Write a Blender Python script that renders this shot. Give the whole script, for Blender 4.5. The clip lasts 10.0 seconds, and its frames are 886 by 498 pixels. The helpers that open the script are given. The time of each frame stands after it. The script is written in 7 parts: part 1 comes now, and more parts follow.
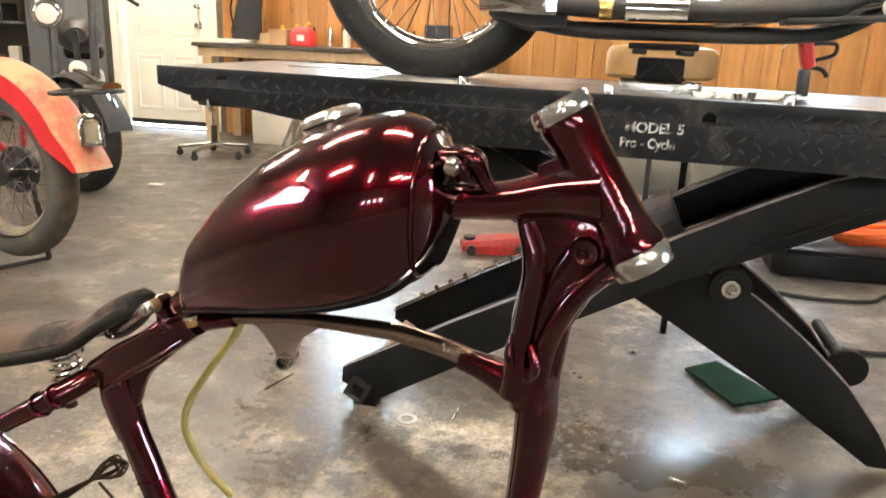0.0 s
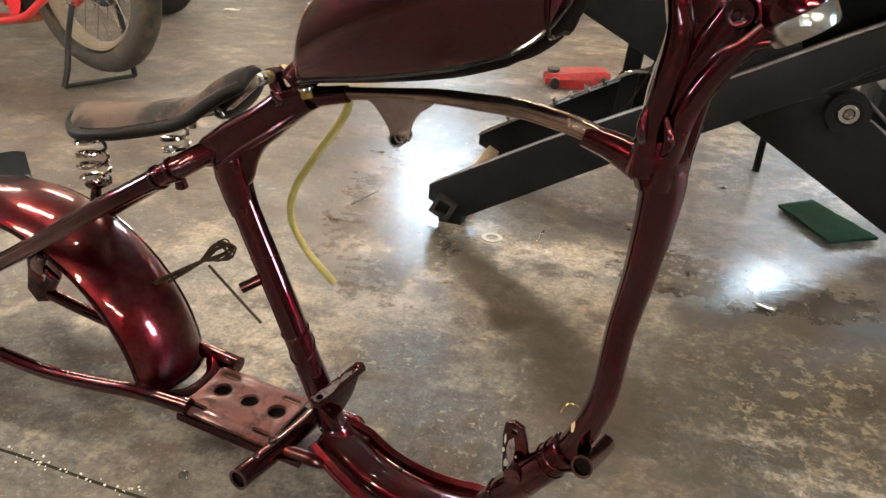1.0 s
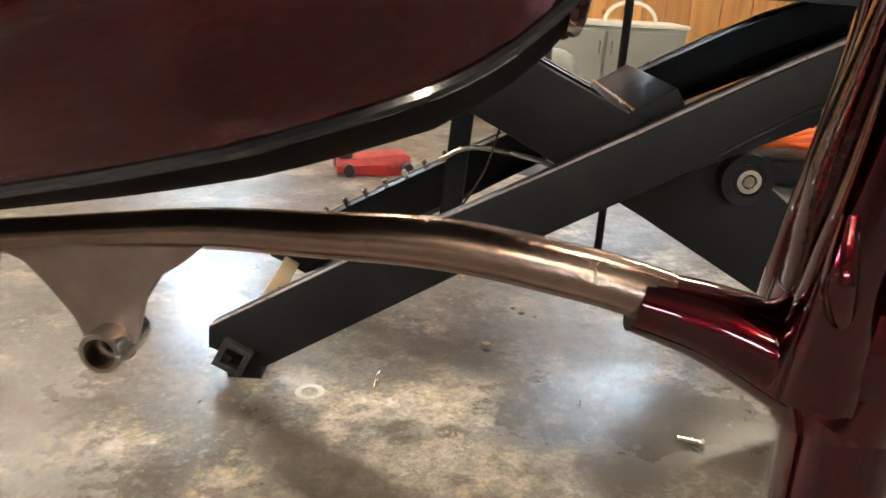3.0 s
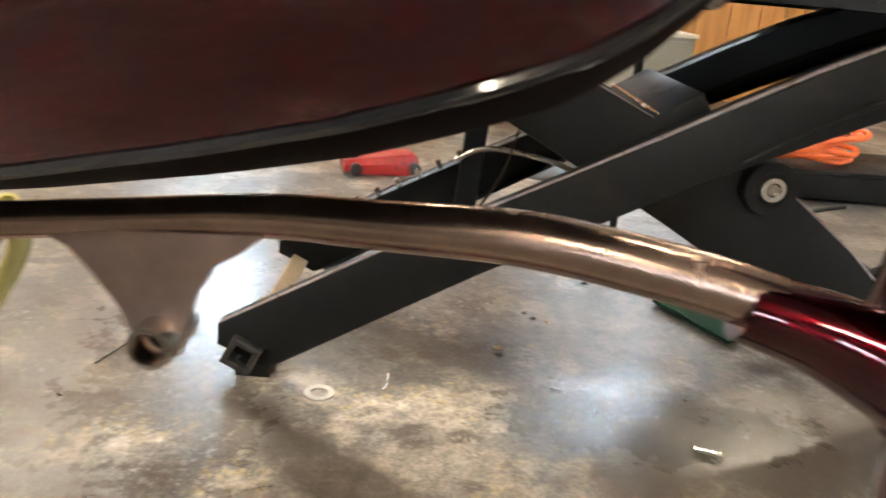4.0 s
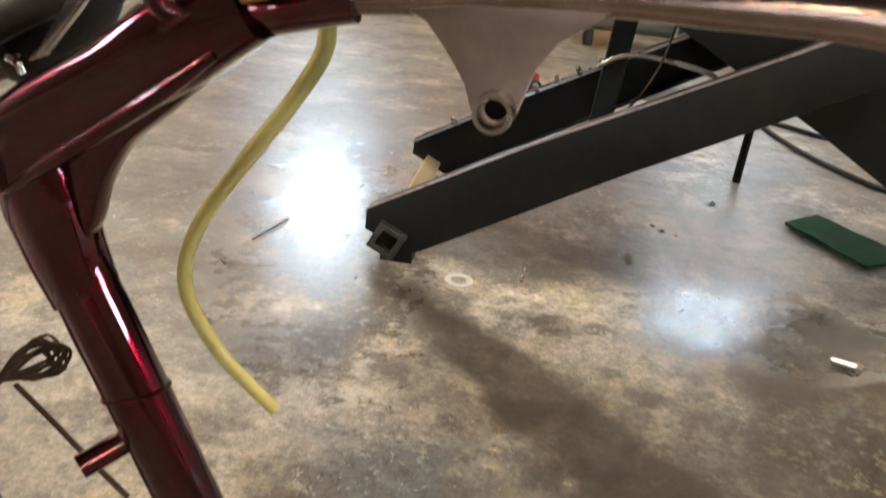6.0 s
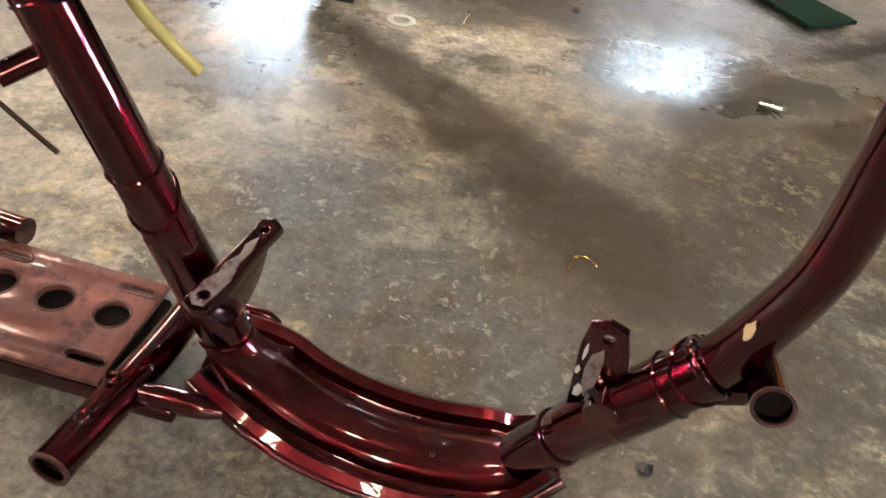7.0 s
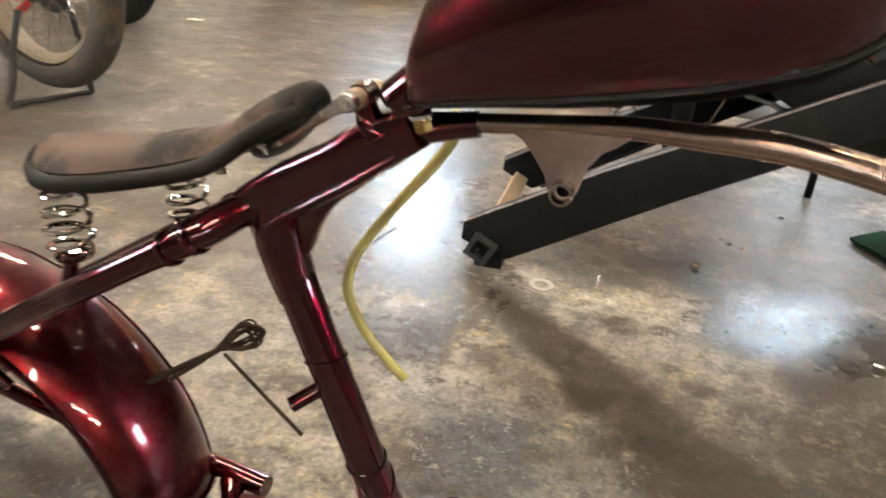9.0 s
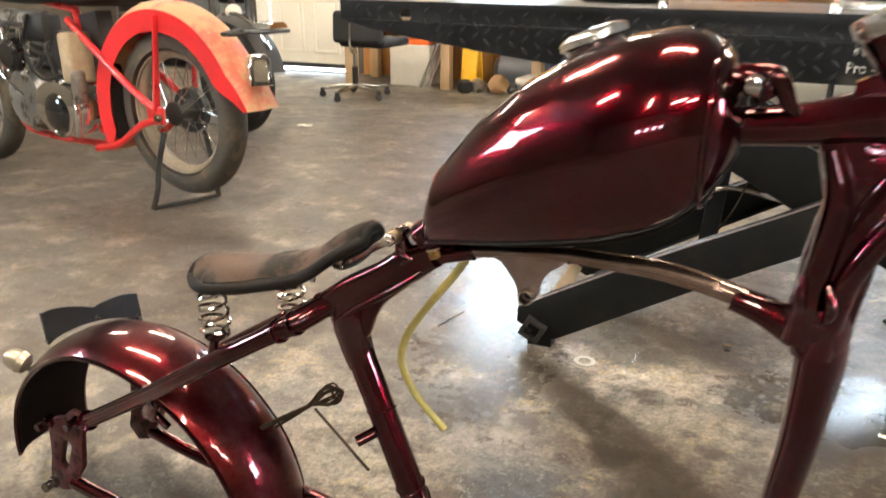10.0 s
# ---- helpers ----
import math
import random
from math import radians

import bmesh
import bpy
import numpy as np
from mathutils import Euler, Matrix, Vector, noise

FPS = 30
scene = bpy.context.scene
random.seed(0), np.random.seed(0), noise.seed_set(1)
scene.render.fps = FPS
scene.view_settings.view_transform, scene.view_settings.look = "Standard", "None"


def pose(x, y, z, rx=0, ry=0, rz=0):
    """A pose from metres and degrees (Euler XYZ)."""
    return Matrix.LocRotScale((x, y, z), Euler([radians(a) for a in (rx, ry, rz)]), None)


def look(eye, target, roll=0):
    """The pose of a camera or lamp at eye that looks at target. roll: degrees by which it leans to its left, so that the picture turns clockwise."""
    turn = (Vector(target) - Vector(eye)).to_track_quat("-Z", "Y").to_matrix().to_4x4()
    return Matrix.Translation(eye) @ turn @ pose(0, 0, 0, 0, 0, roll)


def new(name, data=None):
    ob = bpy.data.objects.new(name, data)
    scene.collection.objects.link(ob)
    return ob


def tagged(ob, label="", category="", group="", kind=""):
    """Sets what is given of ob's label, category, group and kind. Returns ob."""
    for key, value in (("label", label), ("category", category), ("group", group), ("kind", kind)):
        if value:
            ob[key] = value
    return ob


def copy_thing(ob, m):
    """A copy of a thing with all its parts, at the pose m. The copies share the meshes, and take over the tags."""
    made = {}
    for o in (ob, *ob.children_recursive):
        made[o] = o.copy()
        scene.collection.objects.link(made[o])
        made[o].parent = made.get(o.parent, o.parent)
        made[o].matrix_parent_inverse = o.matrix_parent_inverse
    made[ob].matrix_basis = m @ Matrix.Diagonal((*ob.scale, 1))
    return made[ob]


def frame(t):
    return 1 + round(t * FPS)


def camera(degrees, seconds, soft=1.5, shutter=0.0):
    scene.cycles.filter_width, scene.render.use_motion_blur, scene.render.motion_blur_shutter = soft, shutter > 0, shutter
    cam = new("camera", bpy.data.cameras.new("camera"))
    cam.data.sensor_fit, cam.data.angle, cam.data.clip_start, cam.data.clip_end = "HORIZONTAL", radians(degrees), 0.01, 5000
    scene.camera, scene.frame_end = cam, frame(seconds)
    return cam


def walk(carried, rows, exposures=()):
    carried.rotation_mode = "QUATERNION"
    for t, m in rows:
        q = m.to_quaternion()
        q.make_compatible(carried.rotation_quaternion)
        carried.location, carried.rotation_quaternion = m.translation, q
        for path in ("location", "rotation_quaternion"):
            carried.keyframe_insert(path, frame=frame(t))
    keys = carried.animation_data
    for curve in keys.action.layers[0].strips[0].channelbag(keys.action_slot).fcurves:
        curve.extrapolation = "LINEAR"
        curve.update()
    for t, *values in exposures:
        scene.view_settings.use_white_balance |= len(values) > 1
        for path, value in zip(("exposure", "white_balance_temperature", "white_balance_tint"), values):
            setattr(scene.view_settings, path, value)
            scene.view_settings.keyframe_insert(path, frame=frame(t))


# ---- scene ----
cam = camera(61.8, 10.0, shutter=0.3)
PATH = [
    (0, (0.112, 0.318, 0.985), (-0.149, 2.225, 0.44), 2.3),
    (0.5, (0.079, 0.315, 0.931), (-0.244, 2.159, 0.229), 2.0),
    (1, (0.052, 0.298, 0.888), (-0.331, 2.032, -0.032), 3.0),
    (1.5, (0.04, 0.337, 0.884), (-0.322, 2.146, 0.112), 1.8),
    (2, (-0.002, 0.448, 0.88), (-0.158, 2.335, 0.237), 2.9),
    (2.5, (-0.076, 0.686, 0.816), (-0.09, 2.563, 0.127), 3.2),
    (2.7, (-0.077, 0.775, 0.776), (-0.01, 2.653, 0.092), 2.9),
    (3.8, (-0.08, 0.881, 0.729), (0.18, 2.742, 0.045), 4.3),
    (4, (-0.11, 0.866, 0.733), (0.062, 2.741, 0.058), 4.7),
    (4.2, (-0.159, 0.851, 0.732), (-0.071, 2.74, 0.081), 4.2),
    (4.5, (-0.209, 0.83, 0.733), (-0.264, 2.723, 0.09), 4.6),
    (5, (-0.222, 0.824, 0.726), (-0.319, 2.711, 0.069), 5.0),
    (5.2, (-0.219, 0.822, 0.722), (-0.293, 2.71, 0.065), 5.4),
    (6.3, (-0.21, 0.772, 0.641), (-0.225, 2.506, -0.354), 6.3),
    (6.5, (-0.195, 0.748, 0.619), (-0.163, 2.423, -0.474), 7.2),
    (7, (-0.169, 0.717, 0.578), (-0.036, 2.255, -0.693), 10.2),
    (7.5, (-0.159, 0.71, 0.586), (0.008, 2.226, -0.707), 10.4),
    (8, (-0.17, 0.7, 0.638), (-0.076, 2.299, -0.561), 7.3),
    (8.5, (-0.192, 0.673, 0.706), (-0.256, 2.407, -0.288), 4.2),
    (9, (-0.213, 0.585, 0.797), (-0.48, 2.362, -0.083), 3.9),
    (9.5, (-0.188, 0.439, 0.879), (-0.674, 2.184, 0.032), 3.1),
    (10, (-0.054, 0.322, 0.954), (-0.609, 2.113, 0.258), 0.2),
]
walk(cam, [(t, look(eye, target, roll)) for t, eye, target, roll in PATH], [(0.0, 0.10), (1.0, -0.08), (2.5, 0.02), (3.8, 0.14), (5.0, 0.17), (6.5, -0.12), (7.5, 0.20), (8.5, -0.06), (9.0, 0.0), (9.5, 0.06), (10.0, 0.02)])

# ---- light ----
world = bpy.data.worlds.new("world")
scene.world = world
world.use_nodes = True
sky = world.node_tree.nodes.new("ShaderNodeTexSky")
sky.sky_type, sky.sun_disc = "NISHITA", False
sky.sun_elevation, sky.sun_rotation = radians(35), radians(20)
world.node_tree.nodes["Background"].inputs["Strength"].default_value = 0.12
world.node_tree.links.new(sky.outputs["Color"], world.node_tree.nodes["Background"].inputs["Color"])


# ---- materials ----
def base_nodes(name):
    m = bpy.data.materials.new(name)
    m.use_nodes = True
    t = m.node_tree
    return m, t, t.nodes["Principled BSDF"]


def ramp(t, a, b, ca, cb):
    r = t.nodes.new("ShaderNodeValToRGB")
    e = r.color_ramp.elements
    e[0].position, e[1].position = a, b
    e[0].color, e[1].color = (*ca, 1) if len(ca) == 3 else ca, (*cb, 1) if len(cb) == 3 else cb
    return r


def noise_tex(t, co, scale, detail=4.0, rough=0.55, stretch=None, dist=0.0):
    n = t.nodes.new("ShaderNodeTexNoise")
    n.inputs["Scale"].default_value, n.inputs["Detail"].default_value = scale, detail
    n.inputs["Roughness"].default_value, n.inputs["Distortion"].default_value = rough, dist
    if stretch:
        mp = t.nodes.new("ShaderNodeMapping")
        mp.inputs["Scale"].default_value = stretch
        t.links.new(co, mp.inputs["Vector"])
        co = mp.outputs["Vector"]
    t.links.new(co, n.inputs["Vector"])
    return n.outputs["Fac"]


def mix(t, fac, a, b, mode="MIX"):
    n = t.nodes.new("ShaderNodeMix")
    n.data_type, n.blend_type = "RGBA", mode
    for sock, v in ((n.inputs[0], fac), (n.inputs[6], a), (n.inputs[7], b)):
        if isinstance(v, (int, float)):
            sock.default_value = v
        elif isinstance(v, tuple):
            sock.default_value = (*v, 1)
        else:
            t.links.new(v, sock)
    return n.outputs[2]


def mathn(t, op, a, b=0.0, c=None, clamp=False):
    n = t.nodes.new("ShaderNodeMath")
    n.operation, n.use_clamp = op, clamp
    for i, v in enumerate((a, b) if c is None else (a, b, c)):
        if isinstance(v, (int, float)):
            n.inputs[i].default_value = v
        else:
            t.links.new(v, n.inputs[i])
    return n.outputs[0]


def bump(t, p, height, strength, dist):
    b = t.nodes.new("ShaderNodeBump")
    b.inputs["Strength"].default_value, b.inputs["Distance"].default_value = strength, dist
    t.links.new(height, b.inputs["Height"])
    t.links.new(b.outputs["Normal"], p.inputs["Normal"])


def surface(name, col, rough=0.5, metal=0.0, vary=0.25, grain=60.0, patch=6.0, relief=0.15, depth=0.002, coat=0.0,
            coat_rough=0.04, dirt=None, dirt_at=0.62, stretch=None, per_object=0.0, spec=0.5):
    """A general surface: colour with variation at two scales, uneven gloss, fine relief, and dirt or wear in patches."""
    m, t, p = base_nodes(name)
    co = t.nodes.new("ShaderNodeTexCoord").outputs["Object"]
    big, fine = noise_tex(t, co, patch, 5, 0.6, stretch), noise_tex(t, co, grain, 3, 0.6, stretch)
    both = mathn(t, "ADD", mathn(t, "MULTIPLY", big, 0.65), mathn(t, "MULTIPLY", fine, 0.35))
    dark, light = tuple(c * (1 - vary) for c in col), tuple(min(1, c * (1 + vary)) for c in col)
    r = ramp(t, 0.32, 0.68, dark, light)
    t.links.new(both, r.inputs["Fac"])
    out = r.outputs["Color"]
    if per_object:
        oi = t.nodes.new("ShaderNodeObjectInfo").outputs["Random"]
        hv = t.nodes.new("ShaderNodeHueSaturation")
        t.links.new(mathn(t, "MULTIPLY_ADD", oi, per_object * 2, 1 - per_object), hv.inputs["Value"])
        t.links.new(out, hv.inputs["Color"])
        out = hv.outputs["Color"]
    rg = mathn(t, "MULTIPLY_ADD", big, rough * 0.7, rough * 0.65, clamp=True)
    if dirt:
        d = ramp(t, dirt_at, dirt_at + 0.12, (0, 0, 0), (1, 1, 1))
        t.links.new(noise_tex(t, co, patch * 1.7, 8, 0.65), d.inputs["Fac"])
        out = mix(t, d.outputs["Color"], out, dirt)
        rg = mathn(t, "ADD", rg, mathn(t, "MULTIPLY", d.outputs["Color"], 0.25), clamp=True)
    t.links.new(out, p.inputs["Base Color"])
    t.links.new(rg, p.inputs["Roughness"])
    p.inputs["Metallic"].default_value = metal
    p.inputs["Specular IOR Level"].default_value = spec
    p.inputs["Coat Weight"].default_value, p.inputs["Coat Roughness"].default_value = coat, coat_rough
    if relief:
        bump(t, p, fine, relief, depth)
    return m


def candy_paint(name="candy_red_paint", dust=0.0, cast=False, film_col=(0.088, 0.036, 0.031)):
    """Deep red candy lacquer over a metallic ground, with slight waviness and, low down on the frame, a film of dust.
    On the fender the film colour paints in the ceiling's sheen.
    """
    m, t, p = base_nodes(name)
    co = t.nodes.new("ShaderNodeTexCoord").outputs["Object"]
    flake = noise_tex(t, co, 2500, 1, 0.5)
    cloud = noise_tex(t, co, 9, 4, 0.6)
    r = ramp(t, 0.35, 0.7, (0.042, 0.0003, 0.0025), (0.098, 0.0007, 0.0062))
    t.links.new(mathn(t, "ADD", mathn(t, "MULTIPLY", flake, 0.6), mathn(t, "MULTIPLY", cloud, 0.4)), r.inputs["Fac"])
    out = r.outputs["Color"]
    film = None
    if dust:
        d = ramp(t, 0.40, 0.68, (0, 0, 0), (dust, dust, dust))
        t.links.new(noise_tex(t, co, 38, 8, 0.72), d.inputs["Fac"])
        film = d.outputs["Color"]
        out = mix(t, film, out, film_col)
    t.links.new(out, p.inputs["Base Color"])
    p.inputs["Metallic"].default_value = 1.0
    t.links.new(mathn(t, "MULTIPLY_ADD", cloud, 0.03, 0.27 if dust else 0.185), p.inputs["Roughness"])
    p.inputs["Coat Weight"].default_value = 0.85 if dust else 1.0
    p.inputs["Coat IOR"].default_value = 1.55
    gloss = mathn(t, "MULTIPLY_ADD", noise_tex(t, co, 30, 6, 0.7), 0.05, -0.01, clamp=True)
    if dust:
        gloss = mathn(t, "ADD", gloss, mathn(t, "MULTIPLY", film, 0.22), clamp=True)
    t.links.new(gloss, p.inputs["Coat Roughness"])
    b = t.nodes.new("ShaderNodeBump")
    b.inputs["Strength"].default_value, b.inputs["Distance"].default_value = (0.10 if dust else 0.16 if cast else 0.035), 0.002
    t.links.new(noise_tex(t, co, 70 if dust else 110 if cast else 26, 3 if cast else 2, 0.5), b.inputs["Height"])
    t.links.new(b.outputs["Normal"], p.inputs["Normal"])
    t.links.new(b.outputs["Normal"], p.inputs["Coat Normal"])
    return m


def concrete():
    """Old sealed concrete: cloudy tan and grey, yellowed crusts, oily dark trails, one wet patch and painted-in shade.
    """
    m, t, p = base_nodes("concrete_floor")
    co = t.nodes.new("ShaderNodeTexCoord").outputs["Object"]
    sep = t.nodes.new("ShaderNodeSeparateXYZ")
    t.links.new(co, sep.inputs[0])
    X, Y = sep.outputs["X"], sep.outputs["Y"]
    cloud = noise_tex(t, co, 1.6, 4, 0.5)
    mid = noise_tex(t, co, 7.0, 6, 0.55)
    fine = noise_tex(t, co, 34.0, 8, 0.66)
    grit = noise_tex(t, co, 320.0, 2, 0.6)

    def soft(src, a, b):
        r = ramp(t, a, b, (0, 0, 0), (1, 1, 1))
        t.links.new(src, r.inputs["Fac"])
        return r.outputs["Color"]

    def blend(*pairs):
        total = None
        for n, k in pairs:
            q = mathn(t, "MULTIPLY", n, k)
            total = q if total is None else mathn(t, "ADD", total, q)
        return total

    def blot(cx, cy, rx, ry, turn, edge, ragged):
        """1 inside an oval with a ragged edge, 0 outside."""
        c, s = math.cos(radians(turn)), math.sin(radians(turn))
        dx, dy = mathn(t, "SUBTRACT", X, cx), mathn(t, "SUBTRACT", Y, cy)
        u = mathn(t, "MULTIPLY", mathn(t, "ADD", mathn(t, "MULTIPLY", dx, c), mathn(t, "MULTIPLY", dy, s)), 1 / rx)
        v = mathn(t, "MULTIPLY", mathn(t, "SUBTRACT", mathn(t, "MULTIPLY", dy, c), mathn(t, "MULTIPLY", dx, s)), 1 / ry)
        d = mathn(t, "SQRT", mathn(t, "ADD", mathn(t, "MULTIPLY", u, u), mathn(t, "MULTIPLY", v, v)))
        d = mathn(t, "ADD", d, mathn(t, "MULTIPLY", wob, ragged))
        return mathn(t, "MULTIPLY", mathn(t, "SUBTRACT", 1 + edge / 2, d), 1 / edge, clamp=True)

    wob = mathn(t, "MULTIPLY_ADD", blend((mid, 0.8), (fine, 0.2)), 1.0, -0.5)
    # tan and grey clouds
    a = ramp(t, 0.36, 0.64, (0.072, 0.070, 0.066), (0.184, 0.163, 0.138))
    t.links.new(blend((cloud, 0.40), (mid, 0.42), (fine, 0.18)), a.inputs["Fac"])
    out = a.outputs["Color"]
    ragged = noise_tex(t, co, 16.0, 8, 0.62)
    bl = noise_tex(t, co, 11.0, 8, 0.62)
    # large areas where the sealer has gone and the ground is tan
    tan = soft(blend((noise_tex(t, co, 2.3, 3, 0.5), 0.72), (ragged, 0.28)), 0.485, 0.53)
    out = mix(t, mathn(t, "MULTIPLY", tan, 0.62), out, (0.254, 0.220, 0.180))
    # the worn walkway in front of the lift is grey
    grey = mathn(t, "MAXIMUM", mathn(t, "MAXIMUM", blot(0.0, 1.34, 0.46, 0.25, -8, 0.10, 2.6), blot(-0.33, 1.50, 0.11, 0.07, 20, 0.12, 2.6)), mathn(t, "MULTIPLY", soft(blend((noise_tex(t, co, 2.9, 3, 0.5), 0.7), (ragged, 0.3)), 0.52, 0.57), 0.8))
    out = mix(t, mathn(t, "MULTIPLY", grey, 0.80), out, (0.070, 0.073, 0.073))
    # tan crust left standing at the edge of the grey
    isle = mathn(t, "MAXIMUM", blot(-0.21, 1.70, 0.17, 0.075, -14, 0.12, 2.0), mathn(t, "MAXIMUM", blot(-0.62, 1.50, 0.26, 0.16, 10, 0.3, 2.0), blot(0.05, 1.84, 0.20, 0.10, -10, 0.3, 2.2)))
    out = mix(t, mathn(t, "MULTIPLY", isle, 0.60), out, (0.290, 0.246, 0.190))
    # pale worn clouds broken up by finer wear
    pale = mathn(t, "MULTIPLY", soft(blend((noise_tex(t, co, 4.6, 3, 0.5), 0.65), (ragged, 0.35)), 0.50, 0.58), soft(bl, 0.40, 0.56))
    out = mix(t, mathn(t, "MULTIPLY", pale, 0.90), out, (0.40, 0.345, 0.275))
    # yellowed crusts in small ragged groups
    crust = mathn(t, "MULTIPLY", soft(noise_tex(t, co, 40.0, 6, 0.62, dist=0.4), 0.52, 0.60), soft(noise_tex(t, co, 4.5, 3, 0.5), 0.52, 0.62))
    out = mix(t, mathn(t, "MULTIPLY", crust, 0.75), out, (0.40, 0.31, 0.15))
    core = blot(-0.10, 1.39, 0.30, 0.17, -8, 0.12, 2.4)
    out = mix(t, mathn(t, "MULTIPLY", core, 0.66), out, (0.076, 0.079, 0.079))
    # dark brown scuffs, large and small
    scuff = mathn(t, "MULTIPLY", soft(blend((noise_tex(t, co, 3.7, 3, 0.5, stretch=(1, 1.5, 1)), 0.6), (ragged, 0.4)), 0.50, 0.57), soft(bl, 0.36, 0.52))
    out = mix(t, mathn(t, "MULTIPLY", scuff, 0.90), out, (0.052, 0.037, 0.025))
    out = mix(t, mathn(t, "MULTIPLY", mathn(t, "SUBTRACT", 1.0, soft(bl, 0.37, 0.45)), 0.65), out, (0.060, 0.046, 0.034))
    # fine mottling
    fr = ramp(t, 0.38, 0.62, (0.34, 0.34, 0.35), (1.70, 1.69, 1.67))
    t.links.new(blend((fine, 0.40), (noise_tex(t, co, 100.0, 6, 0.7), 0.45), (grit, 0.15)), fr.inputs["Fac"])
    out = mix(t, 1.0, out, fr.outputs["Color"], "MULTIPLY")
    # pale grit and short curved scratches
    sp = mathn(t, "MAXIMUM", soft(noise_tex(t, co, 80.0, 2, 0.5), 0.68, 0.72), mathn(t, "MULTIPLY", soft(noise_tex(t, co, 150.0, 3, 0.6), 0.62, 0.68), 0.8))
    scr = mathn(t, "MULTIPLY", soft(noise_tex(t, co, 46.0, 5, 0.7, dist=0.6), 0.575, 0.62), soft(noise_tex(t, co, 5.2, 3, 0.5), 0.44, 0.56))
    out = mix(t, mathn(t, "MULTIPLY", mathn(t, "MAXIMUM", sp, scr), 0.55), out, (0.40, 0.365, 0.305))
    # darker brown floor away from the bay
    dingy = mathn(t, "MAXIMUM", soft(noise_tex(t, co, 1.1, 4, 0.55), 0.42, 0.62), blot(-2.7, 3.2, 2.4, 2.9, -8, 0.5, 0.8))
    # soft shade left of the bike, painted in with the same brown
    dingy = mathn(t, "MAXIMUM", dingy, mathn(t, "MULTIPLY", blot(-1.15, 1.45, 0.55, 0.48, 0, 0.7, 1.2), 0.55))
    dingy = mathn(t, "MULTIPLY", dingy, soft(blend((mid, 0.6), (fine, 0.4)), 0.30, 0.56))
    out = mix(t, mathn(t, "MULTIPLY", dingy, 0.80), out, (0.060, 0.044, 0.031))
    # oily trails; the one from the lift's foot also paints in its dark reflection
    oil = mathn(t, "MAXIMUM", blot(-0.10, 1.76, 0.38, 0.072, -50, 0.35, 1.7), blot(0.09, 1.50, 0.18, 0.11, -50, 0.35, 2.4))
    oil = mathn(t, "MAXIMUM", oil, mathn(t, "MULTIPLY", blot(0.02, 2.27, 0.24, 0.045, -34, 0.8, 1.5), 0.7))
    oil = mathn(t, "MAXIMUM", oil, mathn(t, "MULTIPLY", blot(0.72, 1.72, 0.50, 0.22, 12, 0.9, 2.8), 0.95))
    oil = mathn(t, "MAXIMUM", oil, mathn(t, "MULTIPLY", blot(-0.75, 0.85, 0.35, 0.12, 15, 1.2, 1.6), 0.8))
    out = mix(t, mathn(t, "MULTIPLY", mathn(t, "MULTIPLY", oil, mathn(t, "MULTIPLY_ADD", soft(blend((bl, 0.6), (fine, 0.4)), 0.36, 0.58), 0.40, 0.60)), 0.94), out, (0.030, 0.021, 0.014))
    # gritty dark brown ground towards the green mat
    coarse = mathn(t, "MULTIPLY", blot(0.72, 1.48, 0.66, 0.52, 20, 0.6, 1.8), soft(blend((noise_tex(t, co, 24.0, 6, 0.7), 0.6), (noise_tex(t, co, 75.0, 4, 0.7), 0.4)), 0.45, 0.52))
    out = mix(t, mathn(t, "MULTIPLY", coarse, 0.78), out, (0.050, 0.041, 0.032))
    # yellowed veins of old sealer on it
    vein = mathn(t, "MULTIPLY", blot(0.68, 1.62, 0.42, 0.36, 20, 0.6, 1.8), soft(blend((noise_tex(t, co, 22.0, 7, 0.7, dist=0.3), 0.7), (noise_tex(t, co, 90.0, 4, 0.7), 0.3)), 0.525, 0.57))
    out = mix(t, mathn(t, "MULTIPLY", vein, 0.40), out, (0.33, 0.265, 0.165))
    # near-black painted on unseen floor as shade, so the tank's reflections darken
    unseen_shade = mathn(t, "MAXIMUM", mathn(t, "MAXIMUM", blot(0.2, -1.7, 2.9, 2.15, 0, 0.9, 1.8), blot(-0.2, 0.12, 1.25, 0.66, 0, 0.3, 0.6)), blot(-1.9, -0.4, 1.5, 1.1, 8, 0.6, 1.4))
    unseen_shade = mathn(t, "MULTIPLY", unseen_shade, mathn(t, "MULTIPLY_ADD", soft(blend((bl, 0.5), (mid, 0.5)), 0.36, 0.58), 0.45, 0.40))
    out = mix(t, mathn(t, "MULTIPLY", unseen_shade, 0.90), out, (0.026, 0.022, 0.018))
    damp = blot(0.66, 1.93, 0.42, 0.13, 8, 0.6, 1.6)
    out = mix(t, mathn(t, "MULTIPLY", damp, 0.85), out, (0.038, 0.029, 0.021))
    wet = blot(0.50, 1.99, 0.30, 0.11, 6, 0.8, 1.8)
    out = mix(t, mathn(t, "MULTIPLY", wet, 0.80), out, (0.036, 0.030, 0.024))
    t.links.new(out, p.inputs["Base Color"])
    rr = ramp(t, 0.36, 0.66, (0.34, 0.34, 0.34), (0.52, 0.52, 0.52))
    t.links.new(blend((bl, 0.5), (fine, 0.5)), rr.inputs["Fac"])
    # smoother floor by the lift's foot, placed to fit the windows' reflections in view
    polish = mathn(t, "MAXIMUM", blot(-0.48, 2.22, 0.22, 0.62, 8, 1.0, 1.6), mathn(t, "MULTIPLY", blot(0.36, 2.05, 0.34, 0.15, 4, 0.8, 1.8), 0.85))
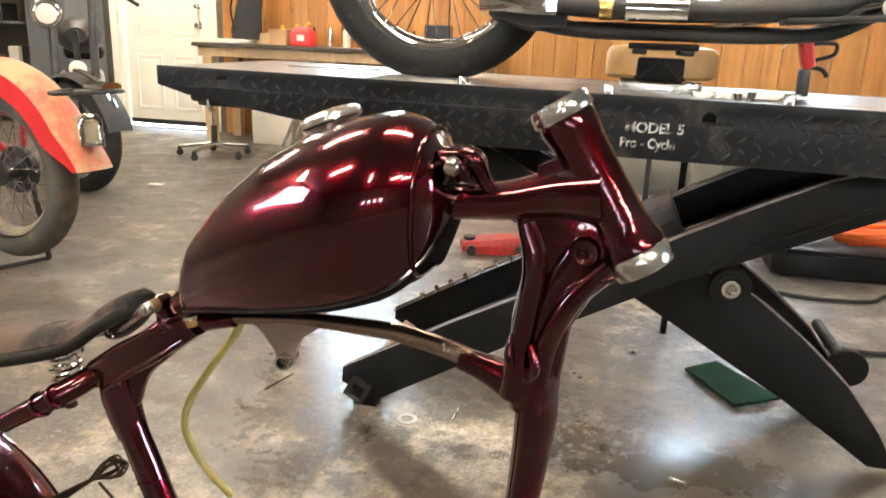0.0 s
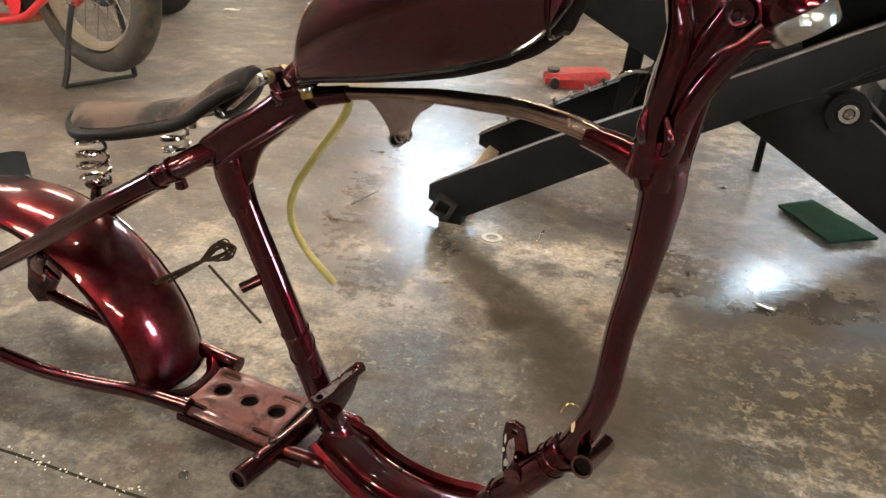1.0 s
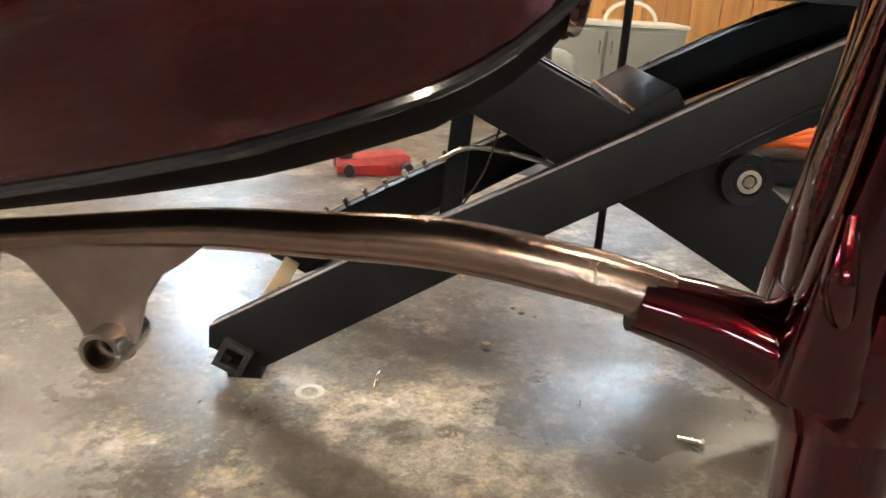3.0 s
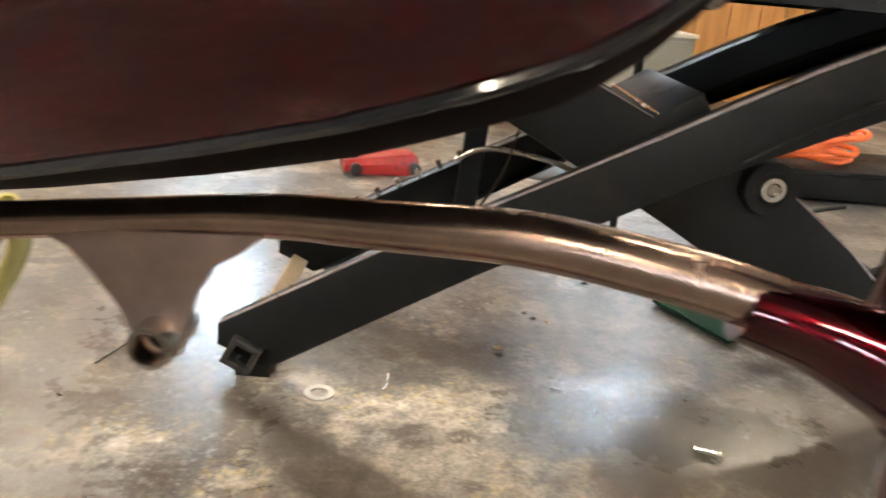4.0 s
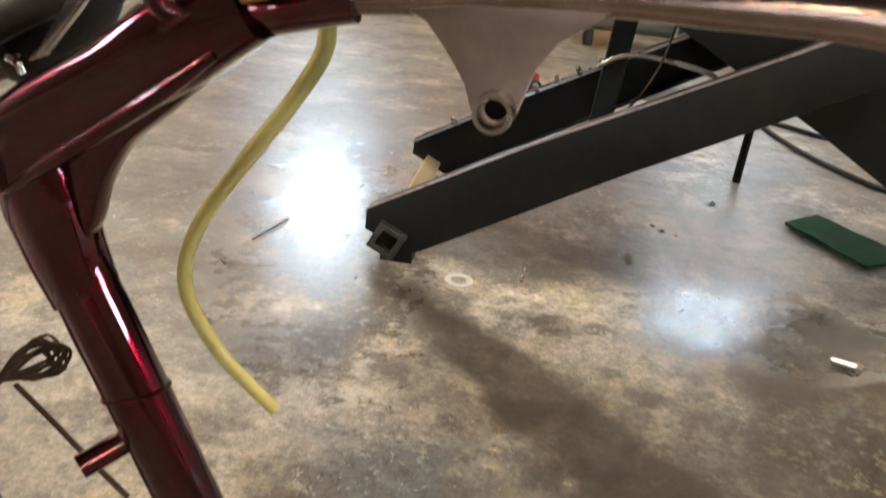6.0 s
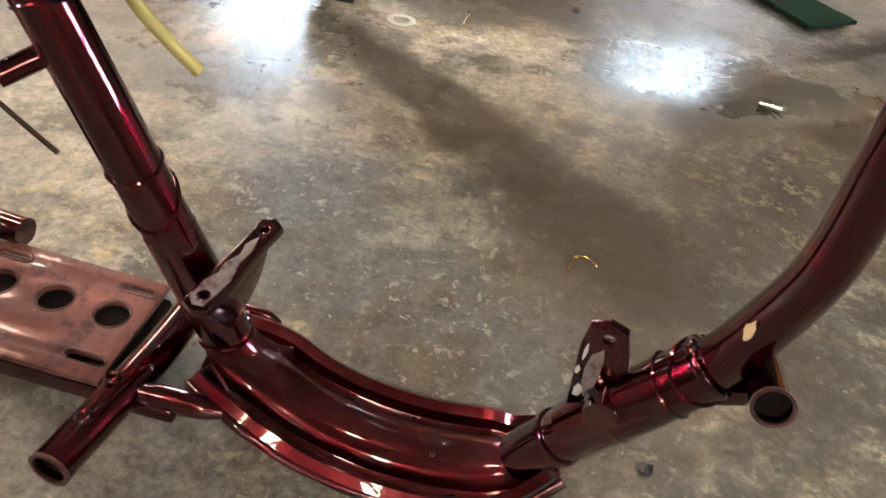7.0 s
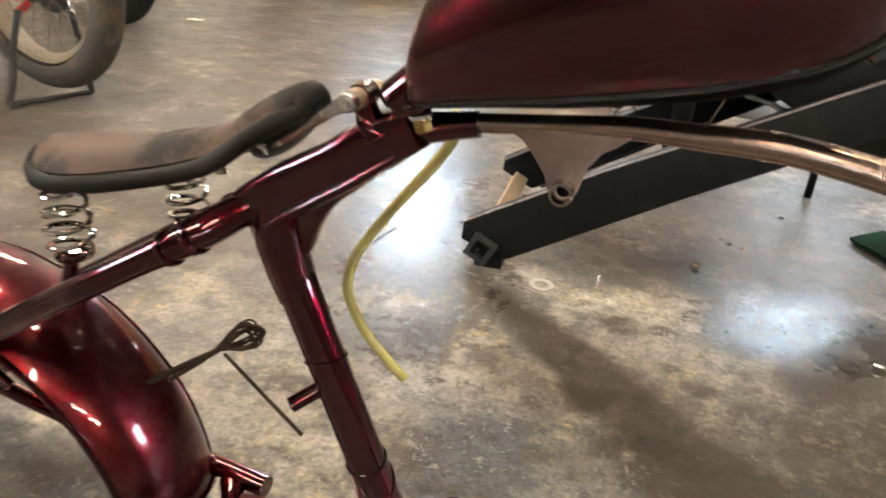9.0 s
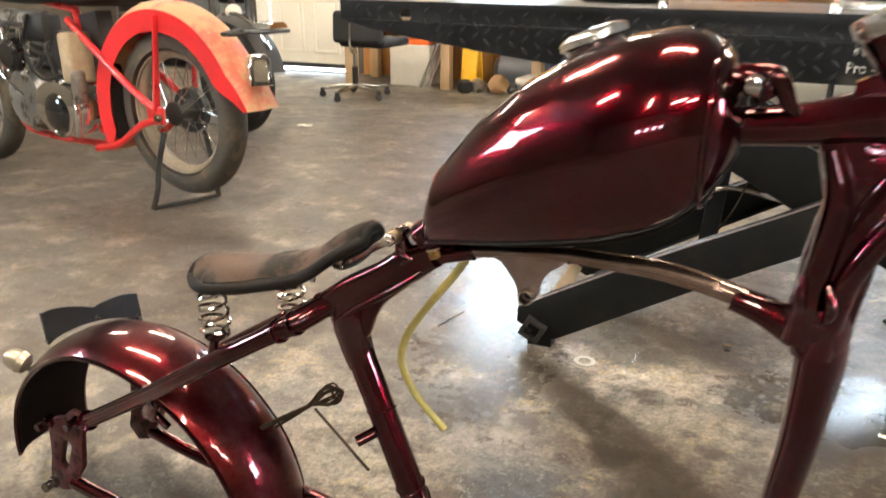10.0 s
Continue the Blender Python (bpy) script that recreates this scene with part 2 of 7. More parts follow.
    gl = ramp(t, 0.38, 0.62, (0.15, 0.15, 0.15), (0.29, 0.29, 0.29))
    t.links.new(blend((bl, 0.5), (fine, 0.5)), gl.inputs["Fac"])
    rough = mix(t, mathn(t, "MAXIMUM", wet, polish), rr.outputs["Color"], gl.outputs["Color"])
    rough = mix(t, unseen_shade, rough, (0.95, 0.95, 0.95))
    t.links.new(rough, p.inputs["Roughness"])
    h = blend((fine, 0.6), (grit, 0.22), (mid, 0.4))
    h = mathn(t, "MULTIPLY", h, mathn(t, "MULTIPLY_ADD", wet, -0.75, 1.0))
    bump(t, p, h, 0.27, 0.003)
    p.inputs["Specular IOR Level"].default_value = 0.40
    return m


def pine():
    """Varnished knotty pine boards, each with its own tone; the grain runs up."""
    m, t, p = base_nodes("varnished_pine")
    tc = t.nodes.new("ShaderNodeTexCoord").outputs["Object"]
    oi = t.nodes.new("ShaderNodeObjectInfo").outputs["Random"]
    sh = t.nodes.new("ShaderNodeVectorMath")
    sh.operation = "ADD"
    cb = t.nodes.new("ShaderNodeCombineXYZ")
    t.links.new(mathn(t, "MULTIPLY", oi, 40.0), cb.inputs["X"])
    t.links.new(mathn(t, "MULTIPLY", oi, 17.0), cb.inputs["Z"])
    t.links.new(tc, sh.inputs[0])
    t.links.new(cb.outputs[0], sh.inputs[1])
    co = sh.outputs[0]
    grain = noise_tex(t, co, 22, 6, 0.65, stretch=(1, 1, 0.06), dist=0.5)
    flame = noise_tex(t, co, 5, 4, 0.6, stretch=(1, 1, 0.12), dist=1.2)
    r = ramp(t, 0.3, 0.72, (0.25, 0.095, 0.022), (0.55, 0.27, 0.075))
    t.links.new(mathn(t, "ADD", mathn(t, "MULTIPLY", grain, 0.5), mathn(t, "MULTIPLY", flame, 0.5)), r.inputs["Fac"])
    vor = t.nodes.new("ShaderNodeTexVoronoi")
    vor.inputs["Scale"].default_value = 2.6
    mp = t.nodes.new("ShaderNodeMapping")
    mp.inputs["Scale"].default_value = (1.6, 1, 0.8)
    t.links.new(co, mp.inputs["Vector"])
    t.links.new(mp.outputs[0], vor.inputs["Vector"])
    kr = ramp(t, 0.035, 0.085, (1, 1, 1), (0, 0, 0))
    t.links.new(vor.outputs["Distance"], kr.inputs["Fac"])
    out = mix(t, mathn(t, "MULTIPLY", kr.outputs["Color"], 0.8), r.outputs["Color"], (0.13, 0.04, 0.012))
    hv = t.nodes.new("ShaderNodeHueSaturation")
    t.links.new(mathn(t, "MULTIPLY_ADD", oi, 0.35, 0.85), hv.inputs["Value"])
    t.links.new(out, hv.inputs["Color"])
    t.links.new(hv.outputs["Color"], p.inputs["Base Color"])
    t.links.new(mathn(t, "MULTIPLY_ADD", grain, 0.25, 0.22), p.inputs["Roughness"])
    bump(t, p, grain, 0.12, 0.002)
    return m


def glow(name, col, strength):
    m, t, p = base_nodes(name)
    p.inputs["Base Color"].default_value = (*col, 1)
    p.inputs["Emission Color"].default_value, p.inputs["Emission Strength"].default_value = (*col, 1), strength
    return m


def glass(name, tint=(1, 1, 1), rough=0.0):
    m, t, p = base_nodes(name)
    p.inputs["Base Color"].default_value = (*tint, 1)
    p.inputs["Transmission Weight"].default_value, p.inputs["Roughness"].default_value = 1.0, rough
    return m


PAINT = candy_paint()
PAINT_CAST = candy_paint("candy_red_over_casting", cast=True)
# salmon film tint stands in for the ceiling's sheen on the fender
PAINT_SHEEN = candy_paint("sheen_tinted_red_paint", 0.36, film_col=(0.15, 0.046, 0.040))
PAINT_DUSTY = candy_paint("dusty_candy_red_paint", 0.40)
PLATE_DUST = surface("dusty_faded_red_plate", (0.125, 0.038, 0.031), 0.34, 0.45, 0.32, 160, 22, 0.15, 0.0008, dirt=(0.055, 0.014, 0.014), dirt_at=0.50, coat=0.6, coat_rough=0.12)
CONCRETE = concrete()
PINE = pine()
STEEL = surface("bare_steel", (0.46, 0.41, 0.36), 0.26, 1.0, 0.22, 140, 14, 0.10, 0.0006, dirt=(0.20, 0.12, 0.08), dirt_at=0.66, stretch=(0.3, 1, 1))
RAIL_STEEL = surface("dull_rail_steel", (0.40, 0.29, 0.24), 0.25, 1.0, 0.25, 130, 16, 0.1, 0.0006)
WASHER = surface("dull_zinc", (0.50, 0.47, 0.42), 0.5, 0.5, 0.2, 160, 40, 0.1, 0.0005)
DULL_RED_PLATE = surface("dull_dark_red_plate", (0.050, 0.011, 0.011), 0.46, 0.2, 0.4, 120, 26, 0.15, 0.0008, dirt=(0.012, 0.007, 0.006), dirt_at=0.50, spec=0.25)
RAWPLATE = surface("raw_steel_plate", (0.30, 0.22, 0.19), 0.42, 0.8, 0.25, 90, 18, 0.10, 0.0006)
CHROME = surface("chrome", (0.80, 0.79, 0.77), 0.07, 1.0, 0.06, 60, 9, 0.03, 0.0005)
ALLOY = surface("machined_alloy", (0.74, 0.72, 0.69), 0.23, 1.0, 0.10, 160, 12, 0.03, 0.0004)
BRASS = surface("brass", (0.62, 0.42, 0.15), 0.25, 1.0, 0.15, 80, 10, 0.05, 0.0005)
LEATHER = surface("black_leather", (0.013, 0.0105, 0.009), 0.52, 0.0, 0.35, 320, 9, 0.35, 0.0012, spec=0.12)
LEATHER_WORN = surface("worn_brown_leather", (0.060, 0.032, 0.020), 0.52, 0.0, 0.32, 260, 9, 0.25, 0.001, dirt=(0.016, 0.012, 0.010), dirt_at=0.48, spec=0.25)
RUBBER = surface("tyre_rubber", (0.018, 0.017, 0.016), 0.6, 0.0, 0.3, 80, 7, 0.2, 0.002, dirt=(0.07, 0.058, 0.044), dirt_at=0.60, spec=0.25)
RUBBER_OLD = surface("dusty_tyre_rubber", (0.048, 0.040, 0.030), 0.75, 0.0, 0.35, 70, 6, 0.25, 0.002, dirt=(0.105, 0.085, 0.058), dirt_at=0.50)
BLACK_STEEL = surface("black_powder_coat", (0.0085, 0.0082, 0.0078), 0.48, 0.0, 0.35, 120, 5, 0.12, 0.0008, dirt=(0.016, 0.013, 0.010), dirt_at=0.56, spec=0.12)
CHEQUER = surface("black_chequer_plate", (0.012, 0.012, 0.013), 0.40, 0.0, 0.4, 90, 5, 0.15, 0.001, dirt=(0.05, 0.045, 0.038), dirt_at=0.56, spec=0.25)
TABLE_TOP = surface("scuffed_lift_deck", (0.16, 0.155, 0.145), 0.34, 0.5, 0.4, 70, 5, 0.2, 0.001, dirt=(0.03, 0.03, 0.03), dirt_at=0.58)
RED_ENAMEL = surface("red_enamel", (0.60, 0.018, 0.020), 0.30, 0.0, 0.12, 60, 5, 0.05, 0.0006, coat=0.6, coat_rough=0.12, dirt=(0.42, 0.14, 0.06), dirt_at=0.68)
RED_CROWN_LIT = surface("lit_red_enamel", (0.52, 0.115, 0.065), 0.5, 0.0, 0.2, 60, 4, 0.08, 0.0006, dirt=(0.46, 0.28, 0.15), dirt_at=0.44)
ENGINE = surface("cast_aluminium", (0.36, 0.34, 0.31), 0.42, 0.9, 0.3, 90, 8, 0.2, 0.001, dirt=(0.10, 0.075, 0.05), dirt_at=0.52)
IRON = surface("black_iron", (0.028, 0.026, 0.025), 0.5, 0.3, 0.4, 90, 10, 0.25, 0.001, dirt=(0.09, 0.06, 0.035), dirt_at=0.62)
WHITE_PAINT = surface("white_door_paint", (0.80, 0.77, 0.68), 0.36, 0.0, 0.04, 50, 3, 0.05, 0.001)
WALL_PAINT = surface("painted_board", (0.115, 0.098, 0.075), 0.6, 0.0, 0.08, 40, 2, 0.1, 0.002)
CEILING = surface("dark_ceiling_board", (0.15, 0.13, 0.105), 0.7, 0.0, 0.08, 40, 2, 0.1, 0.002)
LOCKER = surface("grey_locker_steel", (0.115, 0.120, 0.128), 0.42, 0.0, 0.1, 60, 4, 0.05, 0.001)
TIMBER = surface("raw_timber", (0.42, 0.29, 0.16), 0.65, 0.0, 0.25, 30, 4, 0.2, 0.002, stretch=(1, 1, 0.1))
TIMBER_DARK = surface("stained_bench_top", (0.060, 0.048, 0.038), 0.4, 0.0, 0.4, 40, 4, 0.15, 0.002)
CARD = surface("cardboard", (0.40, 0.24, 0.12), 0.8, 0.0, 0.12, 60, 4, 0.1, 0.001)
PALE = surface("pale_plastic", (0.62, 0.58, 0.50), 0.45, 0.0, 0.1, 60, 4, 0.05, 0.001)
YELLOW = surface("yellow_plastic", (0.75, 0.42, 0.02), 0.4, 0.0, 0.12, 50, 5, 0.05, 0.001)
ORANGE = surface("orange_rubber", (0.75, 0.13, 0.02), 0.42, 0.0, 0.15, 60, 6, 0.05, 0.001)
RED_PLASTIC = surface("red_plastic", (0.65, 0.025, 0.02), 0.35, 0.0, 0.12, 50, 5, 0.05, 0.001)
BLUE = surface("dark_blue_plastic", (0.025, 0.035, 0.10), 0.45, 0.0, 0.2, 50, 5, 0.05, 0.001)
FABRIC = surface("black_fabric", (0.022, 0.021, 0.022), 0.85, 0.0, 0.3, 400, 8, 0.3, 0.001)
MAT_GREEN = surface("green_felt", (0.010, 0.032, 0.018), 0.95, 0.0, 0.5, 240, 14, 0.5, 0.003, spec=0.08)
HOSE = surface("yellowed_clear_hose", (0.42, 0.35, 0.115), 0.22, 0.0, 0.18, 50, 8, 0.04, 0.001, coat=0.5)
CABLE = surface("dusty_black_cable", (0.030, 0.019, 0.012), 0.7, 0.0, 0.4, 120, 20, 0.2, 0.001, spec=0.05)
BLACK_GLOSS = surface("glossy_black_enamel", (0.010, 0.010, 0.011), 0.12, 0.0, 0.3, 120, 8, 0.05, 0.0008, coat=0.8)
BLACK_PLASTIC = surface("black_plastic", (0.020, 0.020, 0.022), 0.38, 0.0, 0.3, 120, 8, 0.1, 0.001)
PAPER = surface("paper", (0.72, 0.68, 0.60), 0.7, 0.0, 0.06, 40, 5, 0.05, 0.001)
LETTER = surface("worn_white_lettering", (0.62, 0.60, 0.56), 0.5, 0.0, 0.2, 80, 25, 0.05, 0.001, dirt=(0.03, 0.03, 0.03), dirt_at=0.47)
RIM = surface("dark_worn_rim", (0.075, 0.034, 0.029), 0.4, 0.7, 0.3, 120, 30, 0.1, 0.0005)
CHIP = surface("pale_primer", (0.42, 0.38, 0.33), 0.6, 0.0, 0.25, 200, 40, 0.1, 0.0005)
NEAR_BLACK = surface("near_black", (0.009, 0.0055, 0.0048), 0.8, 0.0, 0.3, 90, 10, 0.1, 0.0006, spec=0.08)
WORN_BRASS = surface("tarnished_brass", (0.50, 0.40, 0.26), 0.3, 1.0, 0.25, 160, 20, 0.1, 0.0006)
WORN_STEEL = surface("worn_grey_steel", (0.30, 0.25, 0.24), 0.38, 0.7, 0.25, 110, 30, 0.1, 0.0005, dirt=(0.10, 0.03, 0.03), dirt_at=0.56)
WORN_PAINT = surface("scuffed_dull_primer", (0.150, 0.118, 0.108), 0.62, 0.15, 0.40, 130, 40, 0.2, 0.0006, dirt=(0.060, 0.016, 0.018), dirt_at=0.50)
LENS = surface("tail_lamp_glass", (0.42, 0.36, 0.28), 0.12, 0.6, 0.2, 60, 20, 0.1, 0.001)
TUBE_LIGHT = glow("lit_fluorescent_tube", (1.0, 0.87, 0.69), 106.0)
DAYLIGHT = glow("bright_overcast_sky", (0.70, 0.86, 1.0), 60.0)
OUTDOORS = glow("bright_yard_outside", (0.80, 0.90, 1.0), 40.0)
PANE = glass("window_glass")


# ---- shape helpers ----
def place(name, bm, mat, parent=None, label="", sharp=38, matrix=None):
    """Links a bmesh as one mesh object."""
    me = bpy.data.meshes.new(name)
    bmesh.ops.recalc_face_normals(bm, faces=bm.faces[:])
    bm.to_mesh(me)
    bm.free()
    for f in me.polygons:
        f.use_smooth = True
    me.set_sharp_from_angle(angle=radians(sharp))
    me.materials.append(mat)
    ob = new(name, me)
    if matrix is not None:
        ob.matrix_basis = matrix
    if parent is not None:
        ob.parent = parent
    if label:
        ob["label"] = label
    return ob


def part(name, bm, material, parent, label="", sharp=38):
    return place(name, bm, material, parent, label, sharp)


def thing(name, label, category, matrix=None, group="", kind=""):
    ob = new(name)
    ob.empty_display_size = 0.1
    if matrix is not None:
        ob.matrix_basis = matrix
    return tagged(ob, label, category, group, kind)


def box(size, centre=(0, 0, 0), bevel=0.0, seg=2, rot=(0, 0, 0), bm=None):
    """A box, bevelled, added to bm or new."""
    one = bmesh.new()
    bmesh.ops.create_cube(one, size=1.0, matrix=Matrix.Diagonal((*size, 1)))
    if bevel:
        bmesh.ops.bevel(one, geom=one.edges[:], offset=bevel, segments=seg, profile=0.5, affect="EDGES", clamp_overlap=True)
    one.transform(pose(*centre, *rot))
    return join(bm, one)


def join(bm, one):
    if bm is None:
        return one
    me = bpy.data.meshes.new("tmp")
    one.to_mesh(me)
    one.free()
    bm.from_mesh(me)
    bpy.data.meshes.remove(me)
    return bm


def smooth_line(pts, steps=6, closed=False):
    """A Catmull-Rom curve through pts."""
    p = [Vector(q) for q in pts]
    if len(p) < 3:
        return p
    out, n = [], len(p)
    for i in range(n if closed else n - 1):
        a, b, c, d = (p[(i - 1) % n], p[i], p[(i + 1) % n], p[(i + 2) % n]) if closed else (p[max(i - 1, 0)], p[i], p[i + 1], p[min(i + 2, n - 1)])
        for k in range(steps):
            u = k / steps
            out.append(0.5 * ((2 * b) + (c - a) * u + (2 * a - 5 * b + 4 * c - d) * u * u + (3 * b - 3 * c + d - a) * u ** 3))
    if not closed:
        out.append(p[-1])
    return out


def tube(pts, r, n=14, steps=6, bm=None, caps=True, closed=False, flat=1.0, bore=0.0):
    """A swept tube through pts; r one radius or one for each of pts. flat squashes it across the second axis. bore: an open end with that wall."""
    bm = bm or bmesh.new()
    if not isinstance(r, (list, tuple)):
        r = [r] * len(pts)
    line = smooth_line(pts, steps, closed)
    rad = [v.x for v in smooth_line([(q, 0, 0) for q in r], steps, closed)] if len(pts) > 2 else list(r)
    rings, up = [], None
    m = len(line)
    for i, q in enumerate(line):
        if closed:
            d = line[(i + 1) % m] - line[i - 1]
        else:
            d = line[min(i + 1, m - 1)] - line[max(i - 1, 0)]
        d.normalize()
        if up is None:
            up = Vector((0, 1, 0)) if abs(d.y) < 0.9 else Vector((0, 0, 1))
        up = (up - d * up.dot(d)).normalized()
        side = d.cross(up)
        rings.append([bm.verts.new(q + rad[i] * (math.cos(a) * side * flat + math.sin(a) * up)) for a in (2 * math.pi * k / n for k in range(n))])
    for i in range(m if closed else m - 1):
        a, b = rings[i], rings[(i + 1) % m]
        for k in range(n):
            bm.faces.new((a[k], a[(k + 1) % n], b[(k + 1) % n], b[k]))
    if caps and not closed:
        for ring, q, step in ((rings[0], line[0], line[1]), (rings[-1], line[-1], line[-2])):
            if bore:
                ins = [bm.verts.new(q + (v.co - q) * (1 - bore)) for v in ring]
                deep = [bm.verts.new(v.co + (step - q).normalized() * rad[0] * 2.2) for v in ins]
                for k in range(n):
                    j = (k + 1) % n
                    bm.faces.new((ring[k], ring[j], ins[j], ins[k]))
                    bm.faces.new((ins[k], ins[j], deep[j], deep[k]))
                bm.faces.new(deep)
            else:
                bm.faces.new(ring)
    return bm


def lathe(profile, n=28, matrix=None, bm=None, closed=False):
    """Turns (radius, height) pairs round z."""
    one = bmesh.new()
    rings = [[one.verts.new((r * math.cos(a), r * math.sin(a), z)) for a in (2 * math.pi * k / n for k in range(n))] if r > 1e-6 else [one.verts.new((0, 0, z))] for r, z in profile]
    pairs = list(zip(rings, rings[1:])) + ([(rings[-1], rings[0])] if closed else [])
    for a, b in pairs:
        for k in range(n):
            j = (k + 1) % n
            if len(a) == 1 and len(b) == 1:
                continue
            if len(a) == 1:
                one.faces.new((a[0], b[k], b[j]))
            elif len(b) == 1:
                one.faces.new((a[k], a[j], b[0]))
            else:
                one.faces.new((a[k], a[j], b[j], b[k]))
    if matrix is not None:
        one.transform(matrix)
    return join(bm, one)


def along(p, q):
    """A pose at p whose z axis points to q."""
    p, q = Vector(p), Vector(q)
    return Matrix.Translation(p) @ (q - p).to_track_quat("Z", "Y").to_matrix().to_4x4()


def loft(sections, caps=True, bm=None):
    """Skins closed rings of points, each ring with the same count."""
    bm = bm or bmesh.new()
    rings = [[bm.verts.new(q) for q in s] for s in sections]
    n = len(rings[0])
    for a, b in zip(rings, rings[1:]):
        for k in range(n):
            bm.faces.new((a[k], a[(k + 1) % n], b[(k + 1) % n], b[k]))
    if caps:
        bm.faces.new(rings[0])
        bm.faces.new(rings[-1])
    return bm


def sheet(rows, thick, bm=None):
    """A thin curved sheet from rows of points, with thickness along its normals."""
    one = bmesh.new()
    g = [[one.verts.new(q) for q in row] for row in rows]
    for a, b in zip(g, g[1:]):
        for k in range(len(a) - 1):
            one.faces.new((a[k], a[k + 1], b[k + 1], b[k]))
    bmesh.ops.recalc_face_normals(one, faces=one.faces[:])
    bmesh.ops.solidify(one, geom=one.faces[:], thickness=thick)
    return join(bm, one)


def circle2(cx, cy, r, n=18):
    return [(cx + r * math.cos(2 * math.pi * k / n), cy + r * math.sin(2 * math.pi * k / n)) for k in range(n)]


def slot2(cx, cy, length, r, turn=0.0, n=7):
    out = []
    for side in (1, -1):
        for k in range(n):
            a = -math.pi / 2 + math.pi * k / (n - 1)
            out.append((side * (length / 2 + r * math.cos(a)), side * r * math.sin(a)))
    c, s = math.cos(turn), math.sin(turn)
    return [(cx + c * x - s * y, cy + s * x + c * y) for x, y in out]


def cutout(outlines, thick, bevel=0.0, matrix=None, bm=None):
    """A flat plate in x, y with holes: the first outline is the rim, the others are holes."""
    cu = bpy.data.curves.new("tmp", "CURVE")
    cu.dimensions, cu.fill_mode = "2D", "BOTH"
    cu.extrude, cu.bevel_depth, cu.bevel_resolution = thick / 2 - bevel, bevel, 1
    for pts in outlines:
        s = cu.splines.new("POLY")
        s.points.add(len(pts) - 1)
        for q, (x, y) in zip(s.points, pts):
            q.co = (x, y, 0, 1)
        s.use_cyclic_u = True
    ob = bpy.data.objects.new("tmp", cu)
    me = bpy.data.meshes.new_from_object(ob)
    one = bmesh.new()
    one.from_mesh(me)
    bmesh.ops.remove_doubles(one, verts=one.verts[:], dist=1e-5)
    bpy.data.objects.remove(ob)
    bpy.data.curves.remove(cu)
    bpy.data.meshes.remove(me)
    if matrix is not None:
        one.transform(matrix)
    return join(bm, one)


def lettering(text, height, depth, matrix, spread=1.0):
    cu = bpy.data.curves.new("tmp", "FONT")
    cu.body, cu.size, cu.extrude, cu.space_character, cu.offset = text, height, depth, spread, height * 0.022
    ob = bpy.data.objects.new("tmp", cu)
    me = bpy.data.meshes.new_from_object(ob)
    one = bmesh.new()
    one.from_mesh(me)
    bpy.data.objects.remove(ob)
    bpy.data.curves.remove(cu)
    bpy.data.meshes.remove(me)
    one.transform(matrix)
    return one


UPRIGHT = Matrix(((1, 0, 0, 0), (0, 0, 1, 0), (0, 1, 0, 0), (0, 0, 0, 1)))  # a drawing's x, y become x, z; its thickness runs along y


# ---- room ----
def slab(name, size, centre, mat, label, rot=(0, 0, 0), category="wall"):
    ob = place(name, box(size), mat, matrix=pose(*centre, *rot))
    return tagged(ob, label, category, kind="structure")


floor_bm = bmesh.new()
bmesh.ops.create_grid(floor_bm, x_segments=1, y_segments=1, size=1.0, matrix=Matrix.Diagonal((7.0, 7.5, 1, 1)))
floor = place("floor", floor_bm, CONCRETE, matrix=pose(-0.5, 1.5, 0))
floor.data.transform(Matrix.Translation((-0.5, 1.5, 0)))
floor.matrix_basis = Matrix.Identity(4)
tagged(floor, "stained glossy sealed concrete floor with oily trails, some shade painted in", "floor", kind="structure")
CEIL = 3.05
slab("ceiling", (14, 15, 0.12), (-0.5, 1.5, CEIL + 0.06), CEILING, "plain pale board ceiling with tube lights", category="ceiling")
west = bmesh.new()
for y0, y1, z0, z1 in ((-6.0, -0.80, 0, CEIL), (0.70, 9.0, 0, CEIL), (-0.80, 0.70, 0, 1.85), (-0.80, 0.70, 2.90, CEIL)):
    box((0.15, y1 - y0, z1 - z0), (-6.04, (y0 + y1) / 2, (z0 + z1) / 2), bm=west)
tagged(place("wall_west", west, WALL_PAINT), "plain painted side wall with one window", "wall", kind="structure")
east = bmesh.new()
for y0, y1, z0, z1 in ((-6.0, 0.40, 0, CEIL), (1.90, 9.0, 0, CEIL), (0.40, 1.90, 0, 1.15), (0.40, 1.90, 2.35, CEIL)):
    box((0.15, y1 - y0, z1 - z0), (5.6, (y0 + y1) / 2, (z0 + z1) / 2), bm=east)
tagged(place("wall_east", east, WALL_PAINT), "plain painted side wall with one window", "wall", kind="structure")
south = bmesh.new()
LIGHTS = [(-1.25, -0.85), (-0.40, 0.0), (0.45, 0.85), (1.30, 1.70)]  # a row of small panes in the big door
edges = [-7.5] + [q for pair in LIGHTS for q in pair] + [6.5]
for x0, x1 in zip(edges[::2], edges[1::2]):
    box((x1 - x0, 0.15, 0.34), ((x0 + x1) / 2, -5.6, 1.52), bm=south)
for z0, z1 in ((0.0, 1.35), (1.69, CEIL)):
    box((14.0, 0.15, z1 - z0), (-0.5, -5.6, (z0 + z1) / 2), bm=south)
tagged(place("wall_south", south, WALL_PAINT), "plain painted wall with a row of small panes", "wall", kind="structure")

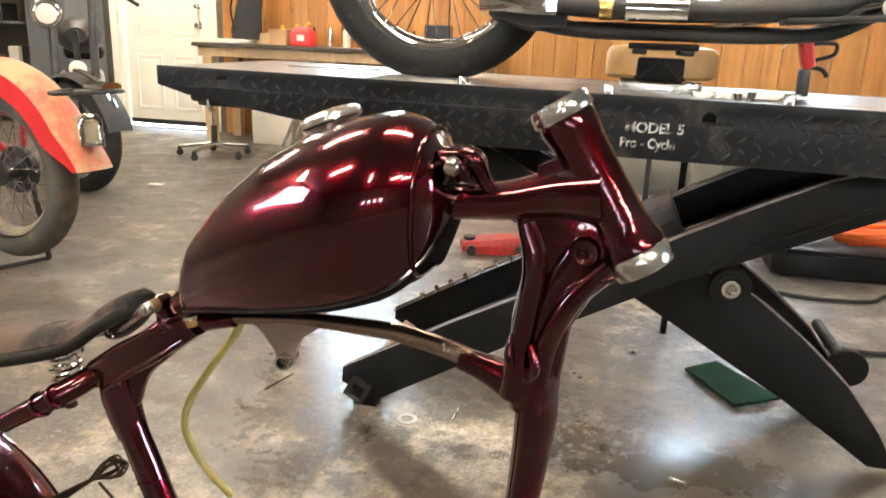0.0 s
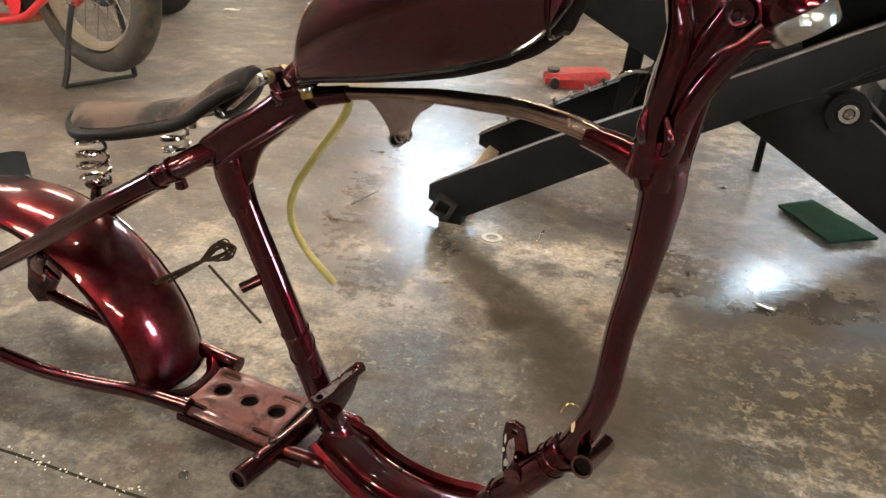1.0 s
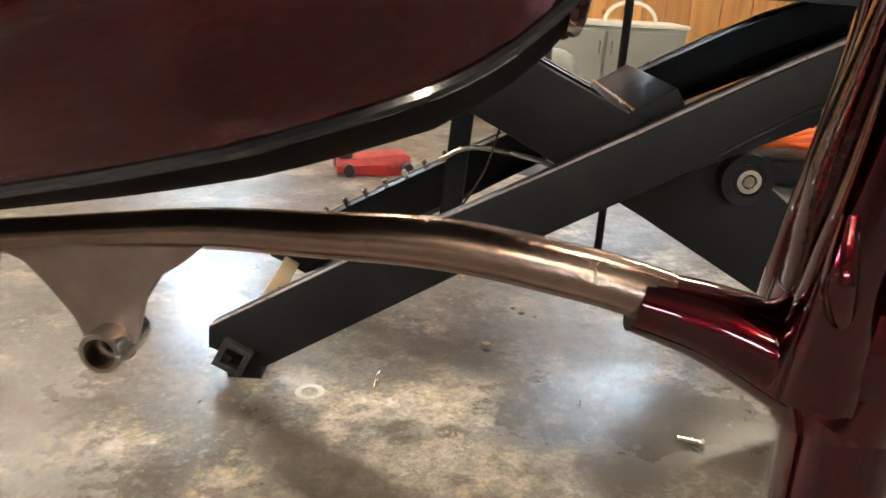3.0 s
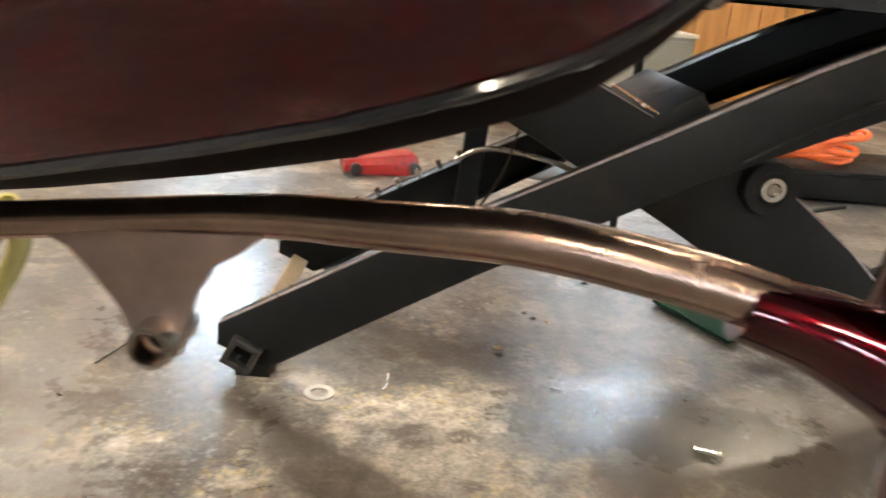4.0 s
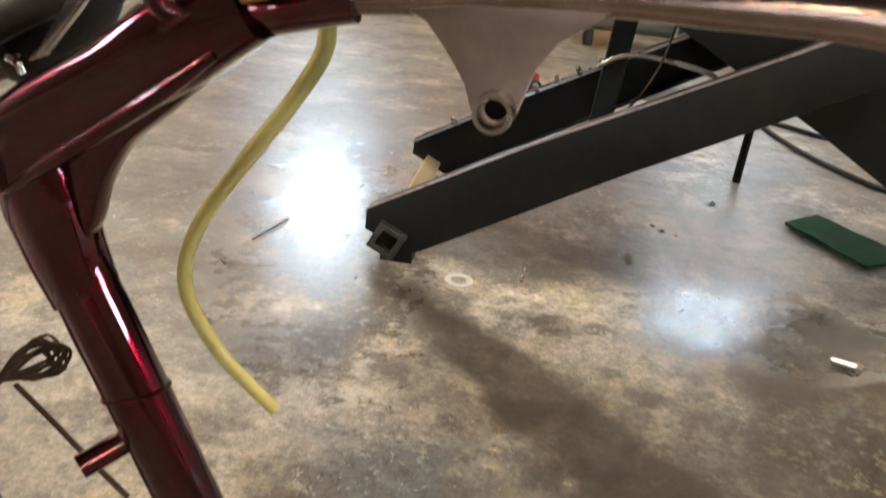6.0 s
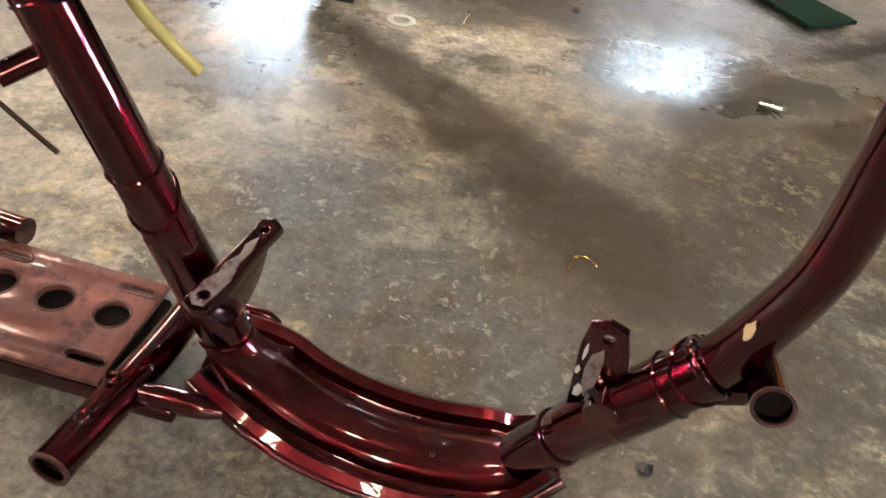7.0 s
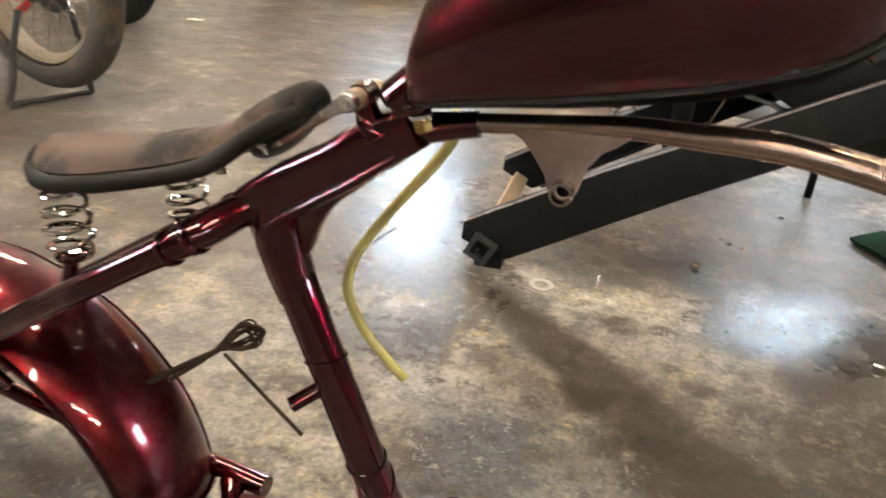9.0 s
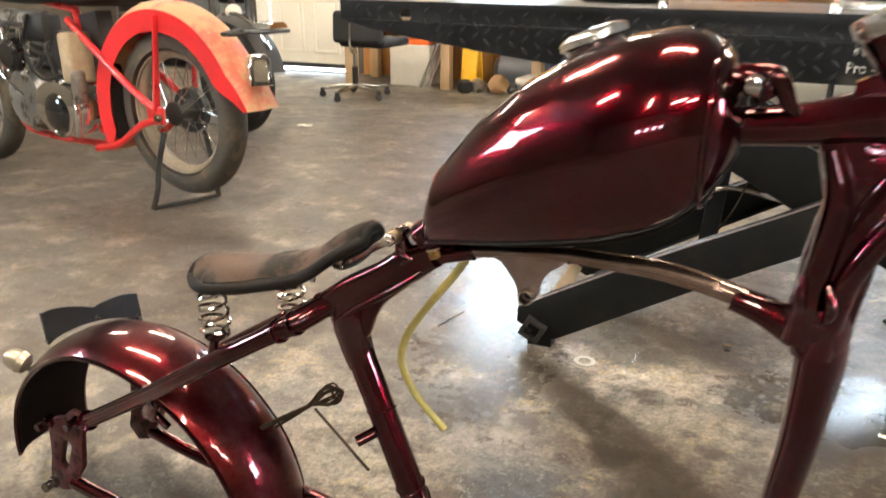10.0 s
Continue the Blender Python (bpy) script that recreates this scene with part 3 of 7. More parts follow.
# the back wall: its own frame, u along it, v up, y into the wall
BACK = pose(-3.2, 7.42, 0, 0, 0, -6)
DOOR = (-1.08, -0.05, 2.06)
WINDOWS = ((1.15, 2.05, 1.45, 2.60), (4.62, 5.72, 1.90, 2.92))
wall = thing("wall_north", "varnished knotty pine board wall at the back", "wall", BACK, kind="structure")


def wall_block(u0, u1, v0, v1, mat=WALL_PAINT):
    return box((u1 - u0, 0.12, v1 - v0), ((u0 + u1) / 2, 0.085, (v0 + v1) / 2))


def backing():
    bm = bmesh.new()
    cuts = [(DOOR[0], DOOR[1], 0.0, DOOR[2]), *WINDOWS]
    u = -4.2
    for a, b, lo, hi in cuts:
        join(bm, wall_block(u, a, 0, CEIL))
        if lo > 0:
            join(bm, wall_block(a, b, 0, lo))
        join(bm, wall_block(a, b, hi, CEIL))
        u = b
    join(bm, wall_block(u, 9.2, 0, CEIL))
    return bm


part("wall_core", backing(), WALL_PAINT, wall, "painted wall behind the boards")


def boards():
    """Vertical tongued boards right of the door, cut round the windows."""
    random.seed(4)
    made = {}
    u = 0.10
    while u < 8.6:
        w = random.choice((0.14, 0.19, 0.24))
        spans = [(0.0, CEIL)]
        for a, b, lo, hi in WINDOWS:
            if u + w > a - 0.07 and u < b + 0.07:
                spans = [(0.0, lo - 0.07), (hi + 0.07, CEIL)]
        for lo, hi in spans:
            key = (w, round(hi - lo, 3))
            if key not in made:
                bm = box((w - 0.004, 0.018, hi - lo - 0.004), bevel=0.003, seg=1)
                made[key] = part("plank", bm, PINE, wall)
                ob = made[key]
            else:
                ob = new("plank", made[key].data)
                ob.parent = wall
            ob.location = (u + w / 2, 0.012, (lo + hi) / 2)
        u += w


def door():
    u0, u1, h = DOOR
    w = u1 - u0
    d = thing("door_1", "closed white six-panel door with a chrome knob", "door", BACK @ pose(u0, 0.03, 0), kind="structure")
    leaf = box((w - 0.11, 0.03, h - 0.075), (w / 2, 0.045, h / 2 - 0.010), 0.003, 1)
    leaf_ob = part("leaf", leaf, WHITE_PAINT, d)
    for i, (z0, z1) in enumerate(((0.18, 0.72), (0.92, 1.42), (1.56, 1.84))):
        for x0, x1 in ((0.15, w / 2 - 0.06), (w / 2 + 0.06, w - 0.15)):
            rim = cutout([[(x0, z0), (x1, z0), (x1, z1), (x0, z1)], [(x0 + 0.02, z0 + 0.02), (x0 + 0.02, z1 - 0.02), (x1 - 0.02, z1 - 0.02), (x1 - 0.02, z0 + 0.02)]], 0.014, 0.004, Matrix.Translation((0, 0.027, 0)) @ UPRIGHT)
            box((x1 - x0 - 0.09, 0.012, z1 - z0 - 0.09), ((x0 + x1) / 2, 0.027, (z0 + z1) / 2), 0.005, 2, bm=rim)
            part("door_panel", rim, WHITE_PAINT, leaf_ob)
    for name, x, sx, z, sz in (("side_jamb", 0.025, 0.05, h / 2, h), ("side_jamb", w - 0.025, 0.05, h / 2, h), ("head_jamb", w / 2, w - 0.1, h - 0.025, 0.05)):
        part(name, box((sx, 0.13, sz), (x, 0.05, z), 0.004, 1), WHITE_PAINT, d)
    part("threshold", box((w - 0.10, 0.11, 0.009), (w / 2, 0.02, 0.0045), 0.003, 2), ALLOY, d, "bright aluminium threshold strip")
    part("door_sweep", box((w - 0.12, 0.012, 0.045), (w / 2, 0.022, 0.056), 0.003, 1), IRON, d, "dark brown sweep strip")
    for z, r in ((1.02, 0.030), (1.20, 0.024)):
        knob = lathe([(0, 0.0), (r * 1.05, 0.0), (r * 1.05, 0.006), (0.012, 0.010), (0.012, 0.03), (r * 0.85, 0.036), (r, 0.05), (r * 0.8, 0.064), (0, 0.068)], 20, pose(w - 0.135, 0.03, z, 90, 0, 0))
        part("knob" if z < 1.1 else "deadbolt", knob, CHROME, leaf_ob)
    for a, b, lo, hi in (((u0 - 0.085), u0, 0, h + 0.08), (u1, u1 + 0.085, 0, h + 0.08), (u0, u1, h, h + 0.08)):
        tagged(place("trim", box((b - a, 0.02, hi - lo), ((a + b) / 2, 0.012, (lo + hi) / 2), 0.004, 1), WHITE_PAINT, matrix=BACK), "white painted trim round the door", "trim", kind="structure")


def window(k, u0, u1, v0, v1, at=BACK):
    w, h = u1 - u0, v1 - v0
    win = thing("window_%d" % k, "white-framed window in the wall, bright with daylight", "window", at @ pose(u0, 0.03, v0), kind="structure")
    for name, x, sx, z, sz in (("window_frame", 0.02, 0.04, h / 2, h), ("window_frame", w - 0.02, 0.04, h / 2, h), ("window_frame", w / 2, w - 0.08, 0.02, 0.04),
                               ("window_frame", w / 2, w - 0.08, h - 0.02, 0.04), ("sash_rail", w / 2, w - 0.08, h / 2, 0.035)):
        part(name, box((sx, 0.07, sz), (x, 0.05, z), 0.004, 1), WHITE_PAINT, win)
    part("window_sill", box((w + 0.1, 0.10, 0.025), (w / 2, -0.01, -0.015), 0.006, 2), WHITE_PAINT, win)
    for z0, z1 in ((0.04, h / 2 - 0.018), (h / 2 + 0.018, h - 0.04)):
        pane = part("pane", box((w - 0.082, 0.004, z1 - z0), (w / 2, 0.055, (z0 + z1) / 2)), PANE, win)
        pane.visible_shadow = False


boards()
door()
for k, q in enumerate(WINDOWS):
    window(k + 1, *q)
window(4, -0.75, 0.75, 1.15, 2.35, pose(5.56, 1.15, 0, 0, 0, -90))
window(3, -0.75, 0.75, 1.85, 2.90, pose(-6.0, -0.05, 0, 0, 0, 90))
tagged(place("backdrop", box((5.0, 0.01, 2.6), (0, 0, 1.3)), OUTDOORS, matrix=pose(0.2, -6.3, 0)), "bright daylight outside the small panes", "sky", kind="structure")
tagged(place("backdrop", box((3.0, 0.01, 2.2), (0, 0, 2.0)), DAYLIGHT, matrix=pose(-6.55, -0.05, 0, 0, 0, 90)), "bright overcast daylight outside the side window", "sky", kind="structure")
tagged(place("backdrop", box((3.0, 0.01, 2.2), (0, 0, 1.75)), DAYLIGHT, matrix=pose(6.1, 1.15, 0, 0, 0, 90)), "bright overcast daylight outside the side window", "sky", kind="structure")
sky_bm = box((9.5, 0.01, 3.3), (3.0, 0, 1.65))
tagged(place("backdrop", sky_bm, DAYLIGHT, matrix=BACK @ pose(0, 0.55, 0)), "bright overcast daylight outside the windows", "sky", kind="structure")


def tube_light(x, y, turn):
    f = thing("ceiling_light", "unseen twin fluorescent tube ceiling light, lit", "light", pose(x, y, CEIL, 0, 0, turn), group="ceiling tube lights")
    part("housing", box((1.28, 0.20, 0.05), (0, 0, -0.026), 0.008, 2), WHITE_PAINT, f)
    for s in (-1, 1):
        part("lamp_tube", tube([(-0.6, s * 0.058, -0.085), (0.6, s * 0.058, -0.085)], 0.031, 14), TUBE_LIGHT, f, "glowing fluorescent tube")
        part("lamp_holder", box((0.02, 0.18, 0.07), (s * 0.612, 0, -0.082), 0.004, 1), WHITE_PAINT, f)
    return f


first = tube_light(-0.6, -2.45, 78)
# all out of view: some follow highlights on the tank, others are added fill
for x, y, turn in ((-2.4, -0.5, 4), (-2.0, 2.16, 0), (0.15, 1.45, 4), (-3.4, 6.1, 0), (-4.6, 4.4, 0), (-0.6, 5.2, 20), (2.6, 5.2, 20), (-4.8, 1.0, 20), (1.9, -2.6, 40), (3.2, -2.3, 40)):
    copy_thing(first, pose(x, y, CEIL, 0, 0, turn))


# ---- the motorcycle lift ----
LIFT = pose(-0.4, 2.14, 0, 0, 0, -5)
lift = thing("motorcycle_lift", "raised black scissor motorcycle lift with a chequer plate deck", "lift", LIFT)
TOP = 0.868  # deck height
SCRAPED = surface("scraped_black_steel", (0.026, 0.023, 0.020), 0.45, 0.2, 0.5, 90, 24, 0.1, 0.0006, dirt=(0.006, 0.006, 0.006), dirt_at=0.5)


def deck():
    w0, w1, s0, s1 = -0.06, 0.62, -0.48, 1.95
    bm = box((s1 - s0, w1 - w0, 0.006), ((s0 + s1) / 2, (w0 + w1) / 2, TOP - 0.003), 0.002, 1)
    d = part("deck", bm, TABLE_TOP, lift, "scuffed bare deck surface")
    rim = [(s0, TOP), (s0, TOP - 0.045), (s0 + 0.08, TOP - 0.065), (s0 + 0.36, TOP - 0.10), (s0 + 0.62, TOP - 0.125), (s1, TOP - 0.134), (s1, TOP)]
    for w, label in ((w0, "chequer plate deck skirt"), (w1, "")):
        holes = [circle2(q, TOP - 0.028, 0.017) for q in (-0.30, 0.86, 1.75)] if w == w0 else []
        skirt = part("side_skirt", cutout([rim, *holes], 0.006, 0.001, Matrix.Translation((0, w, 0)) @ UPRIGHT), CHEQUER, lift, label)
    part("end_skirt", box((0.006, w1 - w0 - 0.012, 0.045), (s0 + 0.003, (w0 + w1) / 2, TOP - 0.0265), 0.001, 1), CHEQUER, lift)
    # raised lozenges of the near skirt, turned in pairs
    random.seed(2)
    tread = bmesh.new()
    for i in range(78):
        s = s0 + 0.05 + i * 0.031
        if s > s1 - 0.03:
            break
        deep = min(0.122, 0.045 + max(0, s - s0) * 0.13)
        n = int(deep / 0.026)
        for j in range(n):
            z = TOP - 0.016 - j * 0.026 - (0.013 if i % 2 else 0.0)
            if z < TOP - deep + 0.004 or any(abs(s - q) < 0.03 and abs(z - TOP + 0.028) < 0.03 for q in (-0.30, 0.86)):
                continue
            if 0.66 < s < 0.84 and z < TOP - 0.03:
                continue
            one = bmesh.new()
            bmesh.ops.create_icosphere(one, subdivisions=1, radius=1.0, matrix=pose(s, w0 - 0.003, z, 0, 45 if (i + j) % 2 else -45, 0) @ Matrix.Diagonal((0.0135, 0.0032, 0.0036, 1)))
            join(tread, one)
    part("tread_pattern", tread, CHEQUER, lift, "raised chequer lozenges")["kind"] = "stuff"
    for text, z, h in (("MODEL 5", TOP - 0.064, 0.031), ("Pro - Cycle", TOP - 0.098, 0.030)):
        part("lettering", lettering(text, h, 0.0008, pose(0.684 if h > 0.0305 else 0.676, w0 - 0.0045, z, 90, 0, 0) @ Matrix.Diagonal((1.0 if h > 0.0305 else 0.86, 1, 1, 1))), LETTER, lift, "worn white stencilled lettering")


def arm_plate(w, pts, thick, name="scissor_arm", mat=BLACK_STEEL, label=""):
    return part(name, cutout([pts], thick, 0.002, Matrix.Translation((0, w, 0)) @ UPRIGHT), mat, lift, label)


def rise(q):
    """How far the free end of the deck is bent up to fit the camera's view."""
    return 0.026 * max(0.0, (0.45 - q) / 0.93)


CREASE = lambda w: [(0.90, w - 0.004, 0.484), (1.0, w - 0.004, 0.548), (1.11, w - 0.004, 0.606), (1.30, w - 0.004, 0.690), (1.55, w - 0.004, 0.795)]
deck()
for ob in lift.children:
    for v in ob.data.vertices:
        v.co.z += rise(v.co.x)
for w, inner in ((0.0, 1), (0.50, -1)):
    # the arm that rises to the right: a deep channel with a lip
    up = [(0.0, 0.105), (-0.002, 0.064), (0.03, 0.05), (0.085, 0.022), (0.115, 0.035), (0.47, 0.245), (0.845, 0.452), (1.26, 0.642), (1.62, 0.79), (1.62, 0.86), (1.14, 0.715), (0.61, 0.437), (0.30, 0.275)]
    a = arm_plate(w, up, 0.008)
    part("arm_flange", tube([(0.0, w + inner * 0.02, 0.103), (0.30, w + inner * 0.02, 0.273), (0.61, w + inner * 0.02, 0.435), (1.14, w + inner * 0.02, 0.713), (1.6, w + inner * 0.02, 0.852)], 0.022, 4, 4, flat=0.12), BLACK_STEEL, a, "worn upper flange")
    part("worn_edge", tube([(0.0, w, 0.1052), (0.30, w, 0.2752), (0.61, w, 0.4372), (1.14, w, 0.7152), (1.6, w, 0.8542)], 0.0042, 6, 4), WORN_STEEL, a, "edge worn through to bare metal")
    part("arm_crease", tube(CREASE(w), 0.0045, 8, 2), BLACK_STEEL, a, "pressed crease along the arm")
    part("arm_flange", tube([(0.115, w + inner * 0.02, 0.037), (0.47, w + inner * 0.02, 0.247), (0.845, w + inner * 0.02, 0.454), (1.26, w + inner * 0.02, 0.644), (1.6, w + inner * 0.02, 0.782)], 0.022, 4, 4, flat=0.12), BLACK_STEEL, a)
    # the arm that falls to the right, inside the first
    v = w + inner * 0.055
    down = [(0.10, 0.72), (0.22, 0.80), (0.62, 0.60), (0.90, 0.47), (1.03, 0.415), (1.15, 0.325), (1.27, 0.215), (1.36, 0.10), (1.41, 0.012), (1.35, 0.012), (1.26, 0.075), (1.14, 0.155), (0.80, 0.355), (0.55, 0.49)]
    b = arm_plate(v, down, 0.012, label="wide falling arm with a worn edge")
    part("worn_edge", tube([(0.22, v, 0.8005), (0.62, v, 0.6005), (0.90, v, 0.4705), (1.03, v, 0.4155), (1.15, v, 0.3255), (1.27, v, 0.2155), (1.36, v, 0.1005)], 0.0045, 6, 4), WORN_STEEL, b, "edge worn through to bare metal")
    part("arm_flange", tube([(0.22, v + inner * 0.02, 0.798), (0.62, v + inner * 0.02, 0.598), (0.90, v + inner * 0.02, 0.468), (1.03, v + inner * 0.02, 0.413), (1.15, v + inner * 0.02, 0.323), (1.27, v + inner * 0.02, 0.213), (1.36, v + inner * 0.02, 0.098)], 0.018, 4, 4, flat=0.12), BLACK_STEEL, b)
# square foot sleeve that faces the front
part("foot_sleeve", cutout([[(-0.028, -0.028), (0.028, -0.028), (0.028, 0.028), (-0.028, 0.028)], [(-0.020, -0.020), (-0.020, 0.020), (0.020, 0.020), (0.020, -0.020)]], 0.05, 0.002, pose(0.044, 0.004, 0.048, 90, 28, 0)), SCRAPED, lift, "open square sleeve, scraped bright at the rim")
part("foot_bracket", loft([[(s, w, z) for s, w in ((0.03, -0.004), (0.095, -0.004), (0.095, 0.05), (0.03, 0.05))] for z in (0.0, 0.03)] + [[(0.055, -0.004, 0.06), (0.10, -0.004, 0.06), (0.10, 0.05, 0.06), (0.055, 0.05, 0.06)]]), BLACK_STEEL, lift, "scraped black foot block")
part("cross_member", box((0.040, 0.44, 0.040), (0.050, 0.25, 0.050), 0.004, 2, (0, 28, 0)), TIMBER, lift, "pale tan square cross member")
# the roller bearing on the inside of the rising arm
roll = lathe([(0.012, -0.012), (0.020, -0.016), (0.020, -0.010), (0.030, -0.010), (0.031, -0.012), (0.047, -0.012), (0.048, -0.006), (0.048, 0.02), (0.0, 0.02)], 32, pose(0.969, 0.030, 0.439, 90, 0, 0) @ Matrix.Diagonal((1, 1, -1, 1)))
bearing = part("pivot_roller", roll, BLACK_STEEL, lift, "round pivot roller with a bright ring")
part("ring", lathe([(0.013, 0.0), (0.021, 0.0), (0.0215, 0.006), (0.013, 0.006)], 28, pose(0.969, 0.018, 0.439, 90, 0, 0), closed=True), ALLOY, bearing, "polished bright steel ring")
part("bolt", lathe([(0.0, 0.004), (0.010, 0.004), (0.012, 0.0), (0.012, -0.01), (0, -0.01)], 16, pose(0.969, 0.016, 0.439, 90, 0, 0)), STEEL, bearing)
wheel_r = lathe([(0.0, -0.02), (0.030, -0.02), (0.032, -0.014), (0.043, -0.014), (0.047, -0.008), (0.047, 0.014), (0.0, 0.014)], 28, pose(1.29, 0.14, 0.230, 90, 0, 0))
part("floor_roller", wheel_r, BLACK_STEEL, lift)
part("roller_axle", tube([(1.29, 0.13, 0.230), (1.29, 0.45, 0.230)], 0.016, 10), BLACK_STEEL, lift)
# hydraulic ram, saddle and wire between the arms
part("ram_body", tube([(0.50, 0.25, 0.235), (0.86, 0.25, 0.43)], 0.034, 16), BLACK_STEEL, lift)
part("ram_rod", tube([(0.86, 0.25, 0.43), (1.16, 0.25, 0.60)], 0.020, 12), CHROME, lift)
part("ram_saddle", box((0.10, 0.40, 0.05), (0.80, 0.25, 0.545), 0.006, 2, (0, -32, 0)), BLACK_STEEL, lift, "scraped cross saddle, bare at the edges")
part("safety_bar", box((0.05, 0.03, 0.40), (0.46, 0.42, 0.41), 0.004, 1, (0, 4, 0)), BLACK_STEEL, lift)
part("safety_rod", tube([(0.42, 0.40, 0.36), (0.49, 0.36, 0.40), (0.62, 0.30, 0.395), (0.68, 0.28, 0.375)], 0.006, 8), STEEL, lift)
part("pull_wire", tube([(0.12, 0.05, 0.17), (0.19, 0.06, 0.18), (0.24, 0.05, 0.235), (0.30, 0.07, 0.24), (0.36, 0.05, 0.30), (0.42, 0.08, 0.29), (0.50, 0.10, 0.40), (0.54, 0.2, 0.50)], 0.0024, 6), CABLE, lift)
for i in range(9):
    part("ratchet_tooth", box((0.012, 0.016, 0.022), (0.10 + i * 0.047, 0.46, 0.175 + i * 0.0262), 0.002, 1, (0, -28, 0)), STEEL, lift, "bright worn ratchet tooth" if i == 0 else "")
part("prop_leg", tube([(0.90, 0.836, 0.0), (0.90, 0.836, 0.16), (0.90, 0.836, 0.74)], 0.012, 12, 1), BLACK_STEEL, lift, "slim black rear support leg")
for s in (0.30, 0.64, 1.02):
    peg = lathe([(0, 0), (0.012, 0), (0.0125, 0.030), (0.010, 0.034), (0, 0.034)], 14, pose(s, -0.03 if s > 0.5 else 0.0, TOP))
    part("deck_peg", peg, ALLOY, lift, "short bright alloy peg")
part("saddle_edge", box((0.006, 0.40, 0.006), (0.757, 0.25, 0.548), 0.001, 1, (0, -32, 0)), STEEL, lift, "bare scraped edge")


# ---- the red motorcycle frame ----
BIKE = pose(-0.318, 1.178, 0, 0, 0, -10)
frame_thing = thing("bobber_motorcycle", "unfinished candy red motorcycle without wheels, engine or fork", "motorcycle", BIKE)


def piece(name, bm, mat=PAINT, parent=None, label="", sharp=38):
    return part(name, bm, mat, parent or frame_thing, label, sharp)


def weld_ring(p, q, at, r, tilt, phase, bead=0.0016):
    """A weld bead round a tube from p to q, slanted by tilt metres across it."""
    M = along(p, q)
    pts = [M @ Vector((r * math.cos(a), r * math.sin(a), at + tilt * math.cos(a - phase))) for a in (2 * math.pi * k / 20 for k in range(20))]
    return tube([tuple(v) for v in pts], bead, 7, 2, closed=True)


def flake(m, rx, ry, seed, thick=0.0006):
    """A ragged little patch."""
    rnd = random.Random(seed)
    return cutout([[(rx * math.cos(a) * rnd.uniform(0.55, 1.1), ry * math.sin(a) * rnd.uniform(0.6, 1.1)) for a in (2 * math.pi * k / 11 for k in range(11))]], thick, 0.0002, m)


def bore_plug(p, q, r, depth=0.006):
    """A near-black disc painted as the shade in an open tube end at p; q lies further in."""
    d = (Vector(q) - Vector(p)).normalized()
    a, b = Vector(p) + d * depth, Vector(p) + d * (depth + 0.004)
    return tube([a, b], r, 18, 1)


# steering neck with its bearing cups
n0, n1 = Vector((0.452, 0.0, 0.912)), Vector((0.536, 0.0, 0.782))
ax = (n1 - n0).normalized()
length = (n1 - n0).length
neck = piece("steering_neck", lathe([(0.0, 0.0), (0.030, 0.0), (0.031, 0.006), (0.0295, 0.018), (0.0275, 0.03), (0.027, length * 0.5), (0.0275, length - 0.03), (0.0300, length - 0.016), (0.0335, length - 0.006), (0.0335, length), (0.0, length)], 36, along(n0, n1)), PAINT_CAST)
for q, d, label in ((n0, -1, "machined top bearing cup"), (n1, 1, "bright bare bottom bearing cup")):
    tall = 0.019 if d < 0 else 0.024
    cup = lathe([(0.018, tall), (0.031, tall), (0.0325, tall - 0.004), (0.0335, 0.004), (0.031, 0.0), (0.018, 0.0)], 36, along(q, q + d * ax), closed=True)
    piece("bearing_cup", cup, ALLOY, neck, label)
piece("neck_bore", lathe([(0.0, -0.002), (0.0185, -0.002), (0.0185, 0.010), (0.0, 0.010)], 20, along(n0 - ax * 0.012, n0)), IRON, neck)

# backbone from the neck into the tank tunnel
piece("backbone", tube([(0.498, 0, 0.838), (0.45, 0, 0.832), (0.40, 0, 0.820), (0.34, 0, 0.812), (0.22, 0, 0.795), (0.05, 0, 0.70), (-0.03, 0, 0.632)], [0.036, 0.027, 0.022, 0.020, 0.020, 0.020, 0.022], 22))
piece("neck_brace", loft([[(0.43 + 0.05 * k, y * (1 - 0.5 * k), z + 0.024 * k) for y, z in ((-0.016, 0.846), (0.016, 0.846), (0.012, 0.862), (-0.012, 0.862))] for k in (0.0, 0.6, 1.0)]))

# casting under the neck: two ribs and a web run into the down tube
rib_gap = tube([(0.480, 0, 0.772), (0.462, 0, 0.735), (0.446, 0, 0.69), (0.438, 0, 0.64), (0.436, 0, 0.60)], [0.020, 0.021, 0.021, 0.022, 0.024], 18)
web = [(0.416, 0.800), (0.47, 0.812), (0.512, 0.798), (0.520, 0.760), (0.490, 0.728), (0.470, 0.690), (0.462, 0.62), (0.416, 0.62), (0.419, 0.690), (0.429, 0.75)]
casting = piece("neck_casting", join(cutout([web], 0.026, 0.008, UPRIGHT), rib_gap), PAINT_CAST)
for w in (-0.015, 0.015):
    piece("casting_rib", tube([(0.421, w, 0.800), (0.434, w * 1.1, 0.755), (0.431, w * 1.2, 0.70), (0.425, w * 1.2, 0.65), (0.424, w, 0.60)], [0.009, 0.013, 0.014, 0.015, 0.020], 12), parent=casting)
    piece("casting_rib", tube([(0.512, w, 0.765), (0.480, w * 1.1, 0.725), (0.458, w * 1.2, 0.68), (0.448, w * 1.2, 0.63), (0.438, w, 0.59)], [0.010, 0.012, 0.013, 0.014, 0.020], 12), parent=casting)
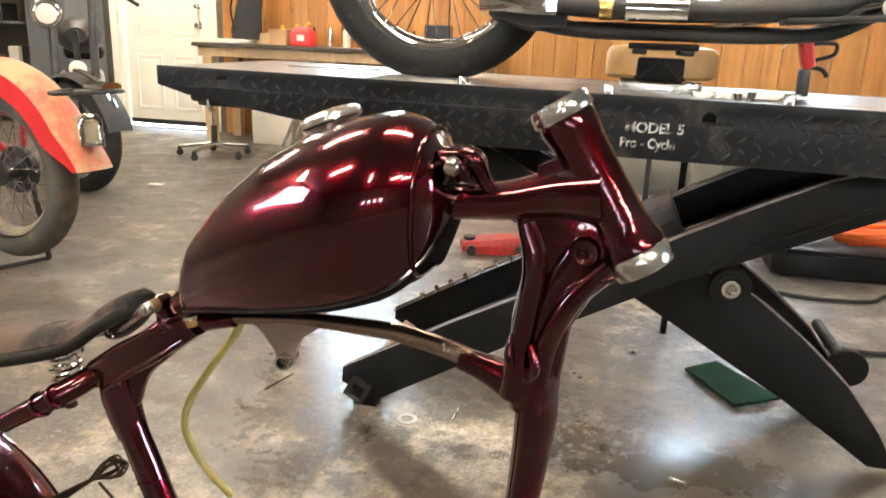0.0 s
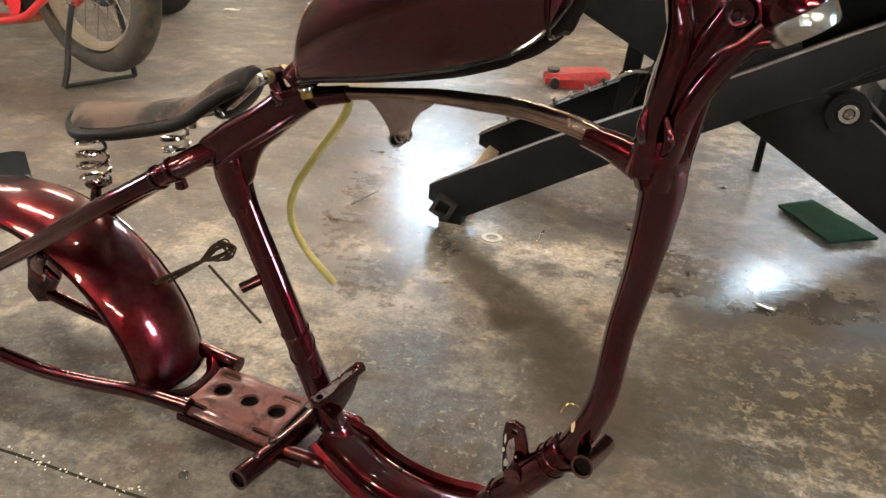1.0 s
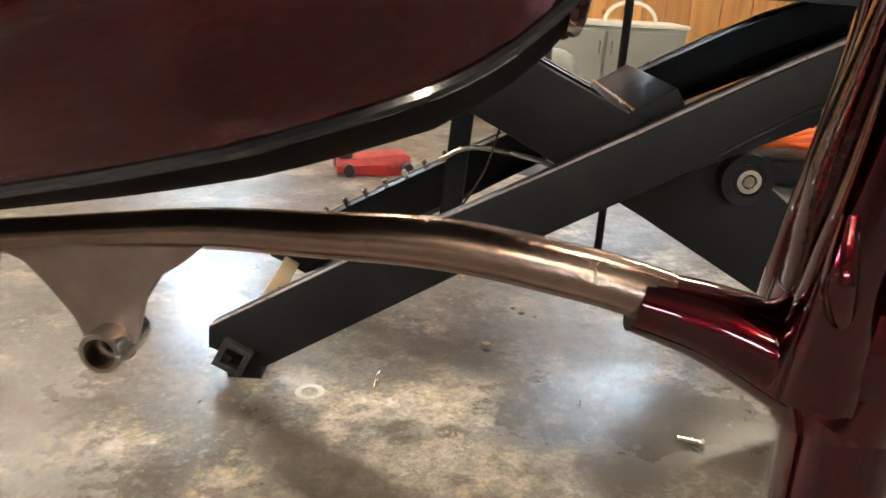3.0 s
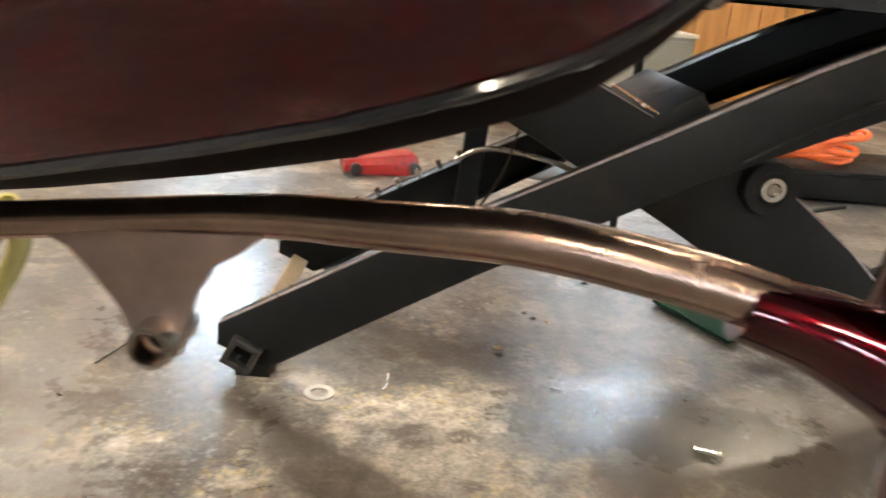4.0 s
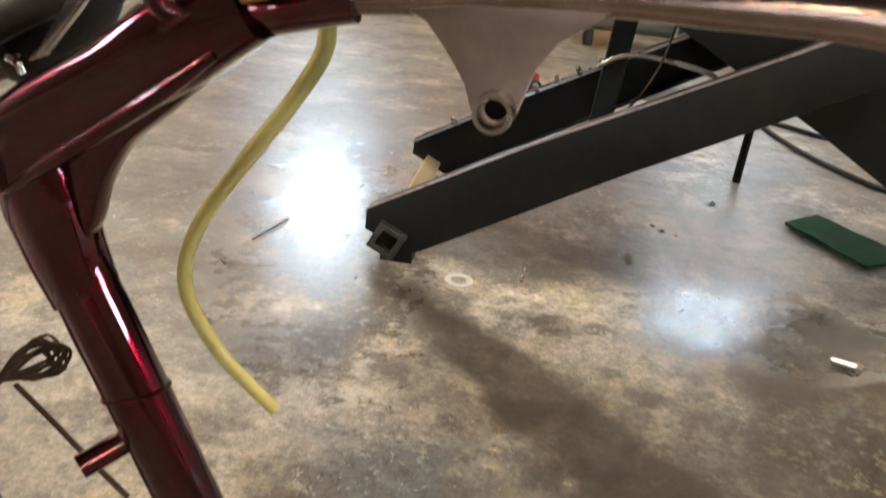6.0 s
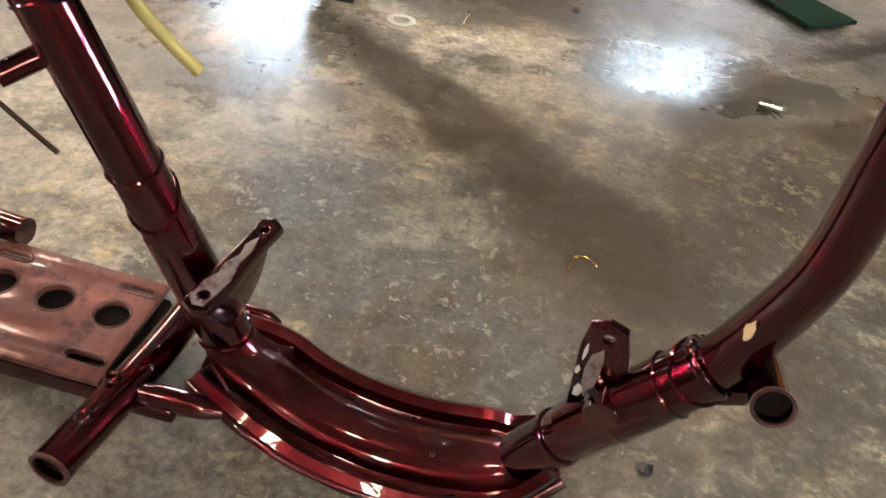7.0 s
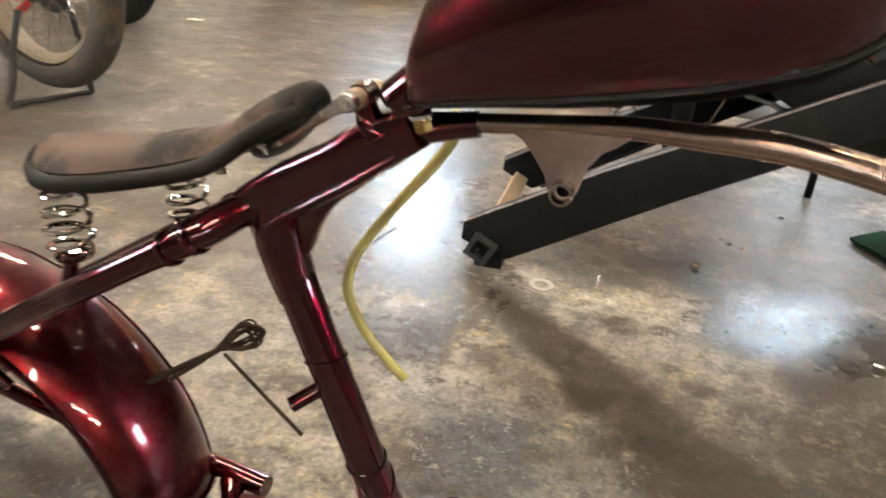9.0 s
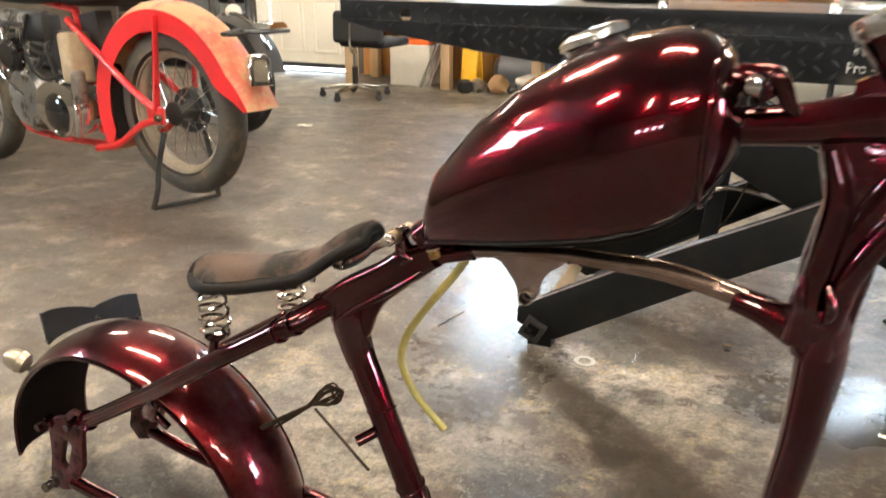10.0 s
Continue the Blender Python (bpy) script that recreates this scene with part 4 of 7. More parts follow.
boss = piece("steering_lock_boss", lathe([(0.0, -0.001), (0.007, -0.001), (0.0095, 0.0008), (0.011, 0.0016), (0.0135, 0.0014), (0.0155, -0.001), (0.018, -0.01)], 28, pose(0.486, -0.019, 0.776, 90, 0, 0)), parent=casting)
piece("lock_plug", lathe([(0, 0.003), (0.0035, 0.003), (0.006, 0.0), (0.0065, -0.006)], 20, pose(0.484, -0.019, 0.774, 90, 0, 0)), PAINT_CAST, boss)
piece("boss_rib", tube([(0.518, -0.016, 0.752), (0.500, -0.020, 0.748), (0.478, -0.018, 0.738), (0.462, -0.016, 0.716)], [0.005, 0.006, 0.006, 0.004], 10), parent=casting)

# down tube: wide at the casting, bends back low down
DT = [(0.440, 0.0, 0.640), (0.446, 0.0, 0.575), (0.441, -0.012, 0.48), (0.432, -0.026, 0.40), (0.429, -0.036, 0.32), (0.417, -0.037, 0.265), (0.395, -0.038, 0.21), (0.358, -0.040, 0.158), (0.320, -0.040, 0.105), (0.288, -0.036, 0.050)]
piece("down_tube", tube(DT, [0.026, 0.0250, 0.0205, 0.0180, 0.0178, 0.0185, 0.0195, 0.0210, 0.022, 0.022], 24))
collar = tube([(0.436, 0, 0.640), (0.438, 0, 0.612), (0.441, 0, 0.582)], [0.029, 0.033, 0.0265], 24)
piece("tube_collar", collar)
for a, b, c in (((0.417, -0.026, 0.676), (0.417, -0.031, 0.650), (0.425, -0.026, 0.628)), ((0.438, -0.028, 0.668), (0.446, -0.032, 0.643), (0.440, -0.027, 0.624)), ((0.455, -0.018, 0.672), (0.457, -0.024, 0.652), (0.450, -0.022, 0.632))):
    piece("rib_end", tube([a, b, c], [0.003, 0.0065, 0.003], 10), parent=casting)
for k in (6.05, 7.35, 8.25):
    i = int(k)
    q = Vector(DT[i]).lerp(Vector(DT[i + 1]), k - i)
    d = (Vector(DT[i + 1]) - Vector(DT[i])).normalized()
    piece("weld_collar", lathe([(0.020, -0.005), (0.0245, -0.003), (0.0255, 0.0), (0.0245, 0.003), (0.020, 0.005)], 24, along(q, q + d)))
sleeve = piece("tube_sleeve", tube([DT[6], DT[7], DT[8]], [0.0235, 0.0245, 0.0245], 24))
piece("bare_patch", flake(pose(0.3995, -0.0520, 0.2600, 84, 0, -48), 0.0040, 0.0085, 3, 0.001), TIMBER, label="chipped tan bare spot")
for a, tl, ph in ((0.16, 0.014, 0.6), (0.55, 0.004, 0.0)):
    piece("weld_bead", weld_ring(DT[6], DT[7], a * 0.062, 0.0242, tl, ph))

# bare steel rail under the tank, spliced into the painted frame
RAIL = [(-0.02, 0.006, 0.612), (0.034, 0.012, 0.6210), (0.10, 0.015, 0.629), (0.16, 0.015, 0.636), (0.21, 0.013, 0.638), (0.27, 0.009, 0.640), (0.33, 0.003, 0.634), (0.365, 0, 0.627)]
piece("tank_rail", tube(RAIL[1:], [0.0085, 0.0085, 0.0095, 0.0105, 0.0115, 0.0118, 0.0118], 20), RAIL_STEEL, label="dull bare steel rail")
piece("rail_sleeve", tube([(-0.035, 0, 0.608), (0.0, 0.008, 0.613), (0.037, 0.012, 0.6205)], [0.018, 0.0135, 0.0115], 20))
piece("rail_sleeve", tube([(0.352, 0, 0.626), (0.385, 0, 0.618), (0.420, 0, 0.604)], [0.0137, 0.017, 0.022], 20))
BS, BZ = 0.115, 0.5775  # the bush
tri = [(0.062, 0.622), (0.076, 0.616), (0.086, 0.605), (0.098, 0.589), (0.103, 0.575), (0.107, 0.569), (0.115, 0.566), (0.122, 0.570), (0.126, 0.582), (0.131, 0.600), (0.140, 0.614), (0.152, 0.622), (0.160, 0.629)]
gusset = piece("rail_bracket", cutout([tri, circle2(BS, BZ, 0.007, 14)], 0.006, 0.001, Matrix.Translation((0, 0.010, 0)) @ UPRIGHT), RAWPLATE, label="bare steel triangular bracket")
piece("bushing", lathe([(0.0076, -0.015), (0.0100, -0.015), (0.0104, -0.013), (0.0104, 0.013), (0.0100, 0.015), (0.0076, 0.015)], 26, pose(BS, 0.010, BZ, 90, 0, 0), closed=True), STEEL, gusset, "bare steel bush")
# near-black disc as the shade inside the bush
piece("bush_bore", lathe([(0, -0.002), (0.0078, -0.002), (0.0078, 0.002), (0, 0.002)], 20, pose(BS, 0.010, BZ, 90, 0, 0)), NEAR_BLACK, gusset)

# seat lug: a forged arm from the rail down to the stays, with a web to the seat post
LUG = [(-0.012, 0, 0.615), (-0.045, 0, 0.596), (-0.085, 0, 0.568), (-0.13, 0, 0.540), (-0.175, 0, 0.512), (-0.215, 0, 0.487)]

def flat_bar(line, halves, thick, corner=0.5, n=24):
    """A forged bar with flat sides along a line in the s, z plane."""
    secs = []
    for i, q in enumerate(line):
        q = Vector(q)
        d = (Vector(line[min(i + 1, len(line) - 1)]) - Vector(line[max(i - 1, 0)])).normalized()
        nrm = Vector((-d.z, 0, d.x))
        ring = []
        for k in range(n):
            a = 2 * math.pi * (k + 0.5) / n
            c, sn = math.cos(a), math.sin(a)
            ring.append(tuple(q + nrm * halves[i] * math.copysign(abs(sn) ** corner, sn) + Vector((0, thick[i] * math.copysign(abs(c) ** corner, c), 0))))
        secs.append(ring)
    return loft(secs)


def rounded(pts, steps=4):
    return [(v.x, v.y) for v in smooth_line([(x, y, 0) for x, y in pts], steps, closed=True)]


lug = piece("seat_lug", flat_bar(LUG, [0.019, 0.025, 0.023, 0.025, 0.022, 0.010], [0.019, 0.024, 0.022, 0.022, 0.022, 0.014]))
piece("lug_web", cutout([rounded([(-0.028, 0.588), (-0.062, 0.556), (-0.092, 0.530), (-0.110, 0.502), (-0.124, 0.468), (-0.152, 0.455), (-0.178, 0.486), (-0.15, 0.53), (-0.08, 0.575)])], 0.016, 0.004, UPRIGHT), parent=lug)
piece("lug_ridge", tube([(-0.024, -0.020, 0.590), (-0.055, -0.0235, 0.566), (-0.090, -0.0225, 0.542), (-0.128, -0.0220, 0.516), (-0.160, -0.021, 0.494)], [0.003, 0.0048, 0.0050, 0.0050, 0.003], 10), parent=lug)
piece("post_fillet", flat_bar([(-0.152, -0.001, 0.530), (-0.152, -0.001, 0.505), (-0.149, -0.001, 0.478), (-0.141, -0.001, 0.448), (-0.131, -0.001, 0.420)], [0.014, 0.025, 0.0255, 0.0225, 0.0202], [0.021, 0.0225, 0.0232, 0.0220, 0.0202], 0.8), PAINT_CAST, lug, sharp=60)
piece("lug_ear", tube([(-0.045, -0.004, 0.598), (-0.053, -0.010, 0.616), (-0.058, -0.012, 0.634)], [0.019, 0.012, 0.010], 16), parent=lug)
piece("ear_fillet", tube([(-0.040, -0.018, 0.606), (-0.052, -0.020, 0.612), (-0.062, -0.012, 0.624)], [0.006, 0.007, 0.004], 10), parent=lug)
piece("ear_weld", weld_ring((-0.040, -0.003, 0.588), (-0.056, -0.012, 0.634), 0.018, 0.0175, 0.004, 1.0, 0.0024), parent=lug)
pivot = piece("seat_pivot", tube([(-0.058, -0.040, 0.637), (-0.058, 0.014, 0.637)], 0.0070, 16), ALLOY, label="polished alloy pivot sleeve")
for w in (-0.034, -0.029, -0.0245, 0.001, 0.0055, 0.010):
    piece("pivot_ring", lathe([(0.006, -0.0022), (0.0088, -0.0014), (0.0088, 0.0014), (0.006, 0.0022)], 18, pose(-0.058, w, 0.637, 90, 0, 0)), WORN_BRASS, pivot, "tarnished brass ring")
clamp = piece("pivot_clamp", lathe([(0.007, -0.011), (0.0105, -0.0105), (0.0112, 0.0), (0.0105, 0.0105), (0.007, 0.011)], 18, pose(-0.058, -0.012, 0.637, 90, 0, 0)), parent=pivot)
plug = piece("drain_plug", lathe([(0, 0), (0.0070, 0), (0.0080, 0.0015), (0.0080, 0.011), (0, 0.011)], 6, pose(0.004, -0.031, 0.620, 0, -14, 0)), BRASS, label="hexagonal brass plug under the tank")
piece("plug_flange", lathe([(0, 0), (0.0098, 0), (0.0098, 0.0030), (0, 0.0030)], 20, pose(0.004, -0.031, 0.620, 0, -14, 0) @ pose(0, 0, 0.011)), ALLOY, plug)

# seat post
SP0, SP1 = Vector((-0.148, 0, 0.465)), Vector((0.033, -0.0112, 0.0394))
post = piece("seat_post", tube([SP0, SP1], [0.0206, 0.0218], 24))
for a, b, r in ((0.0, 0.09, 0.0214), (0.656, 0.90, 0.0220)):
    p, q = SP0.lerp(SP1, a), SP0.lerp(SP1, b)
    piece("post_sleeve", tube([p, q], r, 24), parent=post)
for at, tl, ph, r in ((0.245, 0.008, 2.4, 0.0214), (0.275, 0.020, 2.8, 0.0217), (0.120, 0.004, 0.5, 0.0211)):
    piece("weld_bead", weld_ring(SP0, SP1, at, r, tl, ph), parent=post)
for a in (0.90,):
    q = SP0.lerp(SP1, a)
    piece("weld_collar", lathe([(0.018, -0.004), (0.0235, -0.0025), (0.0245, 0.0), (0.0235, 0.0025), (0.018, 0.004)], 24, along(q, SP1) @ pose(0, 0, 0, 14, 0, 0)), parent=post)
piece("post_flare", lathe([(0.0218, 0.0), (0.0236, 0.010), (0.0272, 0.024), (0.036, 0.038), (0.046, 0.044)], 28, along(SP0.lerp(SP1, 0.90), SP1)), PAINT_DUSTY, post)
piece("post_stub", tube([(-0.106, -0.010, 0.318), (-0.125, -0.036, 0.309)], [0.009, 0.0085], 14, bore=0.3), parent=post)

# seat stays and chain stays, axle plates
for k, sgn in (("near", -1), ("far", 1)):
    off = -0.005 if sgn < 0 else 0.012
    st = piece("seat_stay", tube([(-0.175, sgn * 0.006, 0.513), (-0.200, sgn * 0.030, 0.496), (-0.225, sgn * 0.048, 0.480), (-0.28, sgn * 0.062, 0.448), (-0.345, sgn * 0.072, 0.408), (-0.50, sgn * 0.083, 0.310), (-0.668, sgn * 0.092, 0.208)], [0.016, 0.0175, 0.0165, 0.0145, 0.0145, 0.0145, 0.0140], 18))
    for q in ((-0.215, sgn * 0.047, 0.486), (-0.24, sgn * 0.053, 0.471), (-0.655, sgn * 0.091, 0.216)):
        piece("weld_collar", lathe([(0.014, -0.004), (0.0185, -0.003), (0.019, 0.0), (0.0185, 0.003), (0.014, 0.004)], 20, along(q, (q[0] - 0.1, q[1], q[2] - 0.062))), parent=st)
    cs = piece("chain_stay", tube([(-0.725, sgn * 0.092, 0.062), (-0.64, sgn * 0.090, 0.052), (-0.54, sgn * 0.086, 0.046), (-0.43, sgn * 0.080, 0.055), (-0.33, sgn * 0.074, 0.068), (-0.23, sgn * 0.066, 0.066)], [0.0135, 0.0135, 0.0135, 0.0135, 0.014, 0.015], 18))
    rim = [(-0.655, 0.222), (-0.690, 0.226), (-0.715, 0.205), (-0.742, 0.196), (-0.762, 0.170), (-0.770, 0.11), (-0.785, 0.06), (-0.765, 0.036), (-0.735, 0.046), (-0.715, 0.075), (-0.690, 0.11), (-0.676, 0.18)]
    ap = piece("axle_plate", cutout([rim, slot2(-0.728, 0.125, 0.05, 0.013, 1.2)], 0.012, 0.003, Matrix.Translation((0, sgn * 0.092, 0)) @ UPRIGHT), DULL_RED_PLATE)
    for s, z in ((-0.755, 0.188), (-0.672, 0.214), (-0.775, 0.05)):
        piece("axle_bolt", lathe([(0, 0.020), (0.008, 0.020), (0.009, 0.016), (0.009, 0.0), (0.012, 0.0), (0.012, -0.014)], 6, pose(s, sgn * 0.104, z, -90 * sgn, 0, 0)), PAINT if z > 0.1 else STEEL, ap)
    if sgn < 0:
        piece("stay_tab", box((0.03, 0.010, 0.045), (-0.515, sgn * 0.07, 0.270), 0.004, 2, (0, 25, 0)), parent=st)

# holed cross plate behind the post
CP = Matrix.Translation((0, 0, 0.046)) @ pose(0, -0.006, 0, 0, 3, 0)
plate_rim = [(-0.075, -0.066), (-0.075, 0.060), (-0.235, 0.060), (-0.262, 0.050), (-0.262, -0.056), (-0.235, -0.066)]
holes = [circle2(s, 0.008, 0.0165) for s in (-0.104, -0.160, -0.216)]
holes += [slot2(s, w, 0.026, 0.0055) for s in (-0.098, -0.225) for w in (-0.046, 0.044)]
crossplate = piece("cross_plate", cutout([plate_rim, *holes], 0.006, 0.001, CP), PLATE_DUST)
for w, r in ((-0.024, 0.004), (0.029, 0.003), (0.036, 0.003)):
    piece("plate_rib", tube([(-0.078, w, 0.0480), (-0.25, w, 0.0570)], r, 10), PLATE_DUST, crossplate)
piece("plate_skirt", sheet([[(s, w, z + 0.05 * (-s - 0.16)) for s in (-0.075, -0.15, -0.255)] for w, z in ((-0.070, 0.044), (-0.073, 0.038), (-0.073, 0.030))], 0.004), parent=crossplate)
# added sheet: the shade under the holes, put in as near-black
piece("plate_underside", box((0.186, 0.118, 0.010), (-0.166, -0.004, 0.0345), 0.003, 1, (0, 3, 0)), NEAR_BLACK, crossplate, "near-black sheet that darkens the holes")
for h in holes:
    big = [((x - sum(q[0] for q in h) / len(h)) * 1.08 + sum(q[0] for q in h) / len(h), (y - sum(q[1] for q in h) / len(h)) * 1.12 + sum(q[1] for q in h) / len(h)) for x, y in h]
    piece("hole_rim", cutout([big, h[::-1]], 0.0012, 0.0003, CP @ Matrix.Translation((0, 0, 0.0032))), RIM, crossplate, "worn bare rim")
piece("stay_bridge", tube([(-0.285, -0.068, 0.062), (-0.262, -0.03, 0.052), (-0.262, 0.03, 0.050), (-0.285, 0.066, 0.058)], 0.016, 14))

# cross tube that sticks out sideways
ct = piece("cross_tube", tube([(-0.054, -0.166, 0.069), (-0.040, -0.04, 0.062), (-0.036, 0.06, 0.058)], 0.0165, 22, bore=0.16))
piece("tube_bore", bore_plug((-0.054, -0.166, 0.069), (-0.040, -0.04, 0.062), 0.0137, 0.008), NEAR_BLACK, ct)
piece("tube_rim", lathe([(0.0135, -0.0008), (0.0168, -0.0008), (0.0168, 0.002), (0.0135, 0.002)], 22, along((-0.054, -0.166, 0.069), (-0.040, -0.04, 0.062)), closed=True), RIM, ct, "worn bare rim")
for w in (-0.125, -0.085):
    piece("tube_dimple", lathe([(0, 0.001), (0.0035, 0.001), (0.005, 0.003), (0.007, 0.0), (0.007, -0.004)], 12, pose(-0.049, w, 0.083, -8, 0, 0)), parent=ct)
piece("tube_tab", box((0.045, 0.012, 0.012), (-0.018, -0.088, 0.058), 0.004, 2), parent=ct)

# motor mount ear on the post
mm = [(-0.054, -0.0095), (-0.058, 0.0), (-0.054, 0.0095), (-0.030, 0.0105), (0.0, 0.0082), (0.030, 0.0078), (0.047, 0.0085), (0.052, 0.0), (0.047, -0.0085), (0.020, -0.0075), (-0.025, -0.0105)]
mount = piece("motor_mount", cutout([mm, circle2(-0.044, 0, 0.0052, 14), circle2(0.038, 0, 0.0052, 14)], 0.010, 0.002, pose(0.031, -0.013, 0.172, 0, -6, 78)), label="flat ear with two bolt holes")
piece("worn_face", cutout([[(-0.053, -0.006), (-0.055, 0.002), (-0.050, 0.0078), (-0.032, 0.0086), (-0.020, 0.004), (-0.008, 0.0058), (0.004, 0.0010), (0.016, 0.0040), (0.027, -0.001), (0.012, -0.0050), (-0.004, -0.0040), (-0.022, -0.0088), (-0.040, -0.0078)], circle2(-0.044, 0, 0.0058, 14)[::-1]], 0.0008, 0.0002, pose(0.031, -0.013, 0.172, 0, -6, 78) @ Matrix.Translation((0, 0, 0.0052))), WORN_PAINT, mount, "worn bare grey top face")
piece("mount_web", cutout([[(-0.05, 0.0), (0.046, 0.0), (0.03, -0.03), (0.012, -0.045), (-0.012, -0.055), (-0.03, -0.03)]], 0.010, 0.002, pose(0.026, -0.013, 0.165, 0, 0, 78) @ UPRIGHT), parent=mount)

# pressed channel cradle between post and down tube
def cradle_taper(i, n):
    return min(1.0, 0.72 + 0.05 * i, 1.0 - 0.065 * (i - n + 8))


def cradle():
    half = [(0.0, 0.0190), (0.010, 0.0186), (0.019, 0.0168), (0.0235, 0.0120), (0.0262, 0.0040), (0.0330, 0.0024), (0.0430, 0.0040), (0.0462, 0.0150), (0.0510, 0.0180), (0.0560, 0.0140)]
    us = [(-u, v) for u, v in half[:0:-1]] + half
    spine = smooth_line([(0.005, -0.022, 0.062), (0.05, -0.026, 0.048), (0.10, -0.030, 0.022), (0.16, -0.032, 0.007), (0.225, -0.032, 0.006), (0.285, -0.031, 0.020), (0.325, -0.030, 0.055)], 5)
    rows = []
    for i, q in enumerate(spine):
        d = (spine[min(i + 1, len(spine) - 1)] - spine[max(i - 1, 0)]).normalized()
        n = Vector((-d.z, 0, d.x))
        taper = cradle_taper(i, len(spine))
        rows.append([tuple(q + Vector((0, u * taper, 0)) + n * v) for u, v in us])
    LIP.extend((q, cradle_taper(i, len(spine))) for i, q in enumerate(spine))
    return sheet(rows, 0.004)


LIP = []
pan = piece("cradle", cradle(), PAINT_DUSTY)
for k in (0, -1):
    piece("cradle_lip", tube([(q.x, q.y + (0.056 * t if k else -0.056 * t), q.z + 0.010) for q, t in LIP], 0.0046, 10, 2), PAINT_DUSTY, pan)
for s, w, z in ((0.145, -0.032, 0.030), (0.215, -0.040, 0.026), (0.115, -0.068, 0.021), (0.175, -0.068, 0.010), (0.24, -0.068, 0.013), (0.13, 0.005, 0.019), (0.19, 0.005, 0.010), (0.25, 0.005, 0.014)):
    piece("rivet", lathe([(0, 0.0025), (0.003, 0.002), (0.0045, 0.0), (0.0045, -0.004)], 10, pose(s, w, z)), parent=pan)
# a near-black disc laid on the pan stands in for the hole
piece("drain_hole", lathe([(0, 0.0008), (0.0115, 0.0008), (0.0125, -0.002), (0, -0.002)], 20, pose(0.185, -0.032, 0.0255)), NEAR_BLACK, pan)
piece("cradle_bolt", tube([(-0.046, -0.079, 0.064), (-0.020, -0.078, 0.064), (-0.018, -0.078, 0.064), (0.022, -0.077, 0.063), (0.040, -0.076, 0.062)], [0.0085, 0.0085, 0.0105, 0.0105, 0.006], 14, 3), PAINT_DUSTY, pan)
piece("cradle_bolt", tube([(0.005, 0.035, 0.062), (0.034, 0.033, 0.062), (0.048, 0.032, 0.062)], [0.0105, 0.0105, 0.004], 14), parent=pan)
piece("foot_gusset", loft([[(-0.006, -0.054, 0.056), (0.040, -0.056, 0.052), (0.018, -0.050, 0.082)], [(-0.006, -0.049, 0.056), (0.040, -0.051, 0.052), (0.018, -0.046, 0.082)]]), PAINT_DUSTY, pan)

# front motor mount and side tube on the down tube
fm = [(-0.007, -0.045), (-0.013, 0.030), (-0.011, 0.050), (0.0, 0.056), (0.013, 0.052), (0.020, 0.030), (0.026, -0.005), (0.024, -0.045)]
front = piece("front_mount", cutout([fm, circle2(0.003, 0.043, 0.006, 14), circle2(0.0, -0.030, 0.006, 14)], 0.008, 0.002, pose(0.3185, -0.034, 0.166, 0, 0, -8) @ UPRIGHT), label="upright bolt ear with chipped paint")
piece("worn_face", flake(pose(0.3180, -0.0384, 0.170, 90, 0, -8), 0.006, 0.030, 5), WORN_PAINT, front, "worn bare face")
for k, (ds, z, rx, ry) in enumerate(((-0.006, 0.150, 0.0045, 0.009), (-0.002, 0.128, 0.005, 0.005), (-0.011, 0.172, 0.002, 0.006), (0.004, 0.143, 0.0022, 0.003), (-0.010, 0.192, 0.0016, 0.010), (0.008, 0.168, 0.002, 0.002))):
    piece("paint_chip", flake(pose(0.3185 + ds, -0.0387 - ds * 0.14, z, 90, 0, -8), rx * 0.8, ry * 0.85, k + 20), CHIP, front, "pale chipped primer")
piece("mount_boss", tube([(0.330, -0.062, 0.152), (0.334, -0.040, 0.148)], [0.013, 0.016], 16), parent=front)
peg = piece("footpeg_tube", tube([(0.423, -0.084, 0.229), (0.430, -0.04, 0.214), (0.436, 0.006, 0.199)], 0.0140, 22, bore=0.14), label="open side tube with a bare rim")
piece("tube_bore", bore_plug((0.423, -0.084, 0.229), (0.430, -0.04, 0.214), 0.0118, 0.010), NEAR_BLACK, peg)
piece("tube_rim", lathe([(0.0119, -0.0008), (0.0143, -0.0008), (0.0143, 0.002), (0.0119, 0.002)], 22, along((0.423, -0.084, 0.229), (0.430, -0.04, 0.214)), closed=True), RIM, peg, "worn bare rim")
piece("peg_tab", box((0.035, 0.02, 0.016), (0.408, -0.042, 0.192), 0.004, 2, (0, -20, 0)))


